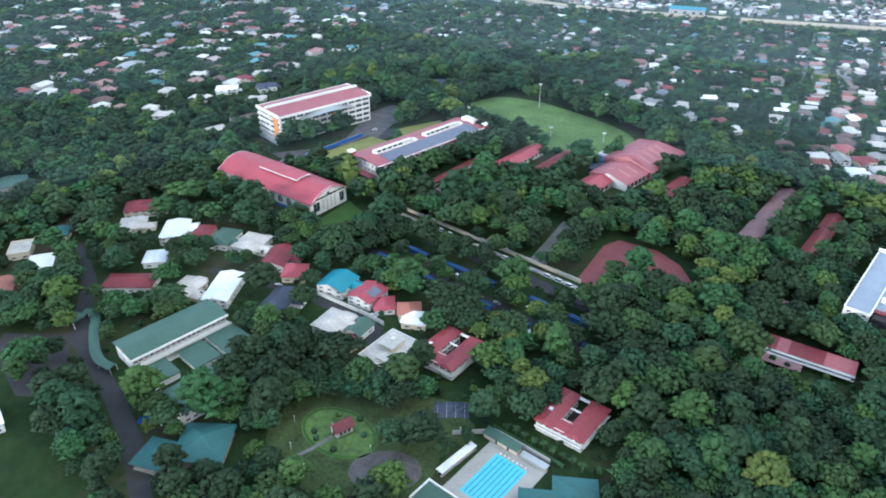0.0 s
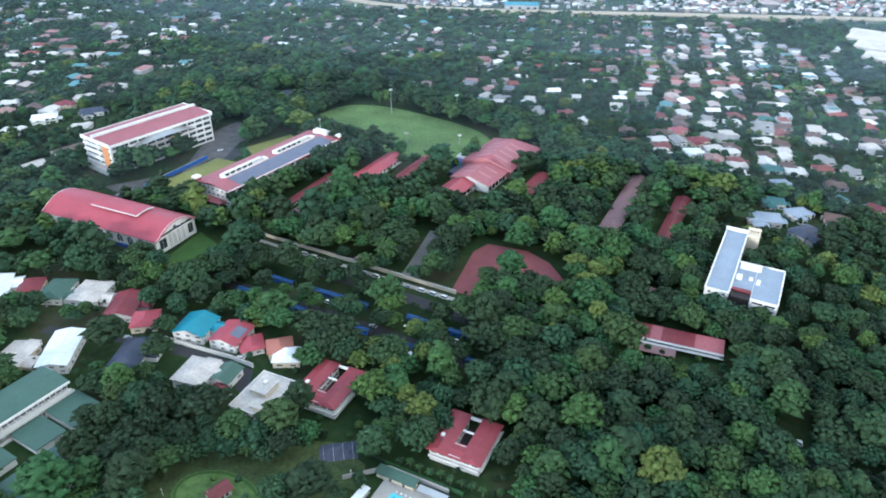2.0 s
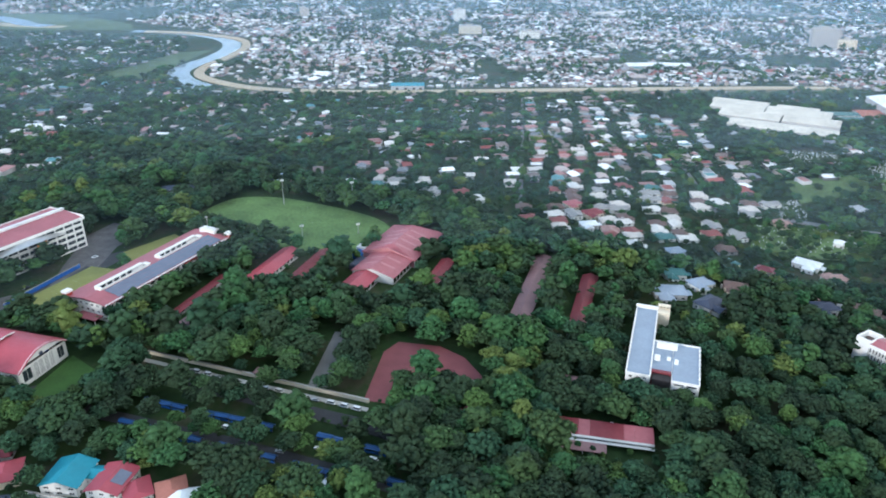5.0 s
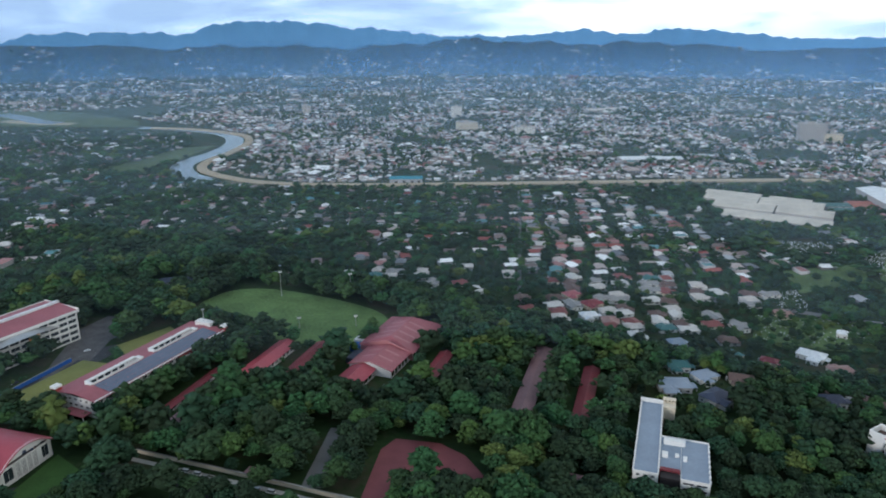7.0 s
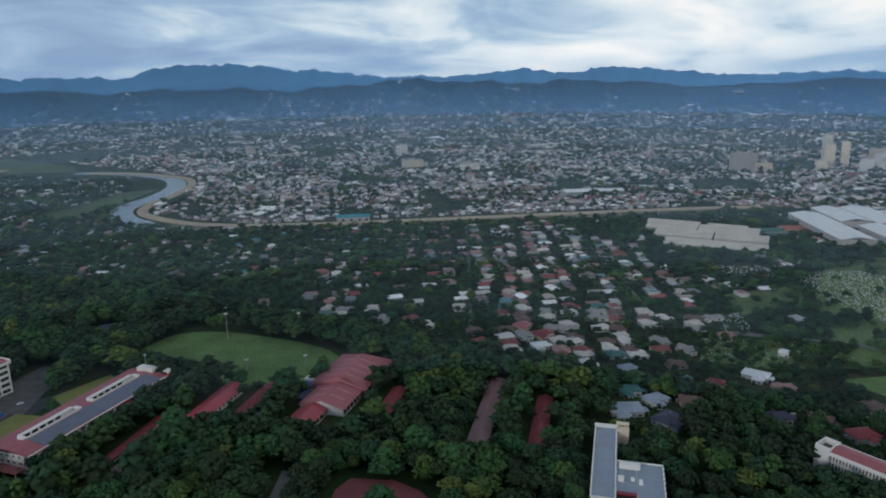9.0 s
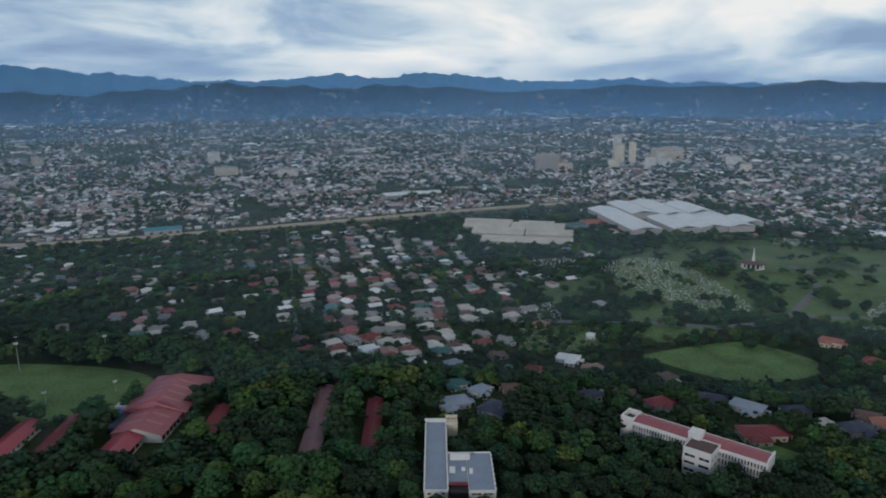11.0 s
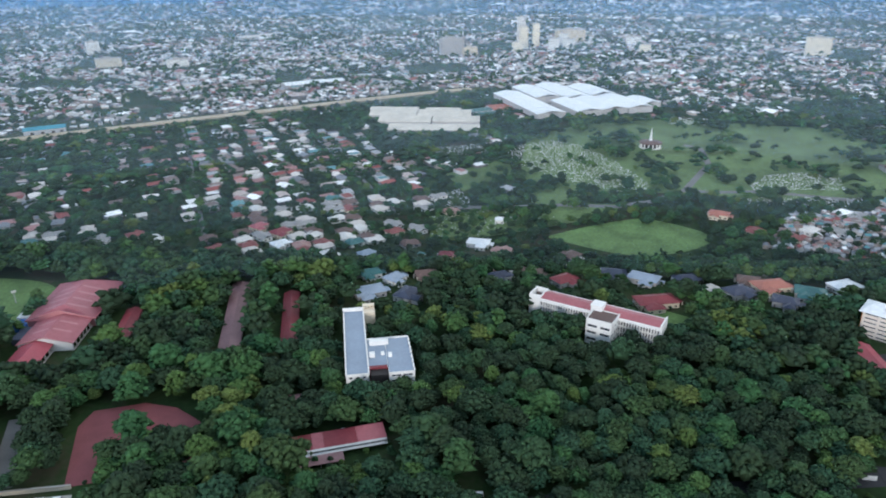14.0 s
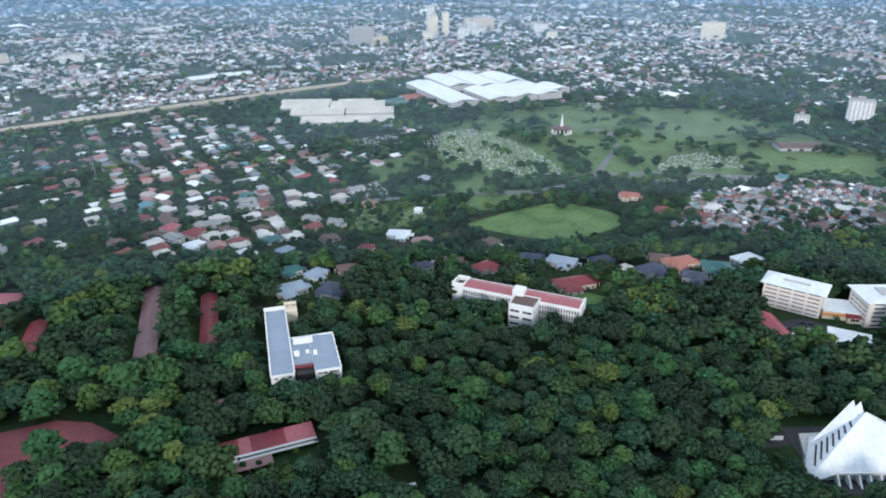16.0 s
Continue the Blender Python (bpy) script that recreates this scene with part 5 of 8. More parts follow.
def dormitory():
    H = 8.6
    t = thing("dormitory", -234.8, 185.2, 68.5, "white two-storey dormitory with long green roof", "building")
    keep(-231, 210, 68.5, 27, 14)
    low(-258, 196, 68.5, 30, 8)
    L, W = 50.0, 18.0
    for (side, m, length), n in zip(SIDES(L, W), (18, 4, 18, 1)):
        rows = []
        for k in range(2):
            p = length / n
            rows += [(p * i + 0.25, p * (i + 1) - 0.25, 0.9 + 4.2 * k, 3.6 + 4.2 * k) for i in range(n)] if n > 1 else [(6, 8, 1.4 + 4.2 * k, 3.6 + 4.2 * k)]
        bm = bmesh.new()
        pierced(bm, length, H, rows, 0.3, m)
        # front wall grey, not white: the galleries' shade is put into its colour
        part("wall", bm, GREY_WALL if side == "front" else WHITE_WALL, t)
        for h in rows:
            window(t, h[1] - h[0], h[3] - h[2], m @ pose(h[0], 0, h[2]))
    # dark-coloured fill gives the dormitory's unlit rooms
    boxes("core", DARK, t, [(0.8, L - 0.8, 0.8, W - 0.8, 0, H - 0.2)])
    boxes("gallery", WHITE_WALL, t, [(-1, L + 1, -3.6, -0.02, 4.0, 4.3), (-1, L + 1, -3.7, -3.5, 4.3, 5.5), (-1, L + 1, -3.6, -0.02, 0.0, 0.3), (-1, L + 1, -3.7, -3.5, 0.3, 1.5), (-1, L + 1, -1.6, -0.02, 7.9, 8.9)], "white access galleries")
    each("baluster", WHITE_WALL, t, [(3.0 * k, 3.0 * k + 0.3, -3.6, -3.3, 0, 7.9) for k in range(17)])
    bm = bmesh.new()
    gable(bm, L, W, H + 0.5, 1.5, 1.0, 0.25)
    part("roof", bm, GREEN_ROOF, t, "long green metal roof")
    boxes("lower_roof", GREEN_ROOF, t, [(-3, 14, -19, -3.8, 3.4, 3.8), (20, 34, -22, -3.8, 3.2, 3.6), (36, 52, -24, -3.8, 3.8, 4.2)], "low green flat roofs")
    boxes("lower_wall", WHITE_WALL, t, [(-2.5, 13.5, -18.5, -3.8, 0, 3.4), (20.5, 33.5, -21.5, -3.8, 0, 3.2), (36.5, 51.5, -23.5, -3.8, 0, 3.8)])
    boxes("skylight", WHITE_WALL, t, [(-2.5, -1.2, -12 + 2.0 * k, -11 + 2.0 * k, 3.8, 4.3) for k in range(5)], "row of white skylights")


dormitory()
keep(-211, 203, 68.5, 26, 9)


def green_hall():
    t = thing("assembly_hall", -190, 166, 68.5, "white hall with weathered green roofs", "building")
    keep(-194, 182, 68.5, 14, 11)
    storeys(t, 26, 20, 6, 2, WHITE_WALL, [(7, 0.6, 0.5), (3, 0.5, 0.5), (6, 0.5, 0.5), (2, 0.4, 0.5)])
    bm = bmesh.new()
    gable(bm, 26, 20, 6, 1.6, 0.5, 0.2, hip=4)
    part("roof", bm, GREEN_ROOF, t, "weathered green hipped roof")
    each("front_gable", WHITE_WALL, t, [(-1.4, -0.2, -0.6, 5, 0, 7.6), (-1.4, -0.2, 14, 20.6, 0, 7.2)], "white stepped front")


green_hall()


def pyramid_roof(x, y, angle, a, z, rise, material, label):
    t = thing("pavilion", x, y, angle, label, "pavilion")
    keep(x, y, angle, a, a)
    bm = bmesh.new()
    rings = [[(-s, -s, h), (s, -s, h), (s, s, h), (-s, s, h)] for s, h in ((a, z - 0.2), (a, z), (a * 0.55, z + rise * 0.4), (0.3, z + rise))]
    loft(bm, rings)
    part("roof", bm, material, t)
    boxes("post", GREY_WALL, t, [(sx * a * 0.8 - 0.2, sx * a * 0.8 + 0.2, sy * a * 0.8 - 0.2, sy * a * 0.8 + 0.2, 0, z - 0.1) for sx in (-1, 1) for sy in (-1, 1)])
    boxes("floor", CONCRETE, t, [(-a * 0.9, a * 0.9, -a * 0.9, a * 0.9, 0, 0.2)])


pyramid_roof(-172, 158, 20, 11, 4.5, 4, TEAL_DARK, "open pavilion with dark teal tent-shaped roof")
pyramid_roof(-186, 146, 5, 8, 4.0, 3, TEAL_DARK, "open pavilion with dark teal hipped roof")
pyramid_roof(-22, 190, 15, 9, 3.5, 2.6, TEAL_DARK, "low pavilion with dark green hipped roof")
pyramid_roof(-34, 180, 15, 8, 3.5, 2.2, TEAL_DARK, "low pavilion with dark green hipped roof")


def covered_path():
    """A walk roof that bends round the turning place, on posts, with a porch at its end."""
    t = thing("covered_walk", -280, 196, 0, "curved covered walk with green roof", "walkway")
    line = [(-294, 212), (-289, 213), (-284, 210), (-278, 203), (-271, 196), (-262, 188), (-253, 183), (-243, 182)]
    pts = []
    for i in range(len(line) - 1):
        a, b, c, d = (Vector((*line[max(0, min(len(line) - 1, i + k))], 0)) for k in (-1, 0, 1, 2))
        for s in (0, 0.25, 0.5, 0.75):
            pts.append(0.5 * (2 * b + (c - a) * s + (2 * a - 5 * b + 4 * c - d) * s * s + (3 * b - a - 3 * c + d) * s ** 3) - Vector((-280, 196, 0)))
    bm, rings, posts = bmesh.new(), [], []
    for i, q in enumerate(pts):
        d = (pts[min(i + 1, len(pts) - 1)] - pts[max(i - 1, 0)]).normalized()
        n = Vector((-d.y, d.x, 0))
        rings.append([q + n * w + Vector((0, 0, z)) for w, z in ((-2.5, 3.2), (0, 3.9), (2.5, 3.2), (2.5, 3.05), (0, 3.7), (-2.5, 3.05))])
        if i % 3 == 0:
            for w in (-2.0, 2.0):
                posts.append(q + n * w)
    loft(bm, rings)
    part("roof", bm, GREEN_ROOF, t, "green metal roof")
    for q in posts:
        boxes("post", GREY_WALL, t, [(q.x - 0.15, q.x + 0.15, q.y - 0.15, q.y + 0.15, 0, 3.1)])
    boxes("porch", GREEN_ROOF, t, [(-18, -9, 4, 13, 3.9, 4.2)], "green porch roof")
    for x in (-17.5, -9.8):
        boxes("porch_post", WHITE_WALL, t, [(x, x + 0.4, 4.5, 4.9, 0, 3.9)])
    keep(-284, 205, -50, 14, 4)
    keep(-258, 186, -28, 18, 3)


covered_path()


def chapel():
    t = thing("chapel", -124, 189, 58, "small white chapel with red gabled roof", "chapel")
    boxes("wall", WHITE_WALL, t, [(-4, 4, -2.6, 2.6, 0, 3.4)])
    bm = bmesh.new()
    gable(bm, 9, 6, 3.4, 2.8, 0.4, 0.2, pose(-4.5, -3, 0))
    part("roof", bm, PINK_ROOF, t, "faded red gabled roof")
    bm = bmesh.new()
    for x in (-4, 3.75):
        gable_end(bm, 5.2, 3.4, 2.7, x)
    part("gable_wall", bm, WHITE_WALL, t).matrix_basis = pose(0, -2.6, 0)
    boxes("door", DARK, t, [(-4.12, -4.02, -0.8, 0.8, 0, 2.4)])
    bm = bmesh.new()
    loft(bm, [[(x, 0.9 * math.cos(q), 3.9 + 0.9 * math.sin(q)) for q in np.linspace(0, 6.283, 12, endpoint=False)] for x in (-4.15, -4.03)])
    part("rose_window", bm, DARK, t, "round dark window over the door")
    for k in range(3):
        boxes("window", GLASS, t, [(-2.4 + 2.0 * k, -1.4 + 2.0 * k, -2.7, -2.61, 1, 2.5)])
    boxes("cross", WHITE_WALL, t, [(-4.3, -4.1, -0.1, 0.1, 6.1, 7.6), (-4.3, -4.1, -0.5, 0.5, 6.9, 7.1)], "white cross on the gable")


def garden_lamp(x, y):
    t = thing("garden_lamp", x, y, 0, "slim white garden lamp post with globe", "lamp post", "garden lamps")
    bm = bmesh.new()
    loft(bm, [disc(0.12, 8, 0), disc(0.08, 8, 3.4)])
    part("post", bm, WHITE_WALL, t)
    bm = bmesh.new()
    bmesh.ops.create_icosphere(bm, subdivisions=2, radius=0.3)
    part("globe", bm, WHITE_WALL, t).matrix_basis = pose(0, 0, 3.6)


for lx, ly in ((-107, 183), (-139, 172), (-76, 207), (-146, 186)):
    garden_lamp(lx, ly)


def net_frame(x, y, angle):
    """A heap of poles under dark shade netting."""
    t = thing("shade_net", x, y, angle, "dark shade netting slung over bent poles", "netting")
    keep(x, y, angle, 8, 5)
    bm, r = bmesh.new(), random.Random(3)
    n, m = 12, 8
    V = [[bm.verts.new((-8 + 16 * i / n, -5 + 10 * j / m, 0.05 + (2.6 + r.uniform(-0.7, 0.5)) * math.sin(math.pi * i / n) ** 0.7 * math.sin(math.pi * j / m) ** 0.7)) for j in range(m + 1)] for i in range(n + 1)]
    for i in range(n):
        for j in range(m):
            bm.faces.new((V[i][j], V[i + 1][j], V[i + 1][j + 1], V[i][j + 1]))
    part("net", bm, NAVY_ROOF, t)
    for k in range(4):
        bm = bmesh.new()
        x0 = -6 + 4 * k
        loft(bm, [[(x0 + 0.06 * math.cos(q), -5 + 10 * i / 10 + 0.0, 0.1 + 3.2 * math.sin(math.pi * i / 10) + 0.06 * math.sin(q)) for q in np.linspace(0, 6.283, 6, endpoint=False)] for i in range(11)])
        part("pole", bm, STEEL, t, "bent steel pole")


net_frame(-85, 219, 20)


def palm(x, y, h):
    """A small palm: ringed stem and a head of drooping fronds."""
    t = thing("palm", x, y, (x * 37) % 360, "small palm with drooping green fronds", "palm", "palms by the pool wall")
    bm = bmesh.new()
    loft(bm, [disc(0.2, 7, 0), disc(0.15, 7, h * 0.5), disc(0.13, 7, h)])
    part("stem", bm, BARK, t)
    for k in range(11):
        q, lean = 2.4 * k, 0.25 + 0.6 * ((k * 7) % 11) / 11
        c, w = math.cos(q), math.sin(q)
        bm = bmesh.new()
        rings = []
        for i in range(6):
            f = i / 5
            d, z = 2.8 * f * (0.55 + 0.45 * lean), h + 1.5 * f * (1 - lean) - 1.9 * f * f * lean
            wide = 0.45 * math.sin(math.pi * min(0.97, f + 0.08))
            rings.append([(d * c - wide * w, d * w + wide * c, z - 0.15), (d * c, d * w, z), (d * c + wide * w, d * w - wide * c, z - 0.15), (d * c, d * w, z - 0.06)])
        loft(bm, rings)
        part("frond", bm, LEAF, t)


for k in range(9):
    palm(-58 + 4.4 * k, 216.5 - 1.3 * k + 0.9 * math.sin(2.2 * k), 3.0 + 0.8 * (k % 3))
keep(-41, 211, -16, 20, 3)


def hedge(pts, h, w, label):
    t = thing("hedge", pts[0][0], pts[0][1], 0, label, "hedge")
    for (ax, ay), (bx, by) in zip(pts, pts[1:]):
        bm, r = bmesh.new(), random.Random(int(ax))
        d, q = math.hypot(bx - ax, by - ay), math.atan2(by - ay, bx - ax)
        n = max(2, int(d / 0.8))
        loft(bm, [[(d * i / n, y * r.uniform(0.8, 1.2), z * r.uniform(0.85, 1.12)) for y, z in ((-w / 2, 0.0), (-w / 2, h * 0.7), (-w / 5, h), (w / 5, h), (w / 2, h * 0.7), (w / 2, 0.0))] for i in range(n + 1)])
        part("run", bm, LEAF, t).matrix_basis = pose(ax - pts[0][0], ay - pts[0][1], 0, 0, 0, math.degrees(q))


hedge([(-76, 221), (-64, 216), (-46, 210), (-30, 205)], 1.9, 1.6, "dense clipped hedge along the pool wall")

chapel()
chapel()


def round_shrub(x, y, r, label="clipped round shrub on the lawn"):
    t = thing("shrub", x, y, 0, label, "shrub", "garden shrubs")
    bm = bmesh.new()
    bmesh.ops.create_icosphere(bm, subdivisions=2, radius=r)
    for v in bm.verts:
        v.co *= 1 + 0.25 * noise.noise(v.co * 1.7 + Vector((x, y, 0)))
        v.co.z = max(0, v.co.z + r * 0.55)
    part("foliage", bm, LEAF, t)


for sx, sy in ((-135, 184), (-132, 181), (-114, 190), (-122, 178), (-120, 198), (-130, 197)):
    round_shrub(sx, sy, 1.5)


def pool_complex():
    t = thing("swimming_pool", -58, 202, -18, "turquoise lap pool with dark lane lines and pale deck", "pool")
    keep(-55, 192, -18, 15, 20)
    boxes("deck", CONCRETE, t, [(-6, 0, -30, 6, 0, 0.35), (15.5, 21.5, -30, 6, 0, 0.35), (0, 15.5, 0, 6, 0, 0.35), (0, 15.5, -30, -25, 0, 0.35)], "pale tiled pool deck")
    boxes("basin", POOL, t, [(0, 15.5, -25, 0, 0.0, 0.22)], "turquoise water")
    boxes("lane_line", POOL_LINE, t, [(1.6 + 2.05 * k, 1.95 + 2.05 * k, -24, -1, 0.224, 0.23) for k in range(7)], "dark lane lines")
    for k in range(7):
        boxes("starting_block", WHITE_WALL, t, [(1.4 + 2.05 * k, 2.0 + 2.05 * k, 0.4, 1.0, 0.35, 0.9)])
    s = thing("shower_house", -66, 209, -18, "low pool house with pale green roof", "building")
    boxes("wall", CREAM_WALL, s, [(0, 17, 0, 3.6, 0, 2.7)])
    bm = bmesh.new()
    loft(bm, [[(x, -0.6, 2.7), (x, 4.2, 3.2), (x, 4.2, 3.4), (x, -0.6, 2.9)] for x in (-0.6, 17.6)])
    part("roof", bm, GREEN_ROOF, s)
    boxes("door", DARK, s, [(6, 7, -0.1, -0.02, 0.05, 2.1), (12, 13, -0.1, -0.02, 0.05, 2.1)])
    b = thing("viewing_stand", -74, 181, 68, "narrow poolside stand with white roof", "shelter")
    boxes("roof", WHITE_ROOF, b, [(0, 21, 0, 3.6, 2.8, 3.05)])
    boxes("post", STEEL, b, [(0.5 + 5 * k, 0.7 + 5 * k, 0.3, 0.5, 0, 2.8) for k in range(5)] + [(0.5 + 5 * k, 0.7 + 5 * k, 3.1, 3.3, 0, 2.8) for k in range(5)])
    boxes("bench", CONCRETE, b, [(0.3, 20.7, 0.6, 1.4, 0, 0.5)])
    keep(-70, 190, 68, 12, 4)
    h = thing("club_house", -74, 158, -18, "club house with white-edged green flat roof", "building")
    boxes("wall", WHITE_WALL, h, [(0, 24, 0, 15, 0, 4.6), (-8, 0, 4, 15, 0, 4.6)])
    boxes("roof", GREEN_ROOF, h, [(0.4, 23.6, 0.4, 14.6, 4.6, 4.85), (-7.6, 0.4, 4.4, 14.6, 4.6, 4.85)], "pale green flat roof")
    boxes("parapet", WHITE_WALL, h, [(0, 24.3, 14.6, 15.4, 4.4, 5.4), (-8.3, 0, 14.6, 15.4, 4.4, 5.4), (-8.3, -7.6, 3.6, 14.6, 4.4, 5.4), (23.6, 24.3, 0, 14.6, 4.4, 5.4)])
    keep(-62, 164, -18, 18, 9)
    d = thing("service_shed", -48, 204, -18, "grey lean-to against the pool wall", "building")
    boxes("wall", GREY_WALL, d, [(0, 12, -0.5, 2, 0, 1.8)])
    boxes("roof", STEEL, d, [(-0.4, 12.4, -0.9, 2.4, 1.8, 2.0)])


pool_complex()


def court_house(x, y, angle, L, W, H, label):
    """A two-storey house whose red roof wraps three sides of a court."""
    t = thing("villa", x, y, angle, label, "house", "red-roofed villas")
    a = radians(angle)
    keep(x + L / 2 * math.cos(a) - W / 2 * math.sin(a), y + L / 2 * math.sin(a) + W / 2 * math.cos(a), angle, L / 2 + 1, W / 2 + 1)
    open_view(x + 3, y + 8, 15, 9)
    w = 7.5
    for i, (x0, x1, y0, y1, n) in enumerate(((0, L, 0, w, 5), (0, L, W - w, W, 5), (0, w - 0.5, w, W - w, 1))):
        for (side, m, length) in SIDES(x1 - x0, y1 - y0):
            m = pose(x0, y0, 0) @ m
            k = n if side in ("front", "back") else 2
            p = length / k
            holes = [(p * j + 0.5, p * (j + 1) - 0.5, 1.0 + 3.2 * f, 2.5 + 3.2 * f) for j in range(k) for f in range(2)] if length > 3 else []
            bm = bmesh.new()
            pierced(bm, length, H, holes, 0.25, m)
            part("wall", bm, WHITE_WALL, t)
            for h in holes:
                window(t, h[1] - h[0], h[3] - h[2], m @ pose(h[0], 0, h[2]))
    bm = bmesh.new()
    gable(bm, L, w, H, 1.2, 1.0, 0.2, hip=1.5)
    gable(bm, L, w, H, 1.2, 1.0, 0.2, pose(0, W - w, 0), hip=1.5)
    part("roof", bm, VILLA_RED, t, "red metal roof")
    bm = bmesh.new()
    gable(bm, W - 2 * w, w - 0.5, H - 0.3, 0.7, 0.9, 0.2, pose(w - 0.5, w, 0, 0, 0, 90))
    part("cross_roof", bm, VILLA_RED, t, "red metal roof")
    boxes("court_beam", WHITE_WALL, t, [(L - 1, L, w, W - w, H - 1.0, H), (L * 0.62, L * 0.62 + 0.6, w, W - w, H - 0.8, H - 0.1)], "white beams across the court")
    # the narrow court's shade is put into the floor colour
    boxes("court_floor", DARK, t, [(w, L - 1, w, W - w, 0, 0.2)], "court floor painted dark as shade")
    boxes("balcony", WHITE_WALL, t, [(0, L, -1.4, -0.02, 3.0, 3.2), (0, L, -1.4, -1.2, 3.2, 4.1), (-1.4, -0.02, 0, W, 3.0, 3.2), (-1.4, -1.2, 0, W, 3.2, 4.1)], "white balcony")
    boxes("dormer", WHITE_WALL, t, [(L * 0.3, L * 0.3 + 1.8, W - 3.2, W - 1.6, H + 0.3, H + 1.5)], "small white roof hatch")


court_house(-92, 237, 74, 26, 22, 6.8, "red-roofed white villa round a narrow court")
court_house(-25.5, 215.5, 74, 24, 22, 6.4, "red-roofed white villa round an open court")

# ---- houses ----


def house(x, y, angle, L, W, H, roof, wall, label, rise=2.2, hip=None, group="houses by the compound", flat=False, category="house", register=True, z=None, plain=False):
    """A family house from its corner: pierced walls, windows, a door, and a hipped, gabled or flat roof."""
    t = thing("house", x, y, angle, label, category, group, z)
    a = radians(angle)
    if register:
        keep(x + L / 2 * math.cos(a) - W / 2 * math.sin(a), y + L / 2 * math.sin(a) + W / 2 * math.cos(a), angle, L / 2 + 1.8, W / 2 + 1.8)
    floors = 2 if H > 4.6 else 1
    for i, (side, m, length) in enumerate(SIDES(L, W)):
        n = max(1, int(length / 4.5))
        p, fh = length / n, H / floors
        holes = [(p * k + p * 0.28, p * k + p * 0.72, fh * f + 0.9, fh * f + 2.2) for k in range(n) for f in range(floors)]
        if i == 0:
            holes[0] = (holes[0][0], holes[0][0] + 1.0, 0.05, 2.1)
        bm = bmesh.new()
        pierced(bm, length, H, holes, 0.25, m)
        if not flat and hip is None and side in ("right", "left"):
            q = [(0, H), (W, H), (W / 2, H + rise * 0.93)]
            loft(bm, [[m @ Vector((u, d, v)) for u, v in q] for d in (0.0, 0.25)])
        part("wall", bm, wall, t)
        for k, h in enumerate(holes):
            if i == 0 and k == 0:
                boxes("door", BROWN_ROOF, t, [(h[0], h[1], 0.1, 0.16, h[2], h[3])], m=m)
            else:
                window(t, round(h[1] - h[0], 1), round(h[3] - h[2], 1), m @ pose(h[0], 0, h[2]), plain=plain)
    if flat:
        boxes("roof", roof, t, [(-0.4, L + 0.4, -0.4, W + 0.4, H, H + 0.3)])
        boxes("parapet", wall, t, [(-0.4, L + 0.4, -0.4, -0.1, H + 0.3, H + 0.8), (-0.4, L + 0.4, W + 0.1, W + 0.4, H + 0.3, H + 0.8), (-0.4, -0.1, -0.1, W + 0.1, H + 0.3, H + 0.8), (L + 0.1, L + 0.4, -0.1, W + 0.1, H + 0.3, H + 0.8)])
    else:
        bm = bmesh.new()
        gable(bm, L, W, H, rise, 0.7, 0.18, hip=hip or 0.0)
        part("roof", bm, roof, t)
    return t


def add_wing(h, hl, hw, hh, roof, wall, r):
    """A cross wing with its own roof, a porch and a water tank for a house of that size."""
    wx, wl, ww = hl * r.choice((0.1, 0.45)), hl * 0.45, hw * 0.42
    boxes("wing_wall", wall, h, [(wx, wx + wl, -ww, -0.05, 0, hh - 1.4)])
    each("wing_window", GLASS, h, [(wx + wl * f, wx + wl * f + 1.6, -ww - 0.06, -ww - 0.01, 1.0, 2.4) for f in (0.15, 0.6)])
    bm = bmesh.new()
    gable(bm, ww + hw * 0.4, wl, hh - 1.4, 1.9, 0.6, 0.18, pose(wx + wl, -ww, 0, 0, 0, 90), hip=r.choice((0.0, wl * 0.4)))
    part("wing_roof", bm, roof, h)
    boxes("porch_roof", roof, h, [(hl + 0.8, hl + 4.2, hw * 0.2, hw * 0.75, 2.7, 2.9)])
    each("porch_post", wall, h, [(hl + 3.7, hl + 4.0, hw * f, hw * f + 0.3, 0, 2.7) for f in (0.22, 0.7)])
    bm = bmesh.new()
    loft(bm, [disc(0.7, 10, 0.0, -1.6, hw * 0.6), disc(0.7, 10, 3.2, -1.6, hw * 0.6), disc(0.3, 10, 3.6, -1.6, hw * 0.6)])
    part("water_tank", bm, STEEL, h, "upright steel water tank")


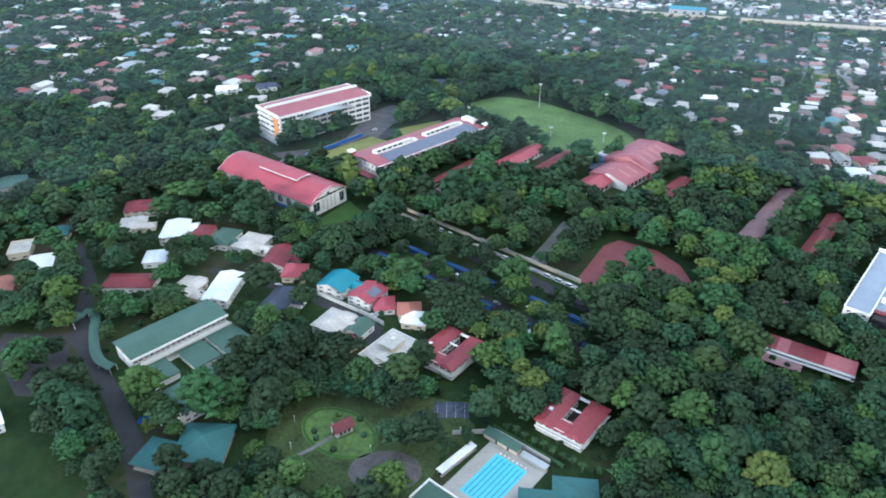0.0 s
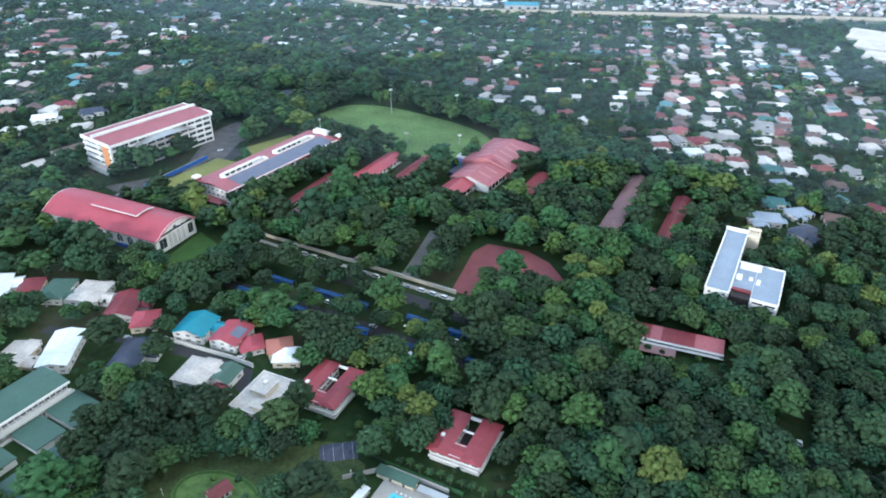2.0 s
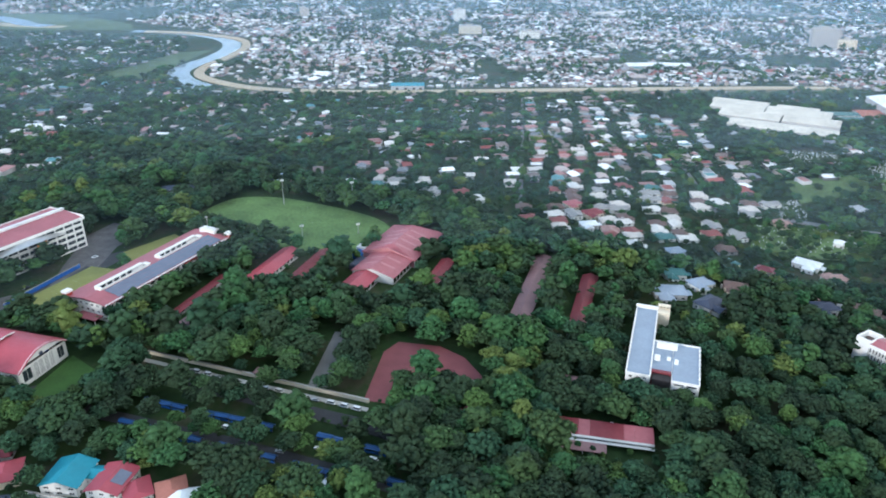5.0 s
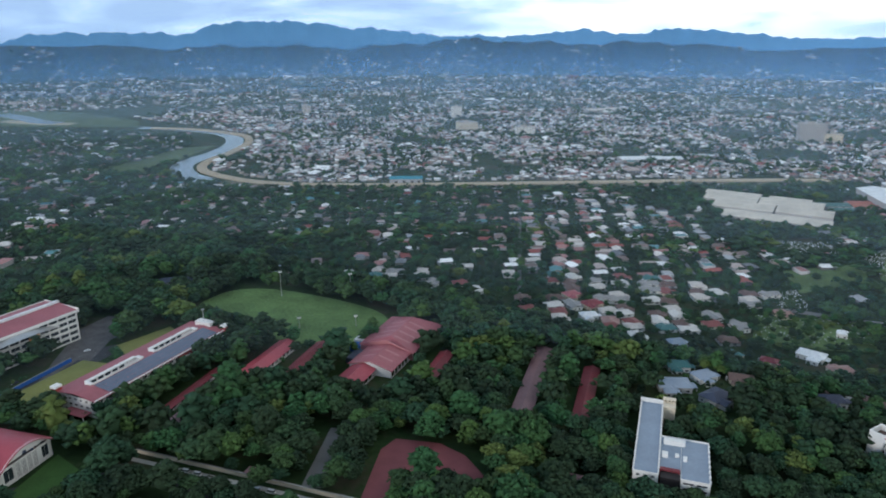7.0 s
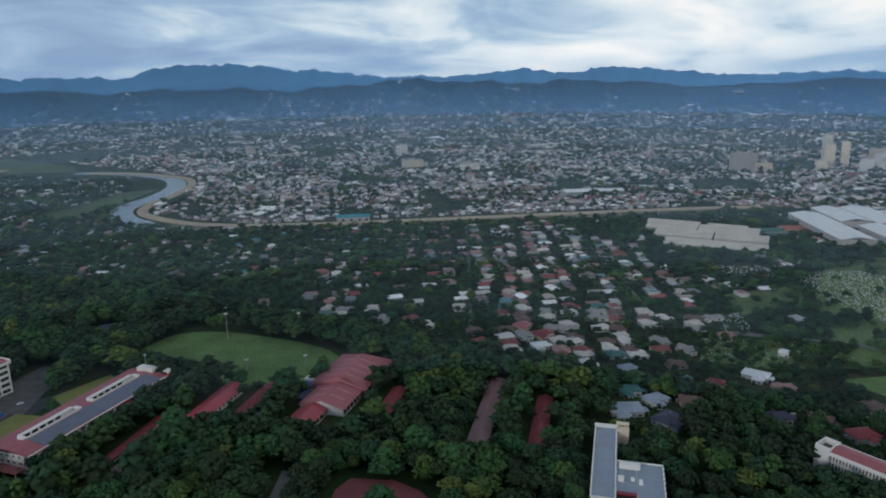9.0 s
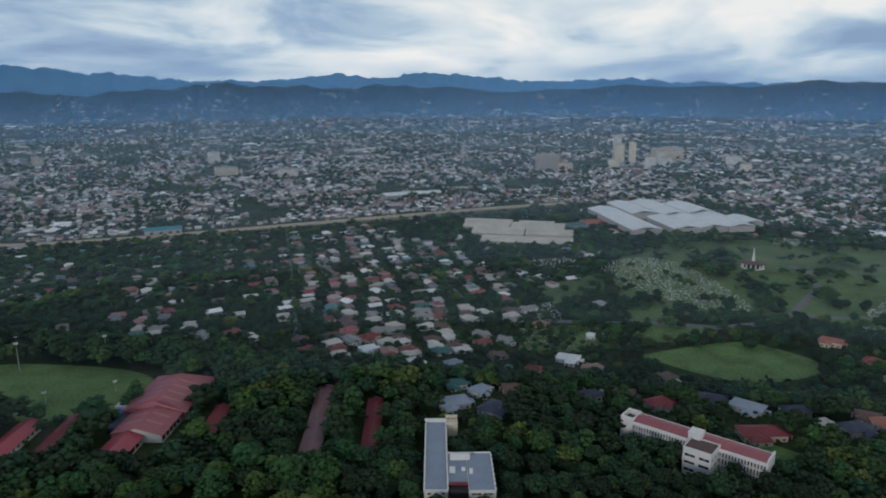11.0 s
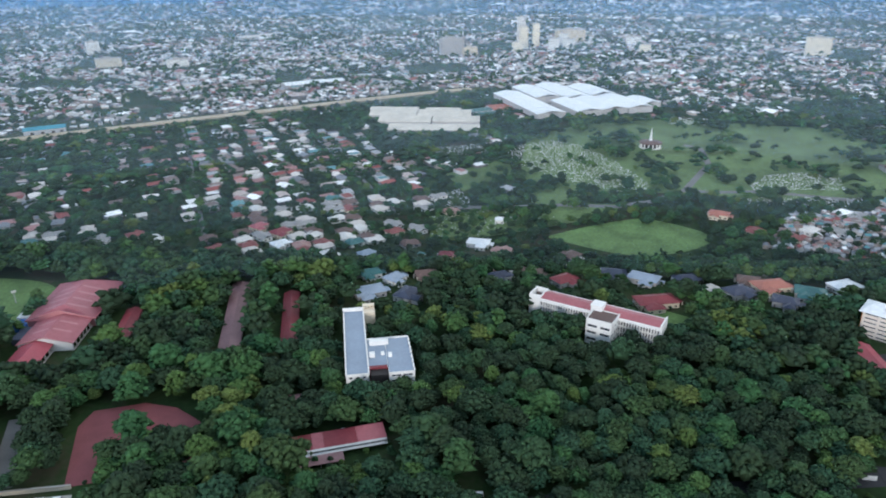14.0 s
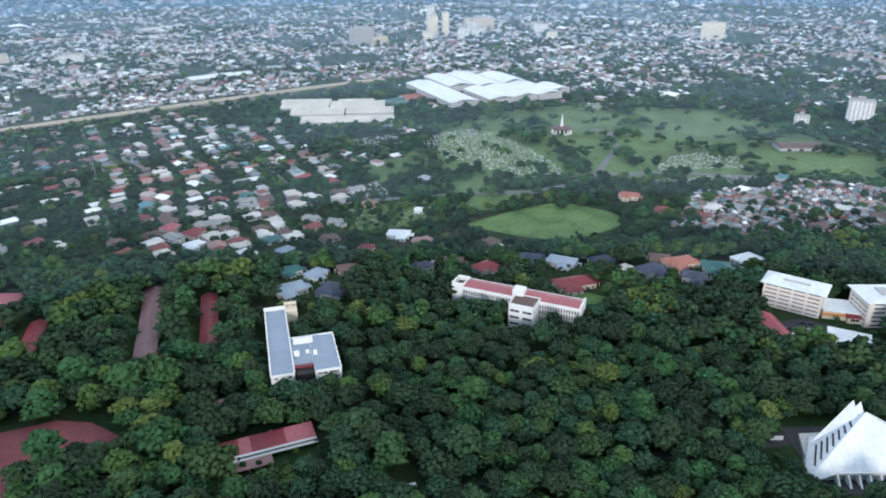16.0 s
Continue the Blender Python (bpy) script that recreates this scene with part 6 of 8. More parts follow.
# corner x, y, angle, length, width, wall height, roof, wall, label, rise, hip, flat
NEAR_HOUSES = [
    (-302, 232, 22, 28, 14, 4.2, RED_DARK, WHITE_WALL, "white house with long dark red hipped roof", 2.6, 5.0, False),
    (-251, 243, 90, 17, 14, 4.0, PALE_ROOF, CREAM_WALL, "pale flat-roofed house with stained roof", 1.0, None, False),
    (-227, 246, 106, 28, 14, 5.4, WHITE_ROOF, WHITE_WALL, "white two-storey house with long white roof", 1.6, None, False),
    (-194, 251, 95, 21, 14, 4.6, NAVY_ROOF, WHITE_WALL, "white house with navy shingle roof", 2.8, 4.0, False),
    (-173, 277, 85, 17, 17, 5.4, TEAL_ROOF, WHITE_WALL, "white house with bright teal roof", 3.0, None, False),
    (-154, 273, 80, 17, 15, 5.2, RED_ROOF, WHITE_WALL, "white house with pinkish red roof and solar panels", 2.4, None, False),
    (-140, 276, 120, 12, 11, 3.6, RED_ROOF, WHITE_WALL, "low annex with red roof", 1.4, 2.5, False),
    (-125, 276, 115, 11, 12, 4.2, ORANGE_ROOF, CREAM_WALL, "house with faded orange roof", 1.8, 3.0, False),
    (-119, 268, 100, 11, 13, 4.0, WHITE_ROOF, CREAM_WALL, "house with weathered white roof", 2.0, 3.5, False),
    (-157, 243, 82, 17, 16, 5.2, PALE_ROOF, WHITE_WALL, "white house with pale pinkish roof", 2.0, 5.0, False),
    (-146, 247, 80, 12, 10, 4.4, GREEN_ROOF, WHITE_WALL, "white house with dark green roof", 2.0, None, False),
    (-147, 237, 60, 8, 9, 3.6, RED_DARK, CREAM_WALL, "small annex with maroon roof", 1.4, 2.0, False),
    (-122, 228, 75, 25, 17, 5.2, PALE_ROOF, WHITE_WALL, "large house with greyish white flat roof", 1.0, None, True),
    (-340, 318, 125, 16, 20, 5.0, RED_DARK, CREAM_WALL, "house with broad red hipped roof", 3.0, 5.0, False),
    (-330, 297, 125, 16, 16, 4.0, PALE_ROOF, CREAM_WALL, "house with pale grey roof", 1.6, 4.0, False),
    (-296, 294, 118, 24, 15, 5.2, WHITE_ROOF, WHITE_WALL, "white two-storey house with white roofs", 1.4, None, False),
    (-283, 303, 110, 14, 12, 4.2, RED_DARK, CREAM_WALL, "house with dark maroon roof", 2.2, 3.5, False),
    (-266, 297, 95, 19, 14, 4.6, GREEN_ROOF, WHITE_WALL, "white house with green hipped roof", 2.4, 4.0, False),
    (-245, 298, 92, 19, 17, 4.6, PALE_ROOF, WHITE_WALL, "white house with pale hipped roof", 2.2, 5.0, False),
    (-288, 268, 120, 14, 13, 4.2, WHITE_ROOF, WHITE_WALL, "white house with stepped white roofs", 1.6, 3.0, False),
    (-219, 289, 100, 22, 15, 4.4, RED_DARK, GREY_WALL, "house with faded maroon gabled roof", 2.4, None, False),
    (-202, 284, 110, 14, 13, 4.2, RED_ROOF, CREAM_WALL, "house with red tiled hipped roof", 2.2, 4.0, False),
    (-368, 270, 125, 13, 12, 4.2, TEAL_DARK, CREAM_WALL, "house with dark teal roof", 2.2, 3.0, False),
    (-455, 316, 142, 20, 24, 4.4, GREEN_ROOF, GREY_WALL, "long shed with pale green roof", 1.4, None, False),
    (-345, 210, 130, 18, 14, 4.4, ORANGE_ROOF, CREAM_WALL, "house with brick red roof", 2.4, 4.0, False),
    (-345, 238, 130, 16, 14, 4.4, WHITE_ROOF, WHITE_WALL, "white house with curved white canopies", 1.0, None, True),
    (-372, 245, 130, 16, 12, 4.4, PALE_ROOF, CREAM_WALL, "house with flat cream roof", 1.0, None, True),
    (-266, 122, 60, 14, 20, 5.0, WHITE_ROOF, WHITE_WALL, "house with plain white roof", 1.6, None, False),
    (-395, 480, 60, 24, 12, 4.5, BROWN_ROOF, GREY_WALL, "long dark-roofed building by the school", 2.0, None, False),
    (-398, 452, 62, 16, 14, 3.5, PALE_ROOF, GREY_WALL, "unfinished roofless building with bare walls", 0.8, None, True),
]
rng_n = random.Random(21)
for hx, hy, ha, hl, hw, hh, hr, hwall, hlab, hrise, hhip, hflat in NEAR_HOUSES:
    h_ = house(hx, hy, ha, hl, hw, hh, hr, hwall, hlab, hrise, hhip, "houses by the compound", hflat)
    a = radians(ha)
    open_view(hx + hl / 2 * math.cos(a) - hw / 2 * math.sin(a), hy + hl / 2 * math.sin(a) + hw / 2 * math.cos(a), hl / 2, 9)
    if hl > 15 and not hflat and "long" not in hlab and "solar" not in hlab:
        add_wing(h_, hl, hw * 0.9, hh, hr, hwall, rng_n)
    if "large" in hlab:
        boxes("roof_storey", CREAM_WALL, h_, [(hl * 0.42, hl * 0.8, hw * 0.3, hw * 0.8, hh + 0.1, hh + 2.5), (hl * 0.1, hl * 0.3, hw * 0.1, hw * 0.45, hh + 0.1, hh + 1.6)], "cream roof storey")
        boxes("roof_slab", PALE_ROOF, h_, [(hl * 0.4, hl * 0.82, hw * 0.27, hw * 0.83, hh + 2.5, hh + 2.75), (hl * 0.08, hl * 0.32, hw * 0.07, hw * 0.48, hh + 1.6, hh + 1.8)], "pale roof slab")
        boxes("water_tank", WHITE_WALL, h_, [(hl * 0.62, hl * 0.7, hw * 0.5, hw * 0.6, hh + 2.75, hh + 3.9)], "white water tank")
    if "solar" in hlab:
        bm = bmesh.new()
        loft(bm, [[(5, 0.6, hh + 0.55), (5, 6, hh + 2.0), (5, 6, hh + 2.1), (5, 0.6, hh + 0.65)], [(13, 0.6, hh + 0.55), (13, 6, hh + 2.0), (13, 6, hh + 2.1), (13, 0.6, hh + 0.65)]])
        part("solar_panel", bm, SOLAR, h_, "dark blue solar panels")

# houses below the campus, placed one by one: centre x, y, angle, length, width, height, roof, wall, label
rng_h = random.Random(9)
MID_HOUSES = [
    (151, 582, 20, 29, 13, 5, GREY_ROOF, WHITE_WALL, "large house with grey-blue hipped roofs"),
    (152, 495, 20, 19, 11, 5, TEAL_DARK, WHITE_WALL, "white house with green roof"),
    (163, 476, 20, 18, 11, 5, GREY_ROOF, WHITE_WALL, "white house with grey hipped roof"),
    (229, 586, 20, 21, 13, 5, TEAL_DARK, CREAM_WALL, "house with dark green roof"),
    (298, 584, -20, 26, 14, 5, WHITE_ROOF, WHITE_WALL, "white house with white stepped roofs"),
    (232, 546, -20, 12, 8, 5, CREAM_WALL, CREAM_WALL, "small cream house with flat roof"),
    (256, 573, -20, 16, 9, 5, RED_DARK, CREAM_WALL, "house with maroon hipped roof"),
    (188, 473, -20, 19, 11, 5, BROWN_ROOF, CREAM_WALL, "house with dark brown roof"),
    (234, 445, -20, 19, 11, 5, NAVY_ROOF, WHITE_WALL, "white house with dark slate roof"),
    (264, 448, -20, 23, 12, 5, BROWN_ROOF, GREY_WALL, "house with dark brown hipped roof"),
    (271, 416, -20, 21, 12, 5, RED_DARK, GREY_WALL, "house with dark maroon roof"),
    (336, 487, -20, 15, 9, 5, CREAM_WALL, CREAM_WALL, "cream house with pale roof"),
    (323, 421, -20, 24, 13, 5, NAVY_ROOF, WHITE_WALL, "white house with dark blue roof"),
    (325, 390, -30, 26, 13, 5, GREY_ROOF, GREY_WALL, "house with slate grey roof"),
    (139, 462, 20, 26, 14, 5, GREY_ROOF, GREY_WALL, "low house with broad grey-blue roof"),
    (160, 447, 20, 22, 13, 5, NAVY_ROOF, GREY_WALL, "house with dark blue roof"),
    (101, 630, 20, 23, 14, 5, RED_DARK, CREAM_WALL, "house with faded red roof"),
    (128, 674, 20, 20, 12, 5, WHITE_ROOF, WHITE_WALL, "white house with pale roof"),
    (137, 705, 20, 24, 14, 5, RED_DARK, CREAM_WALL, "house with bright red roof"),
    (121, 731, 20, 20, 12, 5, PINK_ROOF, CREAM_WALL, "house with pink roof"),
    (542, 516, -30, 24, 14, 5, ORANGE_ROOF, CREAM_WALL, "long house with salmon roof by the park"),
    (393, 337, -30, 30, 14, 5, ORANGE_ROOF, CREAM_WALL, "house with orange-red hipped roofs"),
    (348, 353, -30, 14, 8, 5, PALE_ROOF, GREY_WALL, "low house with pale grey roof"),
    (345, 627, -20, 9, 8, 5, WHITE_ROOF, WHITE_WALL, "small white cube house"),
    (305, 356, -30, 34, 14, 5, RED_DARK, CREAM_WALL, "long low building with dark red roof"),
    (351, 376, -30, 21, 12, 5, NAVY_ROOF, GREY_WALL, "house with dark slate roof"),
    (364, 341, -30, 22, 13, 5, NAVY_ROOF, GREY_WALL, "house with dark slate blue roof"),
    (406, 315, -30, 24, 14, 5, TEAL_DARK, GREY_WALL, "low building with teal roof"),
    (437, 312, -30, 24, 14, 5, WHITE_ROOF, WHITE_WALL, "white house with stepped roofs"),
    (379, 314, -30, 20, 12, 5, NAVY_ROOF, GREY_WALL, "house with dark blue-grey roof"),
    (387, 351, -30, 19, 12, 5, BROWN_ROOF, GREY_WALL, "house with weathered brown roof"),
    (192, 612, 20, 18, 11, 5, GREY_ROOF, GREY_WALL, "grey house with pitched roof"),
    (-168, 690, 15, 22, 12, 4, BROWN_ROOF, GREY_WALL, "long dark-roofed shed behind the field"),
    (-262, 668, 15, 34, 12, 4, NAVY_ROOF, GREY_WALL, "long dark-roofed shed among the trees"),
    (-190, 745, 15, 16, 14, 6, GREY_ROOF, GREY_WALL, "pale domed water tank house"),
    (-238, 740, 30, 16, 14, 5, PALE_ROOF, CREAM_WALL, "house with pale roof"),
    (-370, 566, 60, 22, 14, 5, ORANGE_ROOF, CREAM_WALL, "house with orange roof"),
    (-460, 560, 40, 26, 14, 6, WHITE_ROOF, WHITE_WALL, "white house with dark-framed windows"),
    (-430, 585, 40, 24, 14, 5, NAVY_ROOF, WHITE_WALL, "white house with dark flat roofs"),
    (-470, 600, 40, 16, 12, 5, RED_DARK, CREAM_WALL, "house with red roof"),
]
for hx, hy, ha, hl, hw, hh, hr, hwall, hlab in MID_HOUSES:
    ha += rng_h.uniform(-32, 32)
    a = radians(ha)
    ox, oy = hx - hl / 2 * math.cos(a) + hw / 2 * math.sin(a), hy - hl / 2 * math.sin(a) - hw / 2 * math.cos(a)
    small = hl < 13
    h_ = house(ox, oy, ha, hl * (1 if small else 0.8), hw, hh - 0.6, hr, hwall, hlab, 2.6, hw * 0.48, "houses below the campus", z=g(hx, hy) - 0.2, plain=True)
    if not small:
        add_wing(h_, hl * 0.8, hw, hh, hr, hwall, rng_h)
    open_view(hx, hy, hl / 2 + 2, 13)

# ---- vehicles ----


def vehicle(kind, paint, label, group):
    """Built at the origin along x: body with cabin, glazing, bumpers, lamps and four wheels."""
    L, W, H, hood, roof0, roof1 = {"van": (5.0, 1.9, 2.1, 1.15, 0.5, 4.75), "car": (4.4, 1.8, 1.45, 0.95, 1.3, 3.6), "jeepney": (6.2, 2.0, 2.3, 1.25, 1.5, 6.0)}[kind]
    t = thing(kind, 0, 0, 0, label, kind, group, 0.0)
    bm = bmesh.new()
    loft(bm, [[(x, y, z) for y, z in ((-W / 2, 0.35), (W / 2, 0.35), (W / 2, h * 0.9), (W / 2 - 0.12, h), (-W / 2 + 0.12, h), (-W / 2, h * 0.9))] for x, h in ((0, hood * 0.8), (0.25, hood), (L - 0.25, hood), (L, hood * 0.85))])
    part("body", bm, paint, t)
    bm = bmesh.new()
    k = W / 2 - 0.18
    loft(bm, [[(roof0, -W / 2 + 0.06, hood - 0.02), (roof1, -W / 2 + 0.06, hood - 0.02), (roof1, W / 2 - 0.06, hood - 0.02), (roof0, W / 2 - 0.06, hood - 0.02)], [(roof0 + 0.55, -k, H - 0.1), (roof1 - 0.25, -k, H - 0.1), (roof1 - 0.25, k, H - 0.1), (roof0 + 0.55, k, H - 0.1)]])
    part("glazing", bm, GLASS, t, "dark side windows")
    boxes("roof", paint, t, [(roof0 + 0.5, roof1 - 0.2, -k - 0.02, k + 0.02, H - 0.1, H)])
    w = bmesh.new()
    loft(w, [[(0.34 * math.cos(q), dy, 0.34 * math.sin(q)) for q in np.linspace(0, 2 * math.pi, 10, endpoint=False)] for dy in (-0.11, 0.11)])
    tyre = mesh_of("wheel", w, RUBBER)
    for x in (0.95, L - 1.0):
        for y in (-W / 2 + 0.1, W / 2 - 0.1):
            part("wheel", tyre, None, t).matrix_basis = pose(x, y, 0.34)
    boxes("bumper", GREY_WALL, t, [(-0.08, 0.0, -W / 2 + 0.1, W / 2 - 0.1, 0.35, 0.6), (L, L + 0.08, -W / 2 + 0.1, W / 2 - 0.1, 0.35, 0.6)])
    for y in (-W / 2 + 0.2, W / 2 - 0.5):
        boxes("headlamp", WHITE_WALL, t, [(-0.03, 0.03, y, y + 0.3, 0.62, 0.8)])
        boxes("tail_lamp", RED_PAINT, t, [(L - 0.03, L + 0.03, y, y + 0.3, 0.7, 0.9)])
    return t


FLEET = {"white van": vehicle("van", CAR_WHITE, "white passenger van parked along the avenue", "parked vehicles"),
         "blue van": vehicle("van", CAR_BLUE, "blue van parked under the trees", "parked vehicles"),
         "dark car": vehicle("car", CAR_DARK, "dark saloon car parked at the kerb", "parked vehicles"),
         "silver car": vehicle("car", CAR_SILVER, "silver saloon car parked at the kerb", "parked vehicles"),
         "white car": vehicle("car", CAR_WHITE, "white saloon car parked at the kerb", "parked vehicles")}
USED = set()


def park(kind, x, y, angle, lift=0.08):
    """Stands a vehicle with its middle at x, y."""
    src, a = FLEET[kind], radians(angle)
    m = pose(x - 2.4 * math.cos(a), y - 2.4 * math.sin(a), g(x, y) + lift, 0, 0, angle)
    if kind in USED:
        copy_thing(src, m)
    else:
        src.matrix_basis = m
        USED.add(kind)


rng = random.Random(5)
for k in range(15):  # the row beside the boundary wall
    f = k / 14
    if k in (5, 9):
        continue
    park("white van" if k % 4 != 3 else "silver car", -160 + 100 * f + rng.uniform(-1, 1), 373.5 - 35.5 * f, -19 + rng.uniform(-2, 2))
for vx, vy, va, vk in ((-19, 294, 105, "white van"), (-12, 287, 105, "white van"), (-215, 344, 60, "white van"), (-158, 306, -18, "white car"), (-122, 323, -18, "white van"), (-68, 304, -18, "white car"), (-74, 308, -18, "white car"),
                       (-48, 300, -18, "white van"), (22, 283, 150, "dark car"), (34, 276, -25, "dark car"), (48, 262, -25, "white van"), (105, 255, -22, "white van"), (-92, 306, -18, "silver car"), (-66, 314, -18, "dark car"),
                       (-238, 278, 0, "dark car"), (-226, 281, 0, "white car"), (-214, 276, 0, "silver car"), (-150, 270, -15, "white car"), (-298, 184, 30, "white car"), (-303, 176, 70, "white car"), (68, 326, -14, "white car"), (84, 330, -14, "silver car"), (88, 327, -14, "white car"),
                       (-318, 424, 60, "dark car"), (-312, 430, 60, "silver car"), (-306, 420, 60, "white car"), (-320, 412, 60, "dark car"), (-276, 520, 30, "white car"), (-300, 470, 65, "dark car"),
                       (370, 238, -50, "dark car"), (374, 234, -50, "silver car"), (378, 230, -50, "white car"), (382, 238, -50, "dark car"), (386, 234, -50, "dark car"), (366, 232, -50, "white car")):
    park(vk, vx, vy, va)


def stall(length):
    """A stall under a sagging blue tarpaulin on four posts."""
    t = thing("market_stall", 0, 0, 0, "stall roofed with a blue tarpaulin under the trees", "stall", "blue stalls", 0.0)
    bm = bmesh.new()
    n = 6
    loft(bm, [[(length * i / n, -1.7, 2.5 - 0.15 * math.sin(math.pi * i / n)), (length * i / n, 0, 3.3 - 0.2 * math.sin(math.pi * i / n)), (length * i / n, 1.7, 2.5 - 0.15 * math.sin(math.pi * i / n)),
               (length * i / n, 1.7, 2.42), (length * i / n, 0, 3.2 - 0.2 * math.sin(math.pi * i / n)), (length * i / n, -1.7, 2.42)] for i in range(n + 1)])
    part("canopy", bm, BLUE_TARP, t)
    for x in (0.1, length - 0.2):
        for y in (-1.6, 1.5):
            boxes("post", STEEL, t, [(x, x + 0.1, y, y + 0.1, 0, 2.45)])
    boxes("counter", BLUE_PAINT, t, [(0.4, length - 0.4, -1.5, -0.9, 0, 1.0)])
    return t


stall_a = stall(8.0)
first = True
for (ax, ay), (bx, by), gaps in (((-170, 344), (-92, 320), (3, 7)), ((-76, 316), (-30, 300), (2,)), ((-176, 327), (-150, 318), ()), ((-100, 302), (-60, 288), (1,)), ((-146, 317), (-112, 306), (2,)), ((-40, 286), (-30, 282), ())):
    d = math.hypot(bx - ax, by - ay)
    for k in range(max(1, int(d / 8.4))):
        if k in gaps:
            continue
        f = k * 8.4 / d
        m = pose(ax + (bx - ax) * f, ay + (by - ay) * f, 0.05, 0, 0, math.degrees(math.atan2(by - ay, bx - ax)) + rng.uniform(-2, 2))
        keep(m.translation.x + 3, m.translation.y - 4.2, -18, 4.6, 4.4)
        if k % 3 == 0:
            low(m.translation.x + 3, m.translation.y - 10, -18, 5.0, 6)
        if first:
            stall_a.matrix_basis, first = m, False
        else:
            copy_thing(stall_a, m)


def footbridge(x, y, angle):
    t = thing("footbridge", x, y, angle, "grey steel pedestrian footbridge over the avenue", "footbridge")
    boxes("deck", STEEL, t, [(-13, 13, -1.2, 1.2, 5.2, 5.5)])
    boxes("roof", STEEL, t, [(-13, 13, -1.4, 1.4, 7.8, 8.0)])
    boxes("rail", GREY_WALL, t, [(-13, 13, -1.2, -1.1, 5.5, 6.5), (-13, 13, 1.1, 1.2, 5.5, 6.5)])
    for px in (-12, 0, 12):
        boxes("pier", GREY_WALL, t, [(px - 0.4, px + 0.4, -0.6, 0.6, 0, 5.2)])


footbridge(-62, 285, 60)


def play_slide(x, y):
    t = thing("playground", x, y, 20, "bright blue playground slides on a lawn", "playground")
    boxes("tower", BLUE_PAINT, t, [(-1.5, 1.5, -1.5, 1.5, 0, 2.4)])
    bm = bmesh.new()
    loft(bm, [[(1.5 + 1.1 * i, -0.6 + 0.5 * math.sin(i), 2.4 - 0.35 * i), (1.5 + 1.1 * i, 0.6 + 0.5 * math.sin(i), 2.4 - 0.35 * i), (1.5 + 1.1 * i, 0.6 + 0.5 * math.sin(i), 2.7 - 0.35 * i), (1.5 + 1.1 * i, -0.6 + 0.5 * math.sin(i), 2.7 - 0.35 * i)] for i in range(7)])
    part("slide", bm, BLUE_PAINT, t)
    boxes("mat", CAR_BLUE, t, [(-6, -1.6, -2, 2, 0, 0.3)])


play_slide(-205, 163)

# ---- plain: factories, park, towers ----


def factory(x, y, angle, bays, roof, label, z):
    """Wide bays side by side: (x, y, length, width, height, rise)."""
    t = thing("factory", x, y, angle, label, "factory", "factories", z)
    for bx, by, L, W, H, r in bays:
        boxes("wall", GREY_WALL, t, [(bx, bx + L, by, by + W, 0, H)])
        bm = bmesh.new()
        gable(bm, L, W, H, r, 0.8, 0.4, pose(bx, by, 0))
        part("roof", bm, roof, t)
        boxes("loading_door", DARK, t, [(bx + L * f, bx + L * f + 5, by - 0.25, by - 0.05, 0, 4.5) for f in (0.15, 0.4, 0.65, 0.85)])
    a = radians(angle)
    for bx, by, L, W, H, r in bays:
        cx, cy = bx + L / 2, by + W / 2
        keep(x + cx * math.cos(a) - cy * math.sin(a), y + cx * math.sin(a) + cy * math.cos(a), angle, L / 2 + 4, W / 2 + 4)


FACT = surface("dusty_factory_roof", (0.56, 0.52, 0.45), 0.8, 0.34, 5, 28, 0.02)
factory(392, 1036, -32, [(0, 0, 142, 42, 7, 3), (-22, 46, 84, 48, 9, 4), (66, 46, 74, 44, 10, 4), (-46, 98, 78, 50, 8, 3), (36, 94, 88, 50, 9, 4), (-54, 152, 84, 26, 6, 2), (44, 148, 60, 22, 7, 2)], FACT, "dusty cream factory with joined pitched roofs", -36)
factory(832, 932, 80, [(0, 0, 112, 45, 10, 4), (2, 47, 108, 45, 10, 4), (0, 94, 104, 45, 10, 4), (8, 157, 198, 50, 9, 4), (34, -38, 60, 36, 8, 3), (114, 4, 96, 50, 12, 5), (112, 56, 140, 48, 11, 4), (130, 108, 116, 46, 11, 4)], WHITE_ROOF, "large factory with joined white roofs", -28)
factory(565, 1060, -5, [(0, 0, 40, 20, 6, 2), (0, 30, 44, 24, 6, 2)], TEAL_DARK, "shed with green roof beside the factory", -36)
factory(610, 1075, -5, [(0, 0, 45, 22, 6, 3), (4, 28, 40, 20, 6, 3)], ORANGE_ROOF, "shed with rusty red roof beside the factory", -36)
factory(-110, 1312, 2, [(0, 0, 60, 26, 8, 3)], TEAL_ROOF, "long shed with blue roof beyond the river", -40)
factory(365, 1510, 3, [(0, 0, 90, 36, 9, 4), (94, 5, 40, 34, 8, 3)], WHITE_ROOF, "market hall with broad white roof", -40)
factory(490, 2470, 20, [(0, 0, 180, 60, 10, 4)], PALE_ROOF, "very long shed with pale roof", -40)
factory(820, 520, -35, [(0, 0, 60, 26, 6, 3)], BROWN_ROOF, "long shed with brown roof by the park", -28)


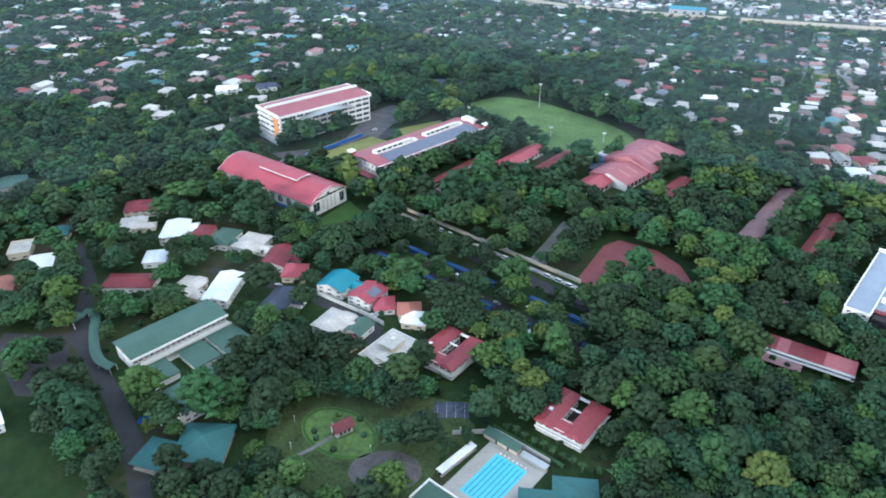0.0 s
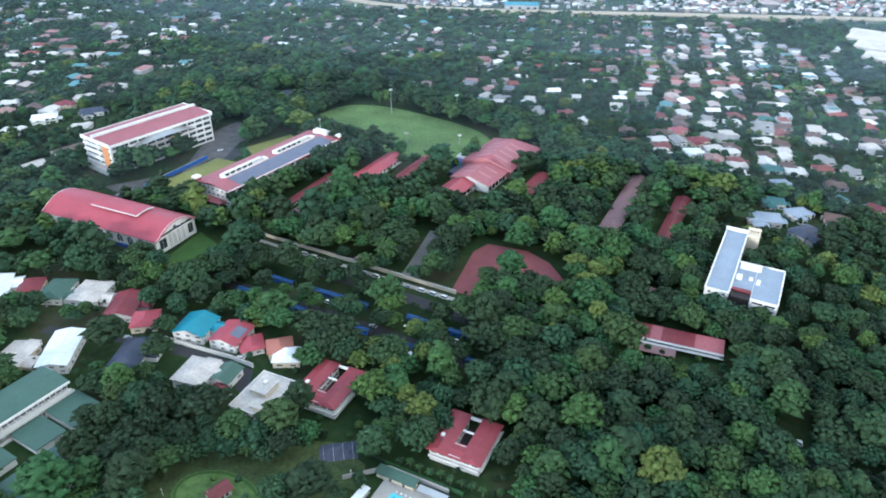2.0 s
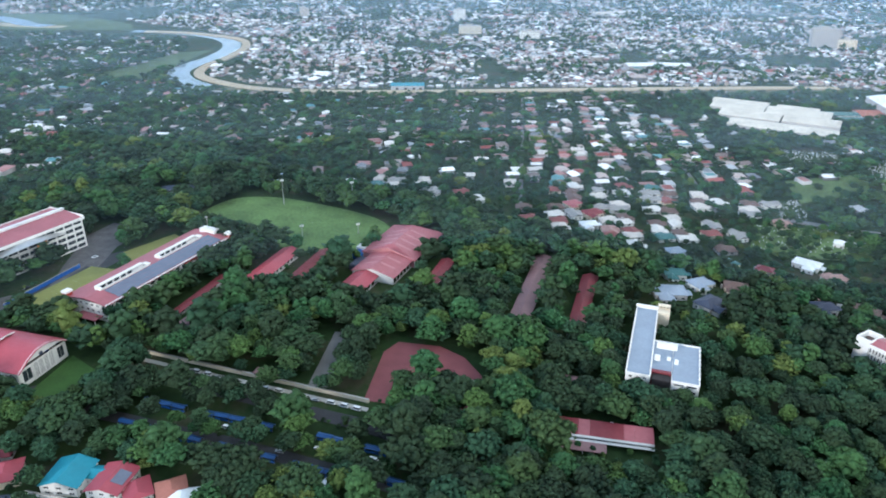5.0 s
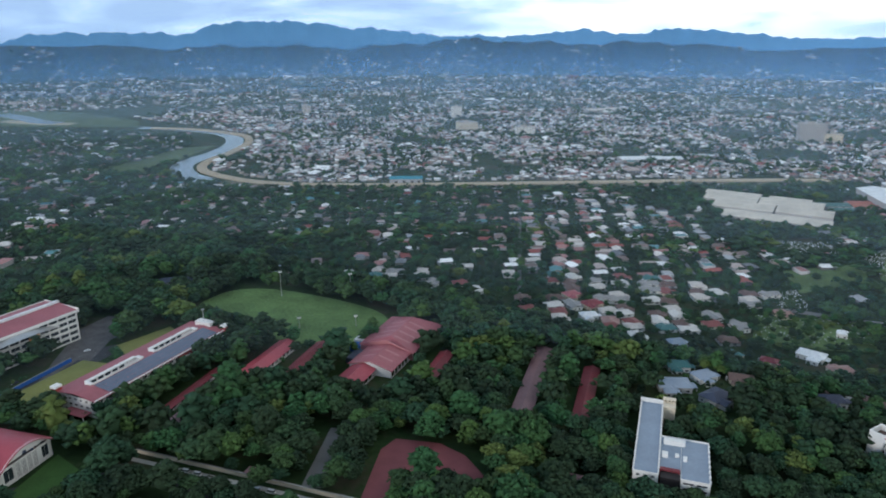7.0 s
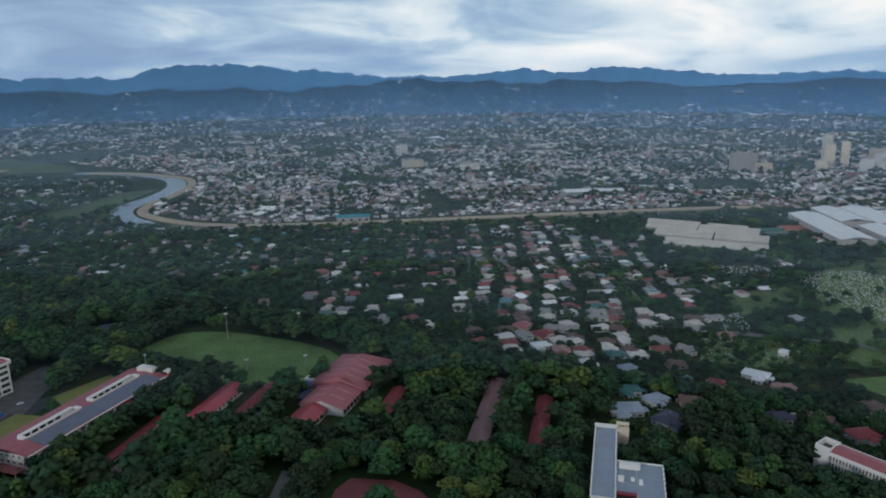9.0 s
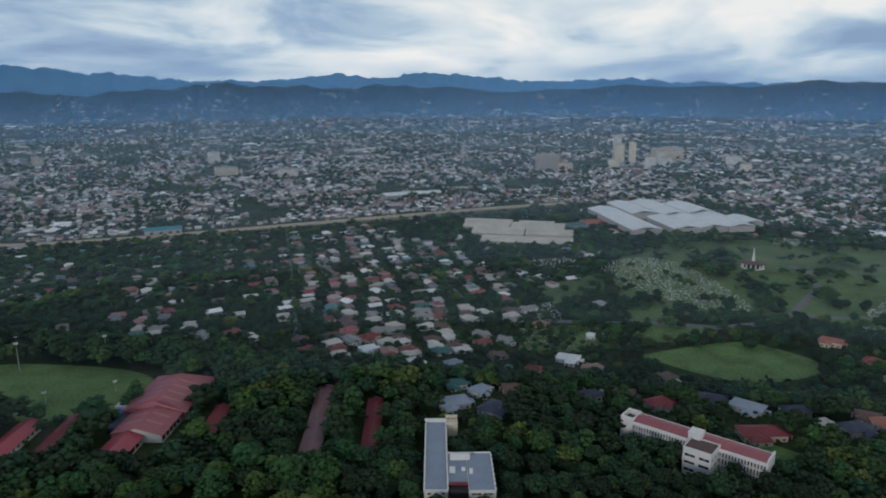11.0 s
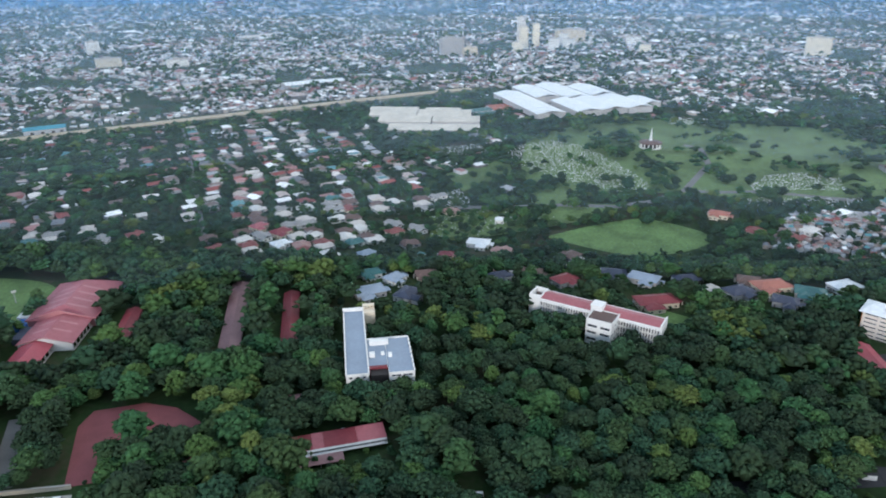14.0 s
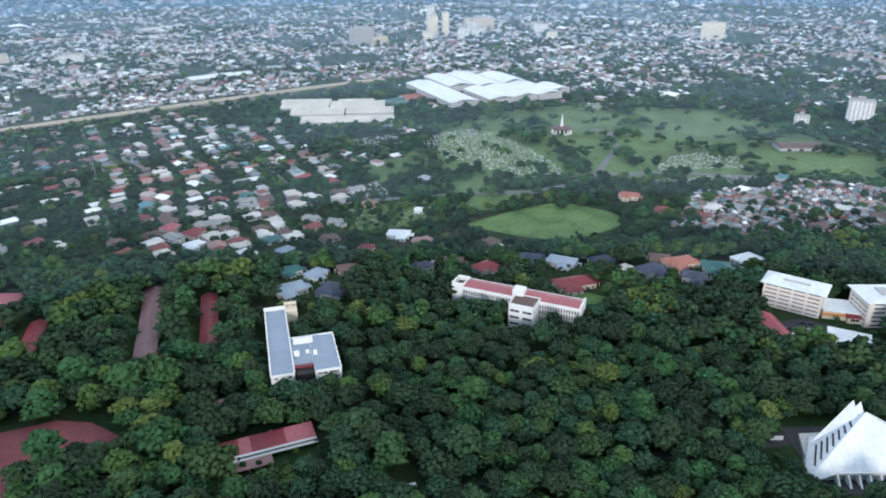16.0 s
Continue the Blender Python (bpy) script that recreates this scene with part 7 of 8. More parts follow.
def mausoleum():
    t = thing("monument", 662, 752, -40, "round columned memorial with red roof and white spire", "monument")
    keep(662, 752, 0, 20, 20)
    bm = bmesh.new()
    loft(bm, [disc(15, 16, 0), disc(15, 16, 1.2)])
    part("plinth", bm, WHITE_WALL, t)
    for k in range(14):
        q = 2 * math.pi * k / 14
        bm = bmesh.new()
        loft(bm, [disc(0.9, 6, 1.2, 13 * math.cos(q), 13 * math.sin(q)), disc(0.9, 6, 7, 13 * math.cos(q), 13 * math.sin(q))])
        part("column", bm, WHITE_WALL, t)
    bm = bmesh.new()
    loft(bm, [disc(15.5, 16, 7), disc(16, 16, 8), disc(5, 16, 10)])
    part("roof", bm, BROWN_ROOF, t)
    bm = bmesh.new()
    loft(bm, [disc(2.2, 8, 10), disc(1.4, 8, 17), disc(0.3, 8, 27)])
    part("spire", bm, WHITE_WALL, t)
    # drum coloured near-black for the shade behind the columns
    bm = bmesh.new()
    loft(bm, [disc(11, 16, 1.2), disc(11, 16, 7)])
    part("drum", bm, DARK, t)


mausoleum()


# cream made brighter and warmer, low sunlight put into the paint
SUNNY_WALL = surface("sunlit_cream_wall", (0.82, 0.74, 0.58), 0.75, 0.1, 4.0, 20, 0.01)


def tower_block(x, y, angle, L, W, H, wall, label, floors):
    t = thing("tower_block", x, y, angle, label, "tower block", "tower blocks")
    keep(x, y, angle, L, W)
    bm = bmesh.new()
    for (side, m, length) in SIDES(L, W):
        n, fh = max(3, int(length / 5)), H / floors
        p = length / n
        pierced(bm, length, H, [(p * i + 1.5, p * (i + 1) - 1.5, fh * k + 1.4, fh * (k + 1) - 1.0) for i in range(n) for k in range(floors)], 0.5, m)
    part("wall", bm, wall, t)
    boxes("glazing", GLASS, t, [(0.52, L - 0.52, 0.52, W - 0.52, 0, H - 0.4)])
    boxes("roof", CONCRETE, t, [(0, L, 0, W, H, H + 0.6), (L * 0.3, L * 0.6, W * 0.3, W * 0.7, H + 0.6, H + 5)])


for row in ((1150, 1835, -30, 26, 22, 62, SUNNY_WALL, "cream slab tower over the plain", 12), (1172, 1880, -30, 24, 22, 84, WHITE_WALL, "tall pale tower over the plain", 16), (1208, 1850, -30, 20, 20, 66, SUNNY_WALL, "slim cream tower over the plain", 14),
            (1210, 1770, -30, 30, 20, 30, WHITE_WALL, "white office block far off in the plain", 7), (1350, 1920, -20, 90, 40, 34, CREAM_WALL, "broad pale shopping block in the plain", 5), (885, 1815, -15, 62, 30, 44, GREY_WALL, "grey-green office slab over the roofs", 9),
            (1735, 1330, -50, 62, 26, 46, SUNNY_WALL, "yellowish slab block over far roofs", 9), (940, 1790, -15, 40, 20, 22, CREAM_WALL, "low cream block beside the office slab", 5), (1052, 560, -60, 34, 22, 34, WHITE_WALL, "white apartment block by the park", 9),
            (1105, 1800, -30, 30, 18, 24, SUNNY_WALL, "cream mid-rise block beside the towers", 6), (1265, 1775, -30, 34, 20, 26, WHITE_WALL, "white mid-rise block beside the towers", 6), (1300, 1840, -30, 24, 18, 34, WHITE_WALL, "white mid-rise block beside the towers", 8), (1490, 1760, -40, 44, 22, 22, WHITE_WALL, "broad white block in the far city", 5), (1400, 1600, -40, 30, 18, 20, SUNNY_WALL, "cream block among the far roofs", 5), (965, 590, -60, 20, 16, 16, WHITE_WALL, "white square block beside the park", 4), (-480, 2420, 10, 30, 24, 30, PALE_ROOF, "pale mid-rise block in the far city", 7), (20, 2350, 5, 34, 26, 34, WHITE_WALL, "white mid-rise block in the far city", 8), (30, 2050, 5, 60, 28, 20, CREAM_WALL, "broad cream school block", 5), (190, 1960, 5, 50, 24, 18, WHITE_WALL, "white mid-rise block in the far city", 4)):
    tower_block(*row)

# ---- memorial park ----


def drape(name, outline, material, lift, label, category="lawn"):
    """A lawn cut into cells, so that it follows the slope."""
    xs, ys = [p[0] for p in outline], [p[1] for p in outline]
    step = 9.0
    V, F = [], []
    for i in range(int((max(xs) - min(xs)) / step) + 1):
        for j in range(int((max(ys) - min(ys)) / step) + 1):
            x0, y0 = min(xs) + i * step, min(ys) + j * step
            cell = outline
            for axis, edge, sign in ((0, x0, 1), (0, x0 + step, -1), (1, y0, 1), (1, y0 + step, -1)):
                cut = []
                for p, q in zip(cell, cell[1:] + cell[:1]):
                    dp, dq = sign * (p[axis] - edge), sign * (q[axis] - edge)
                    if dp >= 0:
                        cut.append(p)
                    if (dp >= 0) != (dq >= 0):
                        f = dp / (dp - dq)
                        cut.append((p[0] + f * (q[0] - p[0]), p[1] + f * (q[1] - p[1])))
                cell = cut
            k = len(V)
            V += [(x, y, g(x, y) + lift) for x, y in cell]
            F += [(k, k + n, k + n + 1) for n in range(1, len(cell) - 1)]
    tagged(new(name, soup(name, V, [], F, material)), label, category, "", "structure")


def inside(x, y, poly):
    """Whether places lie in an outline (arrays or numbers)."""
    hit = np.zeros(np.shape(x), bool)
    for (ax, ay), (bx, by) in zip(poly, poly[1:] + poly[:1]):
        cross = ((ay > y) != (by > y))
        t = (np.asarray(y, float) - ay) / ((by - ay) or 1e-9)
        hit ^= cross & (np.asarray(x) < ax + t * (bx - ax))
    return hit


PARK = [(395, 640), (470, 640), (540, 606), (575, 560), (610, 520), (720, 478), (785, 378), (900, 420), (930, 560), (1000, 720), (930, 778), (840, 885), (700, 920), (560, 900), (470, 780), (430, 700)]
GRAVES = [[(518, 865), (574, 857), (594, 810), (577, 714), (551, 630), (528, 614), (488, 650), (483, 700), (469, 767), (478, 830)], [(689, 587), (740, 573), (755, 535), (720, 503), (675, 532), (625, 545), (640, 565)], [(289, 679), (364, 665), (405, 608), (315, 604), (264, 626)],
          [(412, 927), (479, 904), (468, 854), (402, 861)], [(330, 740), (361, 745), (350, 692), (315, 677)], [(594, 546), (640, 522), (712, 478), (690, 458), (620, 500), (580, 526)], [(800, 860), (860, 810), (900, 850), (840, 900)]]
OPEN = [[(643, 890), (784, 876), (790, 780), (705, 660), (650, 684), (672, 790)], [(735, 640), (790, 700), (840, 790), (921, 761), (985, 717), (875, 625), (893, 511), (880, 428), (790, 385), (735, 490), (790, 555)], [(391, 618), (481, 601), (459, 584), (380, 592)], [(374, 805), (475, 820), (446, 760), (360, 734)], [(590, 620), (650, 660), (700, 650), (640, 590)]]
drape("park_lawn", PARK, PARK_LAWN, 0.5, "open green memorial park lawn")
drape("park_lawn", [(374, 805), (475, 820), (446, 760), (360, 734)], PARK_LAWN, 0.5, "grass clearing in the park")
drape("park_lawn", [(264, 626), (289, 679), (364, 665), (395, 640), (430, 640), (481, 601), (459, 580), (380, 588), (315, 600)], PARK_LAWN, 0.48, "park grass with graves below the slope")
drape("meadow", [(-1900, 2230), (-1200, 2125), (-900, 2120), (-960, 2260), (-1250, 2500), (-1700, 2650)], MEADOW, 0.25, "rough green meadow by the river", "meadow")
drape("meadow", [(-720, 1440), (-585, 1410), (-580, 1600), (-562, 1760), (-650, 1720), (-660, 1560)], MEADOW, 0.25, "rough green river bank", "meadow")
FIELD = bend([(362, 570), (415, 568), (468, 558), (482, 540), (494, 508), (495, 488), (481, 473), (443, 472), (406, 488), (384, 519), (362, 570)], 2)[:-1]
drape("field", FIELD, LAWN, 0.6, "mown green playing field by the park", "field")
keep(434, 520, -29, 62, 32)
keep(388, 556, -20, 22, 12)
open_view(424, 508, 56, 16)
R = np.random.RandomState(11)


def graves():
    pts = []
    for poly in GRAVES:
        xs, ys = [p[0] for p in poly], [p[1] for p in poly]
        n = int((max(xs) - min(xs)) * (max(ys) - min(ys)) / (30 if min(xs) < 300 else 10))
        p = np.stack([R.uniform(min(xs), max(xs), n), R.uniform(min(ys), max(ys), n)], 1)
        pts.append(p[inside(p[:, 0], p[:, 1], poly)])
    p = np.concatenate(pts)
    p = np.column_stack([p, gz(p[:, 0], p[:, 1]) + 0.4])
    T = [(-0.5, -0.5, 0), (0.5, -0.5, 0), (0.5, 0.5, 0), (-0.5, 0.5, 0), (-0.4, -0.4, 1), (0.4, -0.4, 1), (0.4, 0.4, 1), (-0.4, 0.4, 1)]
    V, Q, _ = stamp(T, [(4, 5, 6, 7), (0, 1, 5, 4), (1, 2, 6, 5), (2, 3, 7, 6), (3, 0, 4, 7)], [], p, np.full(len(p), -0.5), R.uniform(0.5, 1.3, len(p)), R.uniform(0.4, 1.0, len(p)), R.uniform(0.3, 1.0, len(p)))
    tagged(new("gravestones", soup("gravestones", V, Q, [], STONE)), "countless white gravestones on the park lawn", "gravestones", "", "stuff")


graves()

# ---- scattered houses of the plain ----
CITY = [surface("far_roof_" + n, c, 0.65, 0.32, 5, 60, 0.0, by_island=0.9) for n, c in (("white", (0.84, 0.84, 0.83)), ("pale", (0.62, 0.58, 0.54)), ("grey", (0.34, 0.35, 0.37)), ("dust", (0.42, 0.35, 0.32)),
        ("pink", (0.33, 0.17, 0.16)), ("red", (0.25, 0.065, 0.055)), ("brown", (0.19, 0.14, 0.125)), ("teal", (0.10, 0.24, 0.26)), ("slate", (0.165, 0.175, 0.195)))]
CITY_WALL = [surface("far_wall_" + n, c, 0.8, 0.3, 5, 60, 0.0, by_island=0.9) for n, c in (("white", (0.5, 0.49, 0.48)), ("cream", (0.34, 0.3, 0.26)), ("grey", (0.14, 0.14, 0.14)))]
HIP = [(-0.5, -0.5, 0), (0.5, -0.5, 0), (0.5, 0.5, 0), (-0.5, 0.5, 0), (-0.5, -0.5, 1), (0.5, -0.5, 1), (0.5, 0.5, 1), (-0.5, 0.5, 1),
       (-0.56, -0.57, 0.98), (0.56, -0.57, 0.98), (0.56, 0.57, 0.98), (-0.56, 0.57, 0.98), (-0.22, 0, 1.42), (0.22, 0, 1.42)]
HIP_Q, HIP_T = [(0, 1, 5, 4), (1, 2, 6, 5), (2, 3, 7, 6), (3, 0, 4, 7), (8, 9, 13, 12), (10, 11, 12, 13)], [(9, 10, 13), (11, 8, 12)]
GAB = [*HIP[:12], (-0.56, 0, 1.4), (0.56, 0, 1.4), (-0.5, 0, 1.37), (0.5, 0, 1.37)]
GAB_Q, GAB_T = HIP_Q, [(5, 6, 15), (7, 4, 14)]
FLAT = [*HIP[:8], (-0.45, -0.45, 0.95), (0.45, -0.45, 0.95), (0.45, 0.45, 0.95), (-0.45, 0.45, 0.95)]
FLAT_Q = [(0, 1, 5, 4), (1, 2, 6, 5), (2, 3, 7, 6), (3, 0, 4, 7), (8, 9, 10, 11), (4, 5, 9, 8), (5, 6, 10, 9), (6, 7, 11, 10), (7, 4, 8, 11)]


def town(name, p, angle, size, tall, weights, label, flat=0.3):
    """Many houses in one mesh: walls below, hipped, gabled or flat roofs above."""
    n = len(p)
    p = np.column_stack([p, gz(p[:, 0], p[:, 1]) - 0.3])
    kind = np.where(R.rand(n) < flat, 2, R.randint(0, 2, n))
    roof = R.choice(len(CITY), n, p=np.array(weights) / sum(weights))
    wall = R.choice(3, n, p=[0.36, 0.3, 0.34]) + len(CITY)
    Vs, Qs, Ts, QM, TM, base = [], [], [], [], [], 0
    for k, (T, q, t, top) in enumerate(((HIP, HIP_Q, HIP_T, 4), (GAB, GAB_Q, GAB_T, 4), (FLAT, FLAT_Q, [], 4))):
        s = np.flatnonzero(kind == k)
        if len(s) == 0:
            continue
        V, Q, Tr = stamp(T, q, t, p[s], angle[s], size[s, 0], size[s, 1], tall[s])
        Vs.append(V)
        Qs.append(Q + base)
        Ts.append(Tr + base)
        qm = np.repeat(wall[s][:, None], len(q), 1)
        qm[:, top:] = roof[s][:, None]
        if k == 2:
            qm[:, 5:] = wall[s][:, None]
        QM.append(qm.ravel())
        if len(t):
            tm = np.repeat((roof if k == 0 else wall)[s][:, None], len(t), 1)
            TM.append(tm.ravel())
        base += len(V)
    data = soup(name, np.concatenate(Vs), np.concatenate(Qs), np.concatenate(Ts), CITY + CITY_WALL, np.concatenate(QM), np.concatenate(TM))
    tagged(new(name, data), label, "houses", "", "stuff")


def jitter(x0, x1, y0, y1, step, loose, turn=0.0):
    """A shaken grid of places."""
    X, Y = np.meshgrid(np.arange(x0, x1, step), np.arange(y0, y1, step))
    p = np.stack([X.ravel(), Y.ravel()], 1) + R.uniform(-loose, loose, (X.size, 2)) * step
    c, s = math.cos(turn), math.sin(turn)
    m = p.mean(0)
    return (p - m) @ np.array([[c, s], [-s, c]]) + m


def in_view(p, pad=0.0):
    """Places that some stretch of the flight looks over."""
    a = np.degrees(np.arctan2(p[:, 0] + 15, p[:, 1] - 40))
    return (a > -60 - pad) & (a < 72 + pad)


def south_of_river(p):
    return p[:, 1] < np.interp(p[:, 0], [-2000, -700, -560, -480, -300, 700, 900, 2500], [2200, 1950, 1560, 1340, 1265, 1270, 1220, 900])


def beyond_river(p):
    lim = np.interp(p[:, 0], [-2500, -1000, -700, -530, -480, -300, 700, 860, 900, 1000, 1050, 2500], [2550, 2330, 2120, 1950, 1440, 1318, 1350, 1230, 960, 800, 700, -200])
    return p[:, 1] > lim


def simple_house(i, roof, wall, L, W, H, rise, hip, label):
    t = thing("house", 0, 0, 0, label, "house", "houses of the plain", 0.0)
    bm = bmesh.new()
    for side, m, length in SIDES(L, W):
        pierced(bm, length, H, [(length * 0.2, length * 0.4, H * 0.3, H * 0.7), (length * 0.6, length * 0.8, H * 0.3, H * 0.7)], 0.3, pose(-L / 2, -W / 2, 0) @ m)
    part("wall", bm, wall, t)
    bm = bmesh.new()
    gable(bm, L, W, H, rise, 0.8, 0.25, pose(-L / 2, -W / 2, 0), hip=hip)
    part("roof", bm, roof, t)
    bm = bmesh.new()
    gable(bm, W * 0.75, L * 0.45, H - 0.5, rise * 0.85, 0.7, 0.25, pose(L * 0.32 if i % 2 else -L * 0.02, -W * 0.72, 0, 0, 0, 90), hip=hip * 0.5)
    part("wing_roof", bm, roof, t)
    wx = L * 0.32 if i % 2 else -L * 0.02
    boxes("wing_wall", wall, t, [(wx - L * 0.45, wx, -W * 0.72, -W / 2 - 0.02, 0, H - 0.6)])
    boxes("window_band", GLASS, t, [(-L / 2 + 0.35, L / 2 - 0.35, -W / 2 + 0.35, W / 2 - 0.35, 0, H - 0.3)], "dark windows")
    return t


HOUSE_WHITE = surface("dusty_white_roof", (0.58, 0.56, 0.53), 0.6, 0.3, 1.5, 8, 0.01)
HOUSE_GREY = surface("weathered_grey_roof", (0.27, 0.265, 0.26), 0.65, 0.3, 1.5, 8, 0.01, lines=0.3)
HOUSE_PINK = surface("faded_terracotta_roof", (0.33, 0.2, 0.175), 0.7, 0.25, 1.0, 7, 0.02, lines=0.3)
HOUSE_RED = surface("old_red_tile_roof", (0.21, 0.07, 0.065), 0.7, 0.25, 1.0, 7, 0.02, lines=0.3)
VALLEY = [simple_house(i, *row) for i, row in enumerate((
    (HOUSE_WHITE, WHITE_WALL, 17, 12, 3.8, 2.0, 3.0, "white house with white hipped roof in the plain"), (HOUSE_PINK, CREAM_WALL, 18, 13, 3.8, 2.4, 4.5, "cream house with pinkish roof in the plain"),
    (HOUSE_RED, CREAM_WALL, 16, 13, 3.6, 2.4, 4.0, "house with dark red roof in the plain"), (BROWN_ROOF, GREY_WALL, 17, 13, 3.6, 2.4, 4.5, "house with brown roof in the plain"),
    (PALE_ROOF, WHITE_WALL, 16, 13, 4.2, 1.4, 2.5, "white house with pale grey roof in the plain"), (HOUSE_GREY, WHITE_WALL, 20, 11, 4, 2.0, 0.0, "long house with grey gabled roof in the plain"),
    (ORANGE_ROOF, CREAM_WALL, 15, 13, 3.8, 2.4, 4.5, "cream house with orange roof in the plain"), (TEAL_DARK, WHITE_WALL, 16, 12, 3.8, 2.2, 4.0, "white house with dark teal roof in the plain")))]


def valley_houses():
    """Rows along the straight streets; the nearest stand as things of their own, the rest in one mesh."""
    # two rows back to back, then a street
    xs = np.arange(-1700, 1500, 25.0)
    X, Y = np.meshgrid(xs, np.arange(150, 2200, 17.5))
    X = X + np.where((np.arange(len(xs)) % 2) == 0, 2.6, -2.6)[None, :]
    p = np.stack([X.ravel(), Y.ravel()], 1) + R.uniform(-1, 1, (X.size, 2)) * np.array([3.4, 4.5])
    p[:, 0] += 9 * np.sin(p[:, 1] / 130.0) + 5 * np.sin(p[:, 1] / 47.0 + p[:, 0] / 200.0)
    wild = (p[:, 0] < -190) | (p[:, 0] > 430)
    p = p + np.where(wild[:, None], R.uniform(-6, 6, p.shape), 0)
    q = radians(6)
    m = p.mean(0)
    p = (p - m) @ np.array([[math.cos(q), -math.sin(q)], [math.sin(q), math.cos(q)]]) + m
    s = p[:, 1] + 0.6 * p[:, 0]
    dense = inside(p[:, 0], p[:, 1], [(62, 640), (104, 612), (231, 630), (312, 668), (350, 850), (352, 1060), (268, 1220), (90, 1235), (84, 880)])
    mid = (p[:, 0] > -190) & (p[:, 0] <= 90) & (p[:, 1] > 700)
    prob = np.where(dense, 0.78, np.where(mid, 0.42, np.where(p[:, 0] < -190, 0.42, 0.16)))
    prob = np.where((p[:, 1] > 760) & (p[:, 1] < 1000) & (p[:, 0] > 345), 0.12, prob)
    prob = np.where((p[:, 0] < 40) & (p[:, 0] > -330) & (p[:, 1] < 740), 0.1, prob)
    prob = np.where((p[:, 0] < -125) & (p[:, 0] > -470) & (p[:, 1] < 960), 0.1, prob)
    prob = np.where((p[:, 0] > 365) & (p[:, 0] < 525) & (p[:, 1] < 660), -1.0, prob)
    gaps = np.array([noise.noise(Vector((x / 60.0, y / 60.0, 8.0))) for x, y in p])
    prob = np.clip(prob + 0.8 * np.minimum(gaps, 0.15), 0.0, 1)
    ok = south_of_river(p) & in_view(p) & (R.rand(len(p)) < prob) & ((s > 640) | ((p[:, 0] < -400) & (p[:, 1] > 470)) | ((p[:, 0] < -230) & (p[:, 1] > 720))) & ~inside(p[:, 0], p[:, 1], PARK)
    for poly in GRAVES:
        ok &= ~inside(p[:, 0], p[:, 1], poly)
    p = p[ok]
    p = p[is_free(p[:, 0], p[:, 1], 7.0)]
    p = p[np.argsort(np.hypot(p[:, 0] + 15, p[:, 1] - 50))]
    a = np.radians(96 + 90 * R.randint(0, 2, len(p)) + R.uniform(-12, 12, len(p)))
    for i in range(110):
        src = VALLEY[R.choice(8, p=[0.17, 0.17, 0.1, 0.2, 0.2, 0.1, 0.02, 0.04])]
        copy_thing(src, pose(p[i, 0], p[i, 1], g(*p[i]) - 0.3, 0, 0, math.degrees(a[i])))
        keep(p[i, 0], p[i, 1], math.degrees(a[i]), 8.5, 6.5)
    for i, src in enumerate(VALLEY):
        src.matrix_basis = pose(p[110 + i, 0], p[110 + i, 1], g(*p[110 + i]) - 0.3, 0, 0, math.degrees(a[110 + i]))
        keep(p[110 + i, 0], p[110 + i, 1], math.degrees(a[110 + i]), 8, 6)
    p, a = p[118:], a[118:]
    for (x, y), q in zip(p, a):
        keep(x, y, math.degrees(q), 7.5, 6)
    size = np.column_stack([R.uniform(13, 19, len(p)), R.uniform(10, 14, len(p))])
    town("suburb_houses", p, a, size, R.uniform(3.2, 5.2, len(p)), (11, 10, 11, 10, 15, 12, 16, 5, 8), "suburban houses with mixed roofs among trees")


valley_houses()


SHANTY = [(508, 436), (597, 478), (649, 460), (728, 428), (778, 372), (860, 300), (800, 180), (640, 200), (512, 245), (500, 285), (533, 318), (566, 366), (541, 405)]


def shanty():
    poly = SHANTY
    p = jitter(480, 920, 190, 510, 6.0, 0.36, 0.4)
    p = p[inside(p[:, 0], p[:, 1], poly) & (R.rand(len(p)) < 0.86)]
    p = p[is_free(p[:, 0], p[:, 1], 3.0)]
    n = len(p)
    town("hillside_houses", p, np.radians(-35) + R.choice([0, 1.57], n) + R.uniform(-0.3, 0.3, n), np.column_stack([R.uniform(3.4, 7.2, n), R.uniform(3.0, 5.6, n)]), R.uniform(2.4, 5.2, n), (7, 5, 16, 16, 10, 12, 20, 9, 16), "crowded low houses with patched metal roofs", 0.22)


shanty()


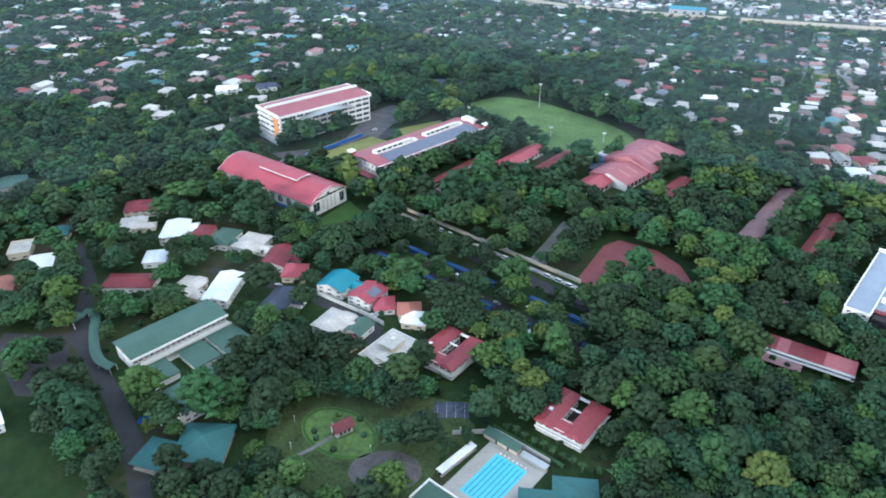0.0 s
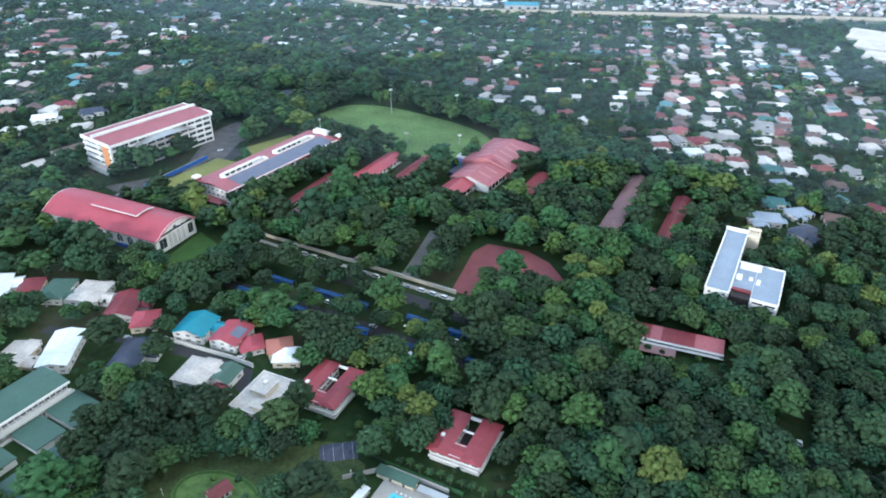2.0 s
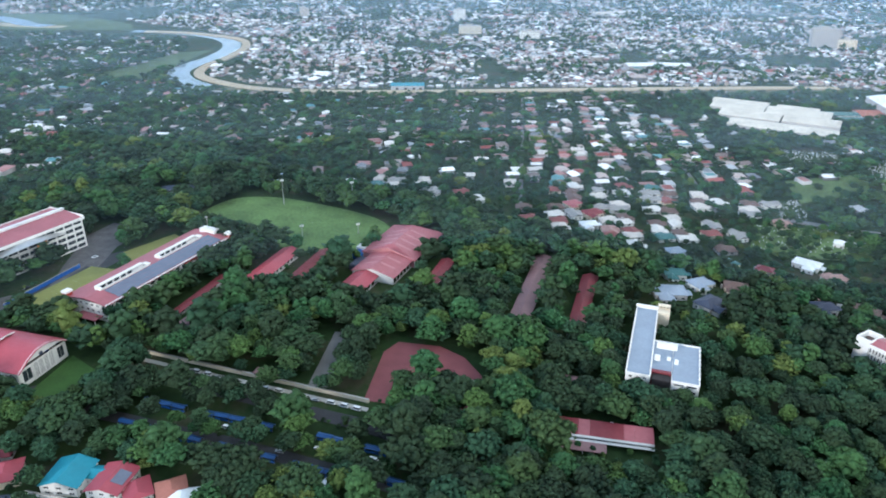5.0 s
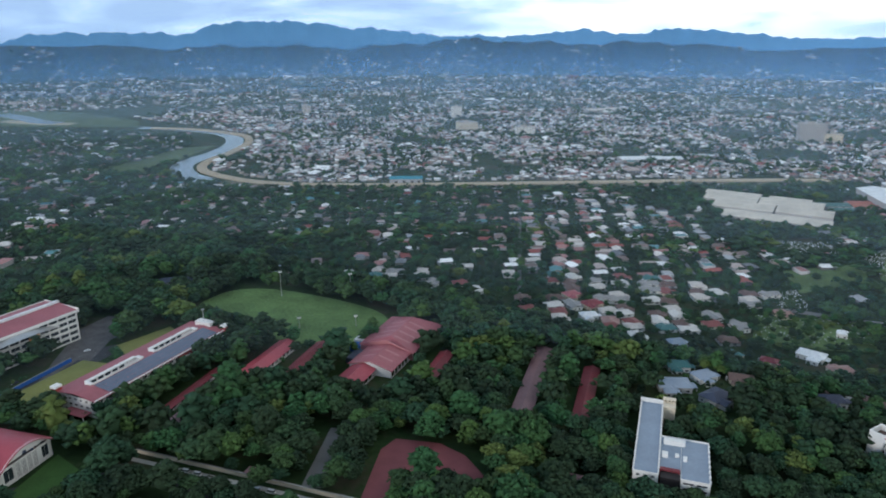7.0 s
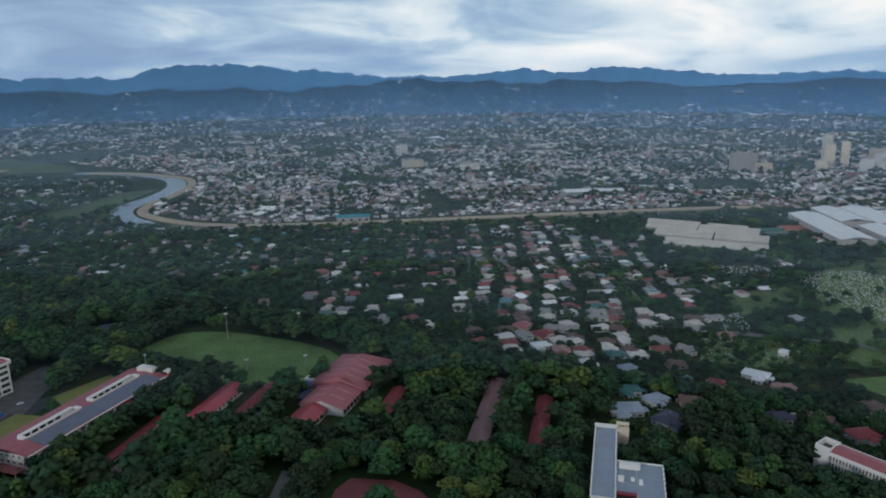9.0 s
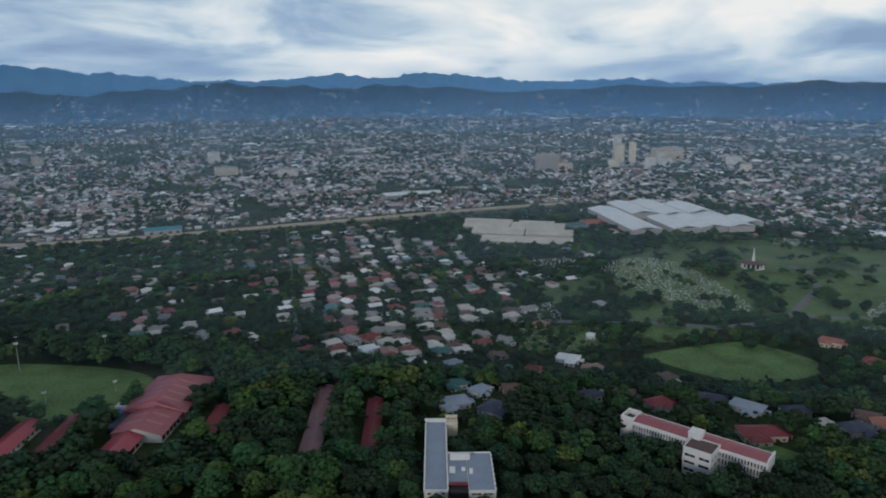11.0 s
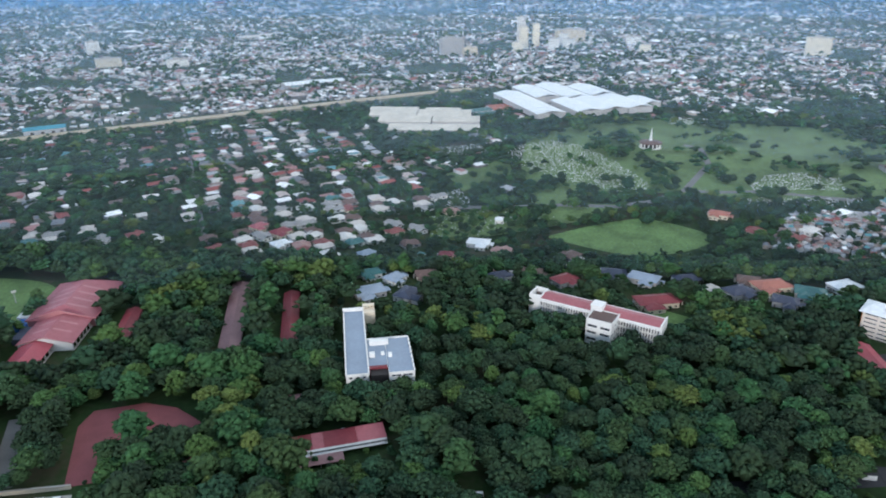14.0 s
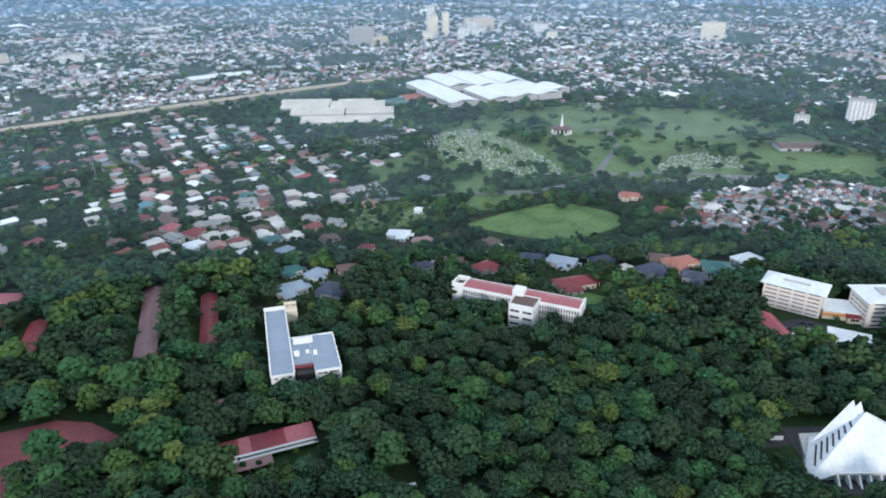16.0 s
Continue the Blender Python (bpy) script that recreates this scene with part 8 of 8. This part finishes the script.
def city():
    blocks = [(1150, 2500, 12.0, 0.33, (6, 12), (5, 9.5), (2.6, 6.5), "close-packed houses of the river plain"), (2500, 4480, 24, 0.4, (8, 20), (7, 14), (3, 8), "hazy far districts of the plain")]
    for i, (r0, r1, step, loose, w, d, h, label) in enumerate(blocks):
        p = jitter(-3900, 3900, -200, r1, step, loose, 0.12)
        r = np.hypot(p[:, 0], p[:, 1])
        p = p[(r > (600 if i == 0 else r0)) & (r < r1) & in_view(p, 2) & beyond_river(p)]
        clump = np.array([noise.noise(Vector((x / 170.0, y / 170.0, 2.0))) + 0.6 * noise.noise(Vector((x / 60.0, y / 60.0, 5.0))) for x, y in p])
        east = np.clip((p[:, 0] - 700) / 900, 0, 1) * 0.08
        p = p[(clump + R.uniform(-0.25, 0.25, len(p)) > -0.22 + east + np.clip((np.hypot(p[:, 0], p[:, 1]) - 4120) / 400, 0, 0.7)) & (R.rand(len(p)) < np.clip(0.95 - (r_ := np.hypot(p[:, 0], p[:, 1])) / 12000, 0.5, 0.9))]
        p = p[is_free(p[:, 0], p[:, 1], 6.0)]
        n = len(p)
        big = (R.rand(n) < 0.05) * R.uniform(0.6, 2.0, n) + 1
        turn = np.array([0.8 * noise.noise(Vector((x / 400.0, y / 400.0, 9.0))) for x, y in p])
        town("city_houses" if i == 0 else "far_city_houses", p, turn + R.choice([0, 1.571], n) + R.uniform(-0.12, 0.12, n), np.column_stack([R.uniform(*w, n) * big, R.uniform(*d, n) * big]), R.uniform(*h, n) * np.sqrt(big), (36, 16, 10, 13, 13, 8, 8, 4, 5), label, 0.36)


city()

# ---- trees ----


def crown_template(seed, clumps, leaves, dome, round_clump, size, core=1, spread=1.0):
    """A crown of radius 1: a heap of leaf clumps over a rough inner mass, with loose leaf sprays standing off it.
    dome: height over the middle; size: how wide the clumps are; spread below 1 gathers them to a tall crown."""
    r = np.random.RandomState(seed)
    bm = bmesh.new()
    if round_clump:
        bmesh.ops.create_icosphere(bm, subdivisions=1, radius=1.0)
        U, F = np.array([v.co[:] for v in bm.verts]), [tuple(v.index for v in f.verts) for f in bm.faces]
    else:
        U = np.array([(1, 0, 0), (-0.5, 0.87, 0), (-0.5, -0.87, 0), (0.1, 0.1, 0.85), (0, 0, -0.6)], float)
        F = [(0, 1, 3), (1, 2, 3), (2, 0, 3), (1, 0, 4), (2, 1, 4), (0, 2, 4)]
    bm.free()
    V, Q, T = [], [], []
    lobes = [(2.4 * k + r.uniform(-0.5, 0.5), r.uniform(0.0, 0.16)) for k in range(5)]
    for k in range(clumps):
        f = (k + 0.5) / clumps
        q = 2.39996 * k + r.uniform(-0.5, 0.5)
        d = math.sqrt(f) * 0.86 * spread
        rim = 1 + sum(w * math.cos(3 * (q - a)) for a, w in lobes) * 0.5
        z = dome * (math.sqrt(max(0.0, 1.02 - f)) - 0.28) + r.uniform(-0.13, 0.1)
        wide = size * r.uniform(0.65, 1.35)
        jag = U * r.uniform(0.8, 1.2, (len(U), 1))
        turn = r.uniform(0, 6.283)
        c, w = math.cos(turn), math.sin(turn)
        jag = np.column_stack([jag[:, 0] * c - jag[:, 1] * w, jag[:, 0] * w + jag[:, 1] * c, jag[:, 2]])
        jag = jag * wide * np.array([1, 1, r.uniform(0.55, 0.9)]) + np.array([d * rim * math.cos(q), d * rim * math.sin(q), z])
        T += [tuple(i + len(V) for i in face) for face in F]
        V += list(jag)
    for k in range(leaves):
        f, q = r.rand(), r.uniform(0, 6.283)
        d = math.sqrt(f) * spread * 0.95
        c = np.array([d * math.cos(q), d * math.sin(q), dome * (math.sqrt(max(0.0, 1.02 - f)) - 0.2) + r.uniform(-0.1, 0.16)])
        nrm = np.array([d * math.cos(q), d * math.sin(q), 0.6]) + r.uniform(-0.5, 0.5, 3)
        nrm /= np.linalg.norm(nrm)
        u = np.cross(nrm, r.uniform(-1, 1, 3))
        u /= np.linalg.norm(u)
        w = np.cross(nrm, u)
        a, b = size * r.uniform(0.35, 0.6), size * r.uniform(0.2, 0.4)
        Q.append(tuple(range(len(V), len(V) + 4)))
        V += [c + u * a - nrm * a * 0.3, c + w * b, c - u * a - nrm * a * 0.3, c - w * b]
    if core:
        bm = bmesh.new()
        bmesh.ops.create_icosphere(bm, subdivisions=core, radius=1.0)
        k0 = len(V)
        V += [np.array(v.co) * np.array([0.82 * spread, 0.82 * spread, dome * 0.6]) * r.uniform(0.85, 1.1) + np.array([0, 0, dome * 0.02]) for v in bm.verts]
        T += [tuple(v.index + k0 for v in f.verts) for f in bm.faces]
        bm.free()
    return np.array(V), Q, T


HERO_CROWNS = [crown_template(80 + i, 84, 110, (0.8, 1.0, 0.62, 1.35, 0.55, 0.9)[i], True, (0.17, 0.18, 0.15, 0.19, 0.14, 0.2)[i], 2, (1, 1, 1.05, 0.85, 1.1, 1)[i]) for i in range(6)]
NEAR_CROWNS = [crown_template(i, 52, 40, (0.8, 0.95, 0.65, 1.3, 0.55, 1.0)[i], False, (0.25, 0.25, 0.23, 0.27, 0.22, 0.28)[i], 1, (1, 1, 1.05, 0.8, 1.1, 0.9)[i]) for i in range(6)]
MID_CROWNS = [crown_template(20 + i, 15, 4, (0.85, 1.05, 0.65, 1.3)[i], False, 0.38, 1, (1, 1, 1.05, 0.85)[i]) for i in range(4)]
FAR_CROWNS = [crown_template(40 + i, 5, 0, (0.8, 1.1, 0.65)[i], False, 0.6, 0) for i in range(3)]
CITY_CROWNS = [crown_template(60 + i, 3, 0, (0.8, 1.0, 0.65)[i], False, 0.75, 0) for i in range(3)]


def trunk_mesh(seed):
    """A tapered stem that forks into limbs, height 1 to the crown."""
    bm, r = bmesh.new(), np.random.RandomState(seed)
    ring = lambda c, rad: [(c[0] + rad * math.cos(q), c[1] + rad * math.sin(q), c[2]) for q in np.linspace(0, 6.283, 6, endpoint=False)]
    loft(bm, [ring((0, 0, -0.05), 0.055), ring((0.01, 0, 0.3), 0.04), ring((0.02, 0.01, 0.75), 0.03), ring((0.0, 0.0, 1.15), 0.012)])
    for k in range(4):
        q = 1.57 * k + r.uniform(-0.4, 0.4)
        loft(bm, [ring((0, 0, 0.5 + 0.06 * k), 0.022), ring((0.14 * math.cos(q), 0.14 * math.sin(q), 0.85), 0.015), ring((0.34 * math.cos(q), 0.34 * math.sin(q), 1.12), 0.006)])
    return mesh_of("trunk", bm, BARK)


TRUNKS = [trunk_mesh(s) for s in range(3)]


def tree_places():
    """All trees: place, radius and crown height, by district."""
    out = []
    woods = jitter(-1150, 640, 20, 1250, 7.2, 0.45)
    s = woods[:, 1] + 0.6 * woods[:, 0]
    campus = (s < 640) & in_view(woods, 6)
    thin = (woods[:, 0] < -190) & (woods[:, 1] > 235) & (woods[:, 1] < 330)
    west = (woods[:, 0] < -380) & (woods[:, 1] > 440)
    ok = campus & (R.rand(len(woods)) < np.where(thin, 0.8, np.where(west, 0.68, 0.93)))
    w = woods[ok]
    # rain trees with wide crowns stand over the campus, smaller growth covers the eastern wood
    broad = np.clip((130 - w[:, 0]) / 90, 0, 1) * np.clip((w[:, 0] + 420) / 120, 0, 1)
    big = R.rand(len(w)) < 0.05 + 0.11 * broad
    rad = np.where(big, R.uniform(7.5, 10.0, len(w)) + 2.2 * broad * R.rand(len(w)), R.uniform(3.4, 7.6, len(w)) + 0.6 * broad)
    rad = np.where((w[:, 0] < -380) & (w[:, 1] > 440), 0.85 * rad, rad)
    rad = np.where(is_free(w[:, 0], w[:, 1], 0.0, LOW), rad, np.minimum(rad, R.uniform(1.3, 2.3, len(w))))
    free = is_free(w[:, 0], w[:, 1], np.minimum(rad * 0.42, 3.6))
    w, rad = w[free], rad[free]
    free = np.ones(len(w), bool)
    for k in np.argsort(-rad):
        if rad[k] < 7.4:
            break
        if free[k]:
            d = np.hypot(w[:, 0] - w[k, 0], w[:, 1] - w[k, 1])
            free &= (d == 0) | (d > 0.5 * rad[k] + 0.12 * rad)
    w, rad = w[free], rad[free]
    # single trees that stand in the courts and along the walks: x, y, radius
    single = np.array([(-25, 360, 10.5), (-37, 353, 6.5), (-13, 352, 7.0), (-106, 212, 6.5), (-71, 202, 4.0), (-62, 231, 5.0), (-108, 354, 7.0), (-30, 413, 8.5), (-4, 404, 7.5), (18, 384, 8.0), (-166, 221, 9.0)])
    clear = np.all(np.hypot(w[:, None, 0] - single[None, :, 0], w[:, None, 1] - single[None, :, 1]) > 0.55 * single[None, :, 2] + 0.1 * rad[:, None], axis=1)
    w, rad = np.concatenate([w[clear], single[:, :2]]), np.concatenate([rad[clear], single[:, 2]])
    out.append((w, rad))
    v = jitter(-1750, 1500, 100, 2200, 10.5, 0.45)
    sv = v[:, 1] + 0.6 * v[:, 0]
    park = inside(v[:, 0], v[:, 1], PARK)
    grave = np.zeros(len(v), bool)
    for poly in GRAVES[:2] + GRAVES[3:] + OPEN:
        grave |= inside(v[:, 0], v[:, 1], poly)
    park |= grave
    pc = np.array([noise.noise(Vector((x / 55.0, y / 55.0, 4.0))) for x, y in v])
    prob = np.where(park, np.where(grave, np.where(pc > 0.36, 0.6, 0.04), np.where(pc > 0.03, 0.72, 0.15)), np.where((v[:, 0] > 20) & (v[:, 0] < 350) & (v[:, 1] > 650), 0.95, 0.96))
    prob = np.where(inside(v[:, 0], v[:, 1], SHANTY), 0.42, prob)
    prob = np.where((v[:, 0] > 840) & (v[:, 1] > 890), 0.3, prob)
    ok = (sv >= 640) & south_of_river(v) & in_view(v, 4) & (R.rand(len(v)) < prob)
    v = v[ok]
    rad = R.uniform(3.8, 6.8, len(v)) * np.where(R.rand(len(v)) < 0.1, 1.5, 1.0) * np.where((v[:, 0] > 20) & (v[:, 0] < 350), 0.8, 1.0) * np.where(inside(v[:, 0], v[:, 1], PARK), 1.12, 1.0)
    rad = np.where(is_free(v[:, 0], v[:, 1], 0.0, LOW), rad, np.minimum(rad, R.uniform(1.3, 2.3, len(v))))
    free = is_free(v[:, 0], v[:, 1], rad * 0.15)
    out.append((v[free], rad[free]))
    c = jitter(-3900, 3900, -100, 4300, 23, 0.45)
    clump = np.array([noise.noise(Vector((x / 140.0, y / 140.0, 7.0))) for x, y in c])
    r = np.hypot(c[:, 0], c[:, 1])
    belt = (c[:, 0] > 600) & (r < 1900)
    ok = (r > 620) & (r < 4420) & in_view(c, 2) & beyond_river(c) & (R.rand(len(c)) < 0.85 * np.clip(0.55 + 1.1 * clump + 0.12 * belt, 0.12, 1.0))
    c = c[ok]
    c = c[is_free(c[:, 0], c[:, 1], 2.0)]
    out.append((c, R.uniform(4.0, 8.5, len(c))))
    return out


def woods(name, p, rad, templates, label, squash=(0.75, 1.15), stem=1.0):
    """Trees joined into one mesh, with stems short under the crowns."""
    pick = R.randint(0, len(templates), len(p))
    Vs, Qs, Ts, TT, base = [], [], [], [], 0
    patch = np.array([noise.noise(Vector((x / 48.0, y / 48.0, 3.0))) for x, y in p])
    tint = np.clip(R.beta(1.1, 1.8, len(p)) + 0.6 * patch, 0, 1)
    z = gz(p[:, 0], p[:, 1])
    for k, (T, q, t) in enumerate(templates):
        s = np.flatnonzero(pick == k)
        lift = np.broadcast_to(stem, len(p))[s] * (rad[s] * R.uniform(0.5, 0.9, len(s)) + R.uniform(0.3, 0.8, len(s)) * np.minimum(rad[s], 6))
        V, Q, Tr = stamp(T, q, t, np.column_stack([p[s], z[s] + lift]), R.uniform(0, 6.28, len(s)), rad[s] * R.uniform(0.85, 1.15, len(s)), rad[s] * R.uniform(0.85, 1.15, len(s)), rad[s] * R.uniform(*squash, len(s)))
        Vs.append(V)
        Qs.append(Q + base)
        Ts.append(Tr + base)
        TT.append(np.repeat(tint[s], len(T)))
        base += len(V)
    data = soup(name, np.concatenate(Vs), np.concatenate(Qs), np.concatenate(Ts), LEAF_JOINED, tint=np.concatenate(TT))
    tagged(new(name, data), label, "trees", "", "stuff")


def plant():
    (w, wr), (v, vr), (c, cr) = tree_places()
    meshes = []
    for T, q, t in HERO_CROWNS:
        meshes.append(soup("crown", T, q, t, LEAF))
    d = np.hypot(w[:, 0] + 20, w[:, 1] - 60)
    order = np.argsort(d - 3.0 * wr)
    own, rest = order[:280], order[280:]
    for i in own:
        x, y, r = w[i, 0], w[i, 1], wr[i]
        lift = r * R.uniform(0.5, 1.3) + 1.5
        broad = r > 7.4
        t = thing("tree", x, y, R.uniform(0, 360), "broad spreading rain tree with dark green crown" if broad else "leafy green tree with rounded crown", "tree", "trees round the compound")
        st = part("trunk", TRUNKS[i % 3], None, t)
        st.scale = (r * 1.1, r * 1.1, lift + r * 0.2)
        cr_ = part("crown", meshes[int(R.choice([2, 4])) if broad else i % 6], None, t)
        cr_.matrix_basis = Matrix.LocRotScale((0, 0, lift), None, (r, r * R.uniform(0.88, 1.12), r * R.uniform(0.8, 1.15)))
    near = rest[d[rest] < 370]
    mid = rest[(d[rest] >= 370) & (d[rest] < 720)]
    out = rest[d[rest] >= 720]
    woods("campus_woods", w[near], wr[near], NEAR_CROWNS, "dense canopy of mixed green trees over the campus")
    woods("outer_woods", w[mid], wr[mid], MID_CROWNS, "dense dark green trees round the campus", stem=np.where((w[mid, 0] < -380) & (w[mid, 1] > 440), 0.5, 1.0))
    woods("far_woods", w[out], wr[out], FAR_CROWNS, "dark green trees beyond the campus", stem=np.where((w[out, 0] < -380) & (w[out, 1] > 440), 0.5, 1.0))
    dv = np.hypot(v[:, 0] + 20, v[:, 1] - 60)
    woods("suburb_trees", v[dv < 850], vr[dv < 850], MID_CROWNS, "garden trees between the houses", (0.6, 1.0), 0.62)
    thin = R.rand(len(v)) < np.clip(1.3 - dv / 2600, 0.55, 1.0)
    woods("plain_trees", v[(dv >= 850) & thin], vr[(dv >= 850) & thin] * 1.1, CITY_CROWNS, "garden trees of the plain", (0.6, 1.0), 0.6)
    woods("city_trees", c, cr, CITY_CROWNS, "trees among the far houses")


plant()
